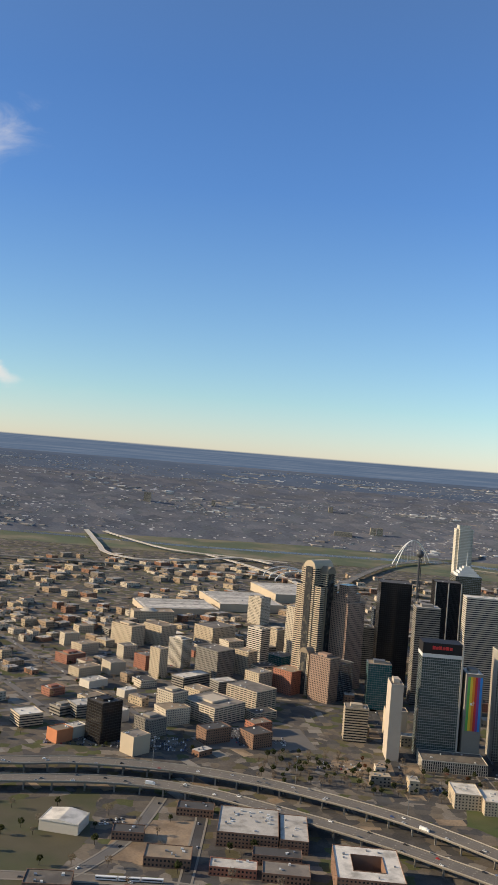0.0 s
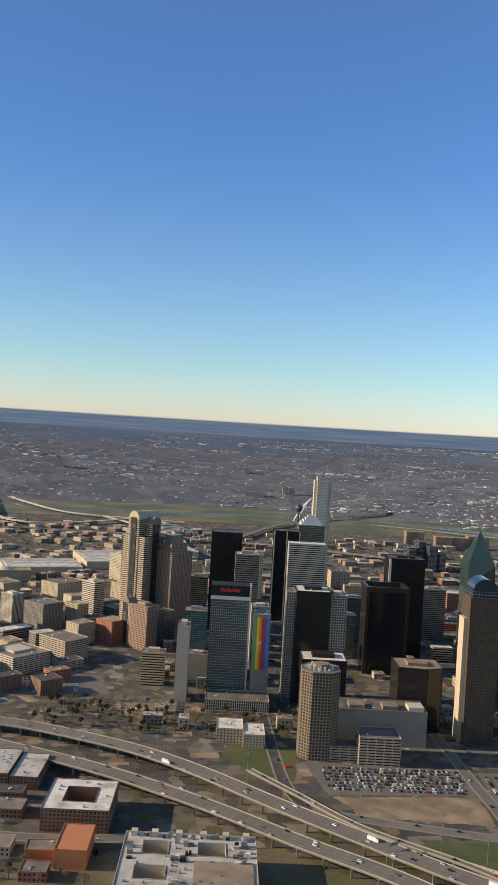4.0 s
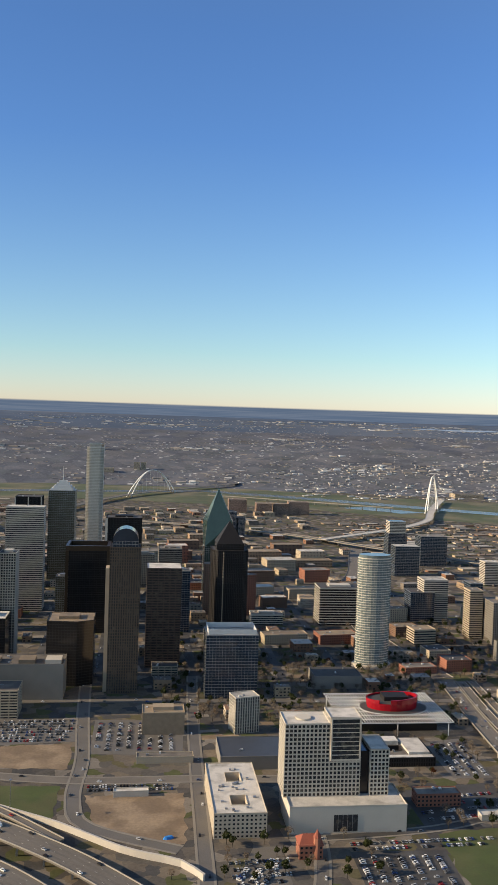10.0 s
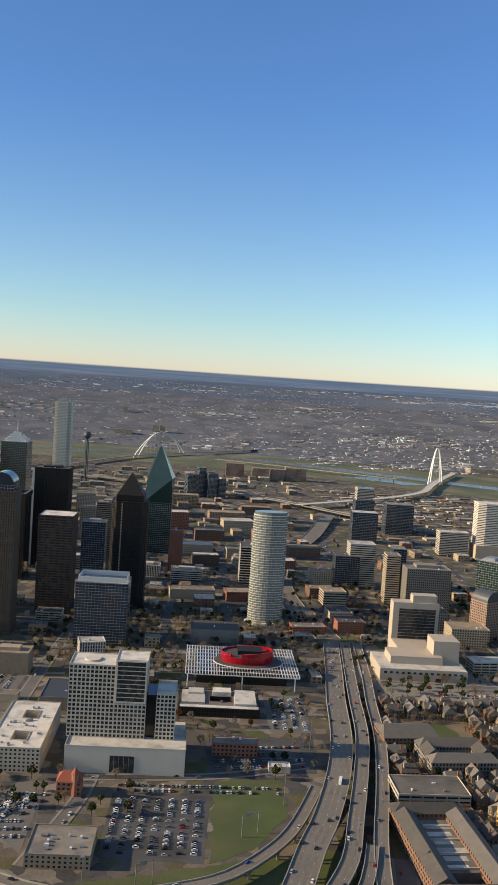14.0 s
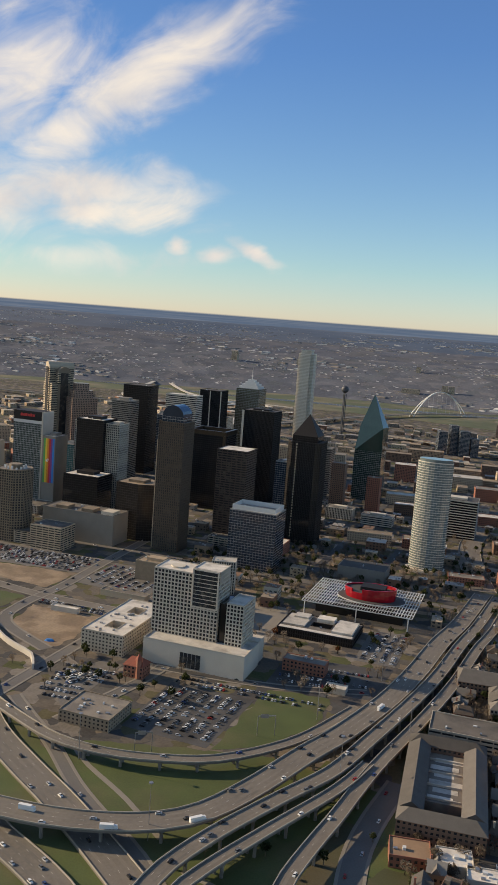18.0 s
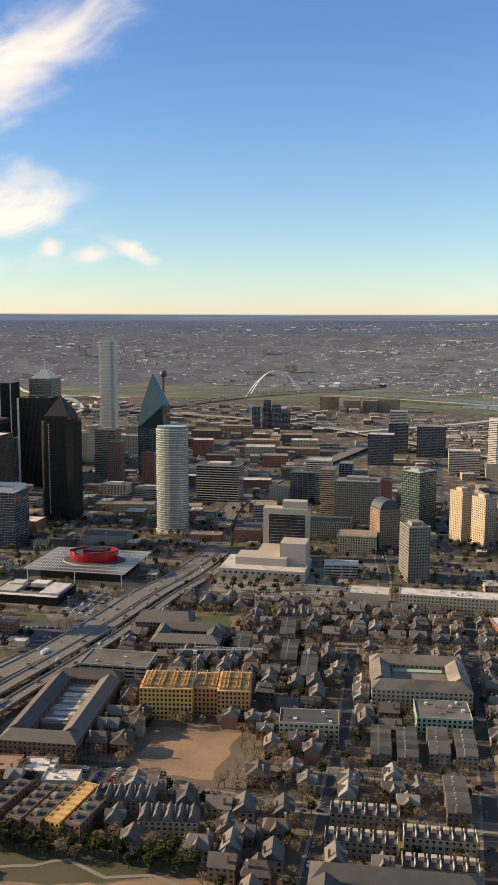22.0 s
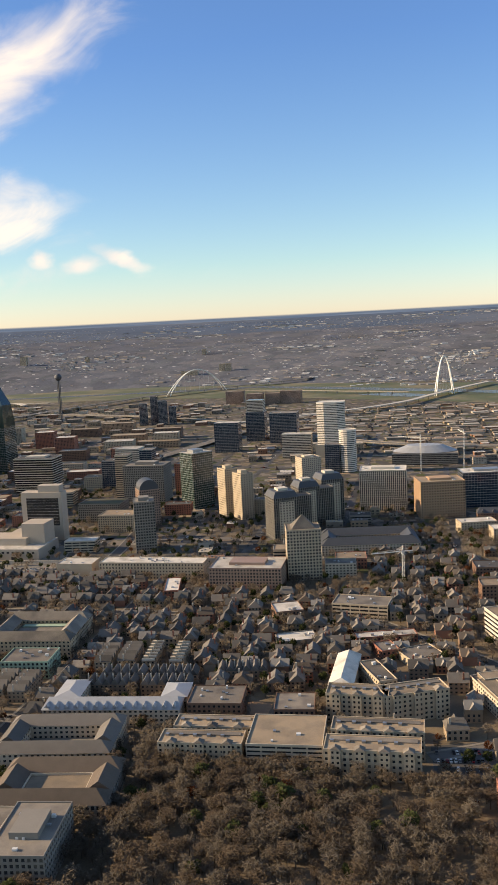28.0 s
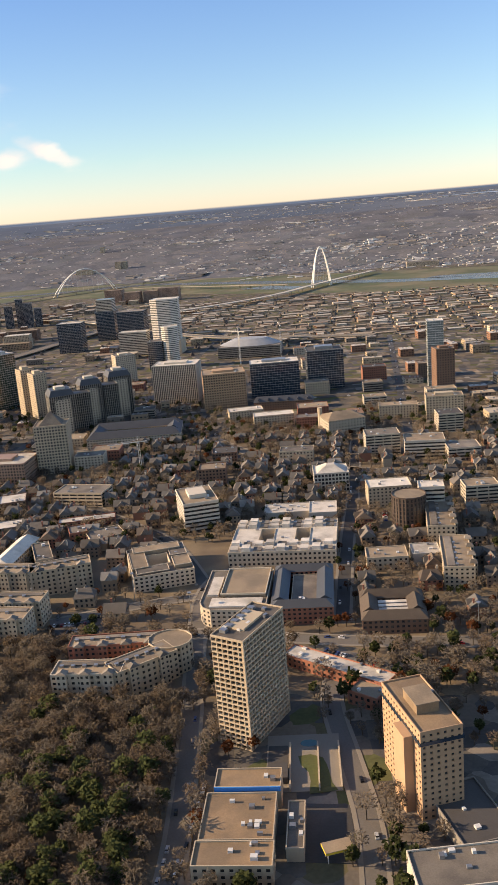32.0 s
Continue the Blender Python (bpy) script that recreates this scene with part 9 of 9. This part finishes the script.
freeway([(-900, 1760), (-500, 1800), (-200, 1830), (120, 1800), (420, 1700), (640, 1560), (760, 1420), (860, 1300), (1000, 1180), (1200, 1120)], 16, 7, "long freeway behind downtown", True, 2, 60)
freeway([(-140, 2150), (-30, 1980), (60, 1800), (80, 1700)], 12, 7, "straight river bridge deck", True, 1, 60, mat="pale_concrete")
freeway([(640, 690, 0.3), (620, 800, 0.3), (618, 900, 0.3), (640, 1050, 0.5), (690, 1200, 3), (740, 1400, 5)], 22, 0.3, "broad freeway running west out of downtown", False, 5)
freeway([(560, 2330, 7), (700, 2260, 7), (900, 2140, 7), (1010, 2080, 7)], 8, 7, "dark low rail viaduct over the floodplain", True, 1, 30)

# ---- the far city: low blocks, roofs and tree tops beyond counting ----
def scatter(name, label, category, top, side, spots, windows=False):
    """Many plain low blocks in one mesh; spots: x, y, z, turn, length, width, height."""
    v, f, mi = [], [], []
    for x, y, z, a, l, w, h in spots:
        ca, sa, k = math.cos(a), math.sin(a), len(v)
        for zz in (z - 2, z + h):
            for px, py in ((-l, -w), (l, -w), (l, w), (-l, w)):
                v.append((x + (ca * px - sa * py) / 2, y + (sa * px + ca * py) / 2, zz))
        f += [tuple(k + i for i in q) for q in QUADS[1:]]
        mi += [0, 1, 1, 1, 1]
        if not windows:
            continue
        for (ux, uy), nx, ny, run, far in (((1, 0), 0, -1, l, w), ((0, 1), -1, 0, w, l), ((1, 0), 0, 1, l, w), ((0, 1), 1, 0, w, l)):
            m, k = max(2, int(run / 3)), len(v)
            for st in range(max(1, int(h / 2.6))):
                for i in range(m):
                    if (i * 7 + st * 3 + int(x)) % 5 == 0:
                        continue
                    s0, s1, z0, k = (i + 0.25) * run / m - run / 2, (i + 0.75) * run / m - run / 2, z + 0.9 + st * 2.6, len(v)
                    for q, zz in ((s0, z0), (s1, z0), (s1, z0 + 1.2), (s0, z0 + 1.2)):
                        px, py = ux * q + nx * (far / 2 + 0.04), uy * q + ny * (far / 2 + 0.04)
                        v.append((x + ca * px - sa * py, y + sa * px + ca * py, zz))
                    f.append((k, k + 1, k + 2, k + 3))
                    mi.append(2)
        for i in range(3):
            px, py, k = (((i * 37 + int(y)) % 10) / 10 - 0.5) * l * 0.7, (((i * 53 + int(x)) % 10) / 10 - 0.5) * w * 0.7, len(v)
            for zz in (z + h - 0.1, z + h + 0.9):
                for qx, qy in ((-0.8, -0.6), (0.8, -0.6), (0.8, 0.6), (-0.8, 0.6)):
                    v.append((x + ca * (px + qx) - sa * (py + qy), y + sa * (px + qx) + ca * (py + qy), zz))
            f += [tuple(k + j for j in q) for q in QUADS[1:]]
            mi += [3] * 5
    me = bpy.data.meshes.new(name)
    me.from_pydata(v, [], f)
    me.materials.append(MATS[top])
    for extra in (side, "glass_dark", "grey_metal"):
        me.materials.append(MATS[extra])
    me.polygons.foreach_set("material_index", mi)
    tagged(new(name, me), label, category, "", "stuff")


for q in ((224, 345, 545, 604), (346, 412, 528, 598), (486, 540, 335, 402), (536, 602, 424, 482), (424, 454, 340, 410), (-40, 68, 710, 792), (236, 338, 510, 555), (348, 408, 411, 476), (160, 224, 558, 642), (282, 336, 442, 490), (640, 760, 548, 640)):
    claim_rect(*q)
rng = random.Random(31)
low, ware, homes, clumps = [], [], [], []
yards = ([], [], [], [])
for x0, x1, y0, y1, step, a, fill in ((-460, -20, 700, 1330, 25.5, 50, 0.6), (-520, 60, 1330, 2050, 36, 50, 0.42), (60, 720, 1330, 2000, 36, 8, 0.4), (640, 1000, 760, 1200, 30, 8, 0.35), (1080, 1500, 640, 1150, 30, 8, 0.4), (120, 660, 1120, 1340, 30, 8, 0.5), (420, 640, 700, 1130, 30, 4, 0.4), (-460, -190, 440, 700, 30, 10, 0.4), (110, 640, 560, 1120, 21, 3, 0.3), (650, 1060, 560, 900, 21, 6, 0.3), (1000, 1180, 420, 640, 22, 8, 0.22)):
    y = y0
    while y < y1:
        x = x0
        while x < x1:
            px, py = x + rng.uniform(-0.3, 0.3) * step, y + rng.uniform(-0.3, 0.3) * step
            if rng.random() < fill and (px > 420 or py > 650 or step > 24) and is_free(px, py, 12 if step > 24 else 8, 9 if step > 24 else 7):
                if step < 25:
                    claim(px, py, 6)
                low.append((px, py, 0, radians(a + rng.choice((0, 90))), rng.uniform(0.35, 0.8) * step, rng.uniform(0.3, 0.6) * step, rng.uniform(4, 10)))
            if py > 1000 and rng.random() < 0.5 and is_free(px + 9, py + 9, 5, 4):
                clumps.append((px + 9, py + 9, 0, rng.uniform(2, 4.5), rng.uniform(3, 6)))
            x += step
        y += step
y = 1130
while y < 1800:
    x = 780
    while x < 2300:
        px, py = x + rng.uniform(-6, 6), y + rng.uniform(-6, 6)
        if py < 1900 - max(0, px - 1000) * 0.28 and is_free(px, py, 14, 9) and rng.random() < 0.6:
            ware.append((px, py, 0, radians(8 + rng.uniform(-3, 3)), rng.uniform(10, 34), rng.uniform(7, 17), rng.uniform(1.2, 3.2)))
        if rng.random() < 0.65:
            clumps.append((px + 20, py + 12, 0, rng.uniform(2, 5), rng.uniform(3, 6)))
        x += 31
    y += 21
for i in range(20000):
    t, r = radians(rng.uniform(-46, 44)), 2560 + (4330 - 2560) * rng.random() ** 0.85
    x, y = HUB[0] + r * math.sin(t), HUB[1] + r * math.cos(t)
    z, n = land(x, y), noise.noise((x / 330, y / 330, 1.5))
    if 2150 < y < 2720 and x < 1250 and r < 2800:
        continue
    if rng.random() < (0.5 if n > 0.05 else 0.14):
        s = rng.uniform(3, 7) if rng.random() < 0.97 else rng.uniform(9, 18)
        homes.append((x, y, z, rng.uniform(-0.3, 0.3), s * 1.5, s * 0.7, rng.uniform(0.3, 0.6)))
for i in range(230):
    t, r = radians(rng.uniform(-44, 42)), 2600 + 1750 * rng.random()
    spread, big = rng.uniform(20, 150), rng.random() < 0.3
    for j in range(int(rng.uniform(5, 34))):
        x, y = HUB[0] + r * math.sin(t) + rng.gauss(0, spread), HUB[1] + r * math.cos(t) + rng.gauss(0, spread * 0.3)
        q = math.hypot(x - HUB[0], y - HUB[1])
        if (q > 2800 or x > 1250 or y < 2150 or y > 2720) and 2560 < q < 4450:
            l = rng.uniform(12, 34) if big else rng.uniform(3, 9)
            homes.append((x, y, land(x, y), rng.uniform(-0.25, 0.25), l, l * rng.uniform(0.35, 0.8), rng.uniform(1.0, 2.6)))
for i in range(1000):
    x, y = rng.uniform(820, 2100), rng.uniform(2380, 3050)
    if math.hypot(x - HUB[0], y - HUB[1]) > 2420 and noise.noise((x / 90, y / 60, 7)) > -0.12:
        l = rng.uniform(5, 22)
        homes.append((x, y, land(x, y), rng.uniform(0.0, 0.3), l, l * rng.uniform(0.4, 0.8), rng.uniform(1.2, 3.0)))
for i in range(4200):
    x, y = rng.uniform(-480, 1700), rng.uniform(560, 1900)
    if y > 1250 or not 640 < x < 1000 or rng.random() < 0.6:
        k = rng.choices((0, 1, 2, 3), (5, 3, 2, 3))[0]
        yards[k].append((x, y, 1.905 + 0.0006 * (i % 30), radians(rng.choice((8, 98)) if x > 60 else rng.choice((38, 128))), rng.uniform(6, 22), rng.uniform(4, 12), -1.9))
for k, (mat, lab) in enumerate((("asphalt", "dark asphalt yards between low blocks"), ("dirt", "bare tan earth yards"), ("grass_dry", "dry grass lots between blocks"), ("pavement", "pale concrete yards"))):
    scatter("yard_patches", lab, "ground", mat, mat, yards[k])
scatter("low_rise_blocks", "low tan, brick and white city blocks beyond counting", "buildings", "far_roofs", "far_walls", low, True)
scatter("warehouse_rows", "rows of low pale warehouses near the river", "buildings", "ware_roofs", "far_walls", ware)
scatter("far_houses", "pale specks of suburban houses on the far plain", "buildings", "pale_specks", "pale_specks", homes)
v, f = [], []
for x, y, z, r, h in clumps:
    k, o = len(v), rng.uniform(0, 1)
    v += [(x + r * rng.uniform(0.7, 1.2) * math.cos(o + i * 1.0472), y + r * rng.uniform(0.7, 1.2) * math.sin(o + i * 1.0472), z + h * rng.uniform(-0.1, 0.35)) for i in range(6)]
    v += [(x + rng.uniform(-0.3, 0.3) * r, y + rng.uniform(-0.3, 0.3) * r, z + h)]
    f += [(k + i, k + (i + 1) % 6, k + 6) for i in range(6)]
me = bpy.data.meshes.new("far_woods")
me.from_pydata(v, [], f)
me.materials.append(MATS["far_crowns"])
tagged(new("far_woods", me), "brown winter tree tops over the far suburbs", "trees", "", "stuff")
for x, y, w, d, h in ((-440, 3005, 24, 18, 32), (350, 2915, 20, 14, 24), (374, 2917, 18, 14, 24), (225, 2862, 60, 20, 14), (222, 3190, 16, 14, 20), (1320, 2480, 90, 50, 12), (-205, 3070, 14, 12, 20)):
    tower("far_block", "lone tan tower block in the far suburbs", "building", x, y, 0, w, d, h + land(x, y), "tan_grid", "roof_gravel", 0)
# the pale lake far out on the plain
v, f = [], []
for i in range(25):
    t = radians(15.5 + i * 0.48)
    for r in (4145 + 16 * math.sin(i * 0.5), 4212 - 14 * math.cos(i * 0.8) - 3 * abs(i - 12)):
        x, y = 453 + r * math.sin(t), r * math.cos(t) - 25
        v.append((x, y, land(x, y) + 1.5))
    if i:
        f.append((2 * i - 2, 2 * i, 2 * i + 1, 2 * i - 1))
me = bpy.data.meshes.new("lake_water")
me.from_pydata(v, [], f)
me.materials.append(MATS["far_lake"])
tagged(new("lake_water", me), "long pale lake far out on the plain", "water", "", "structure")
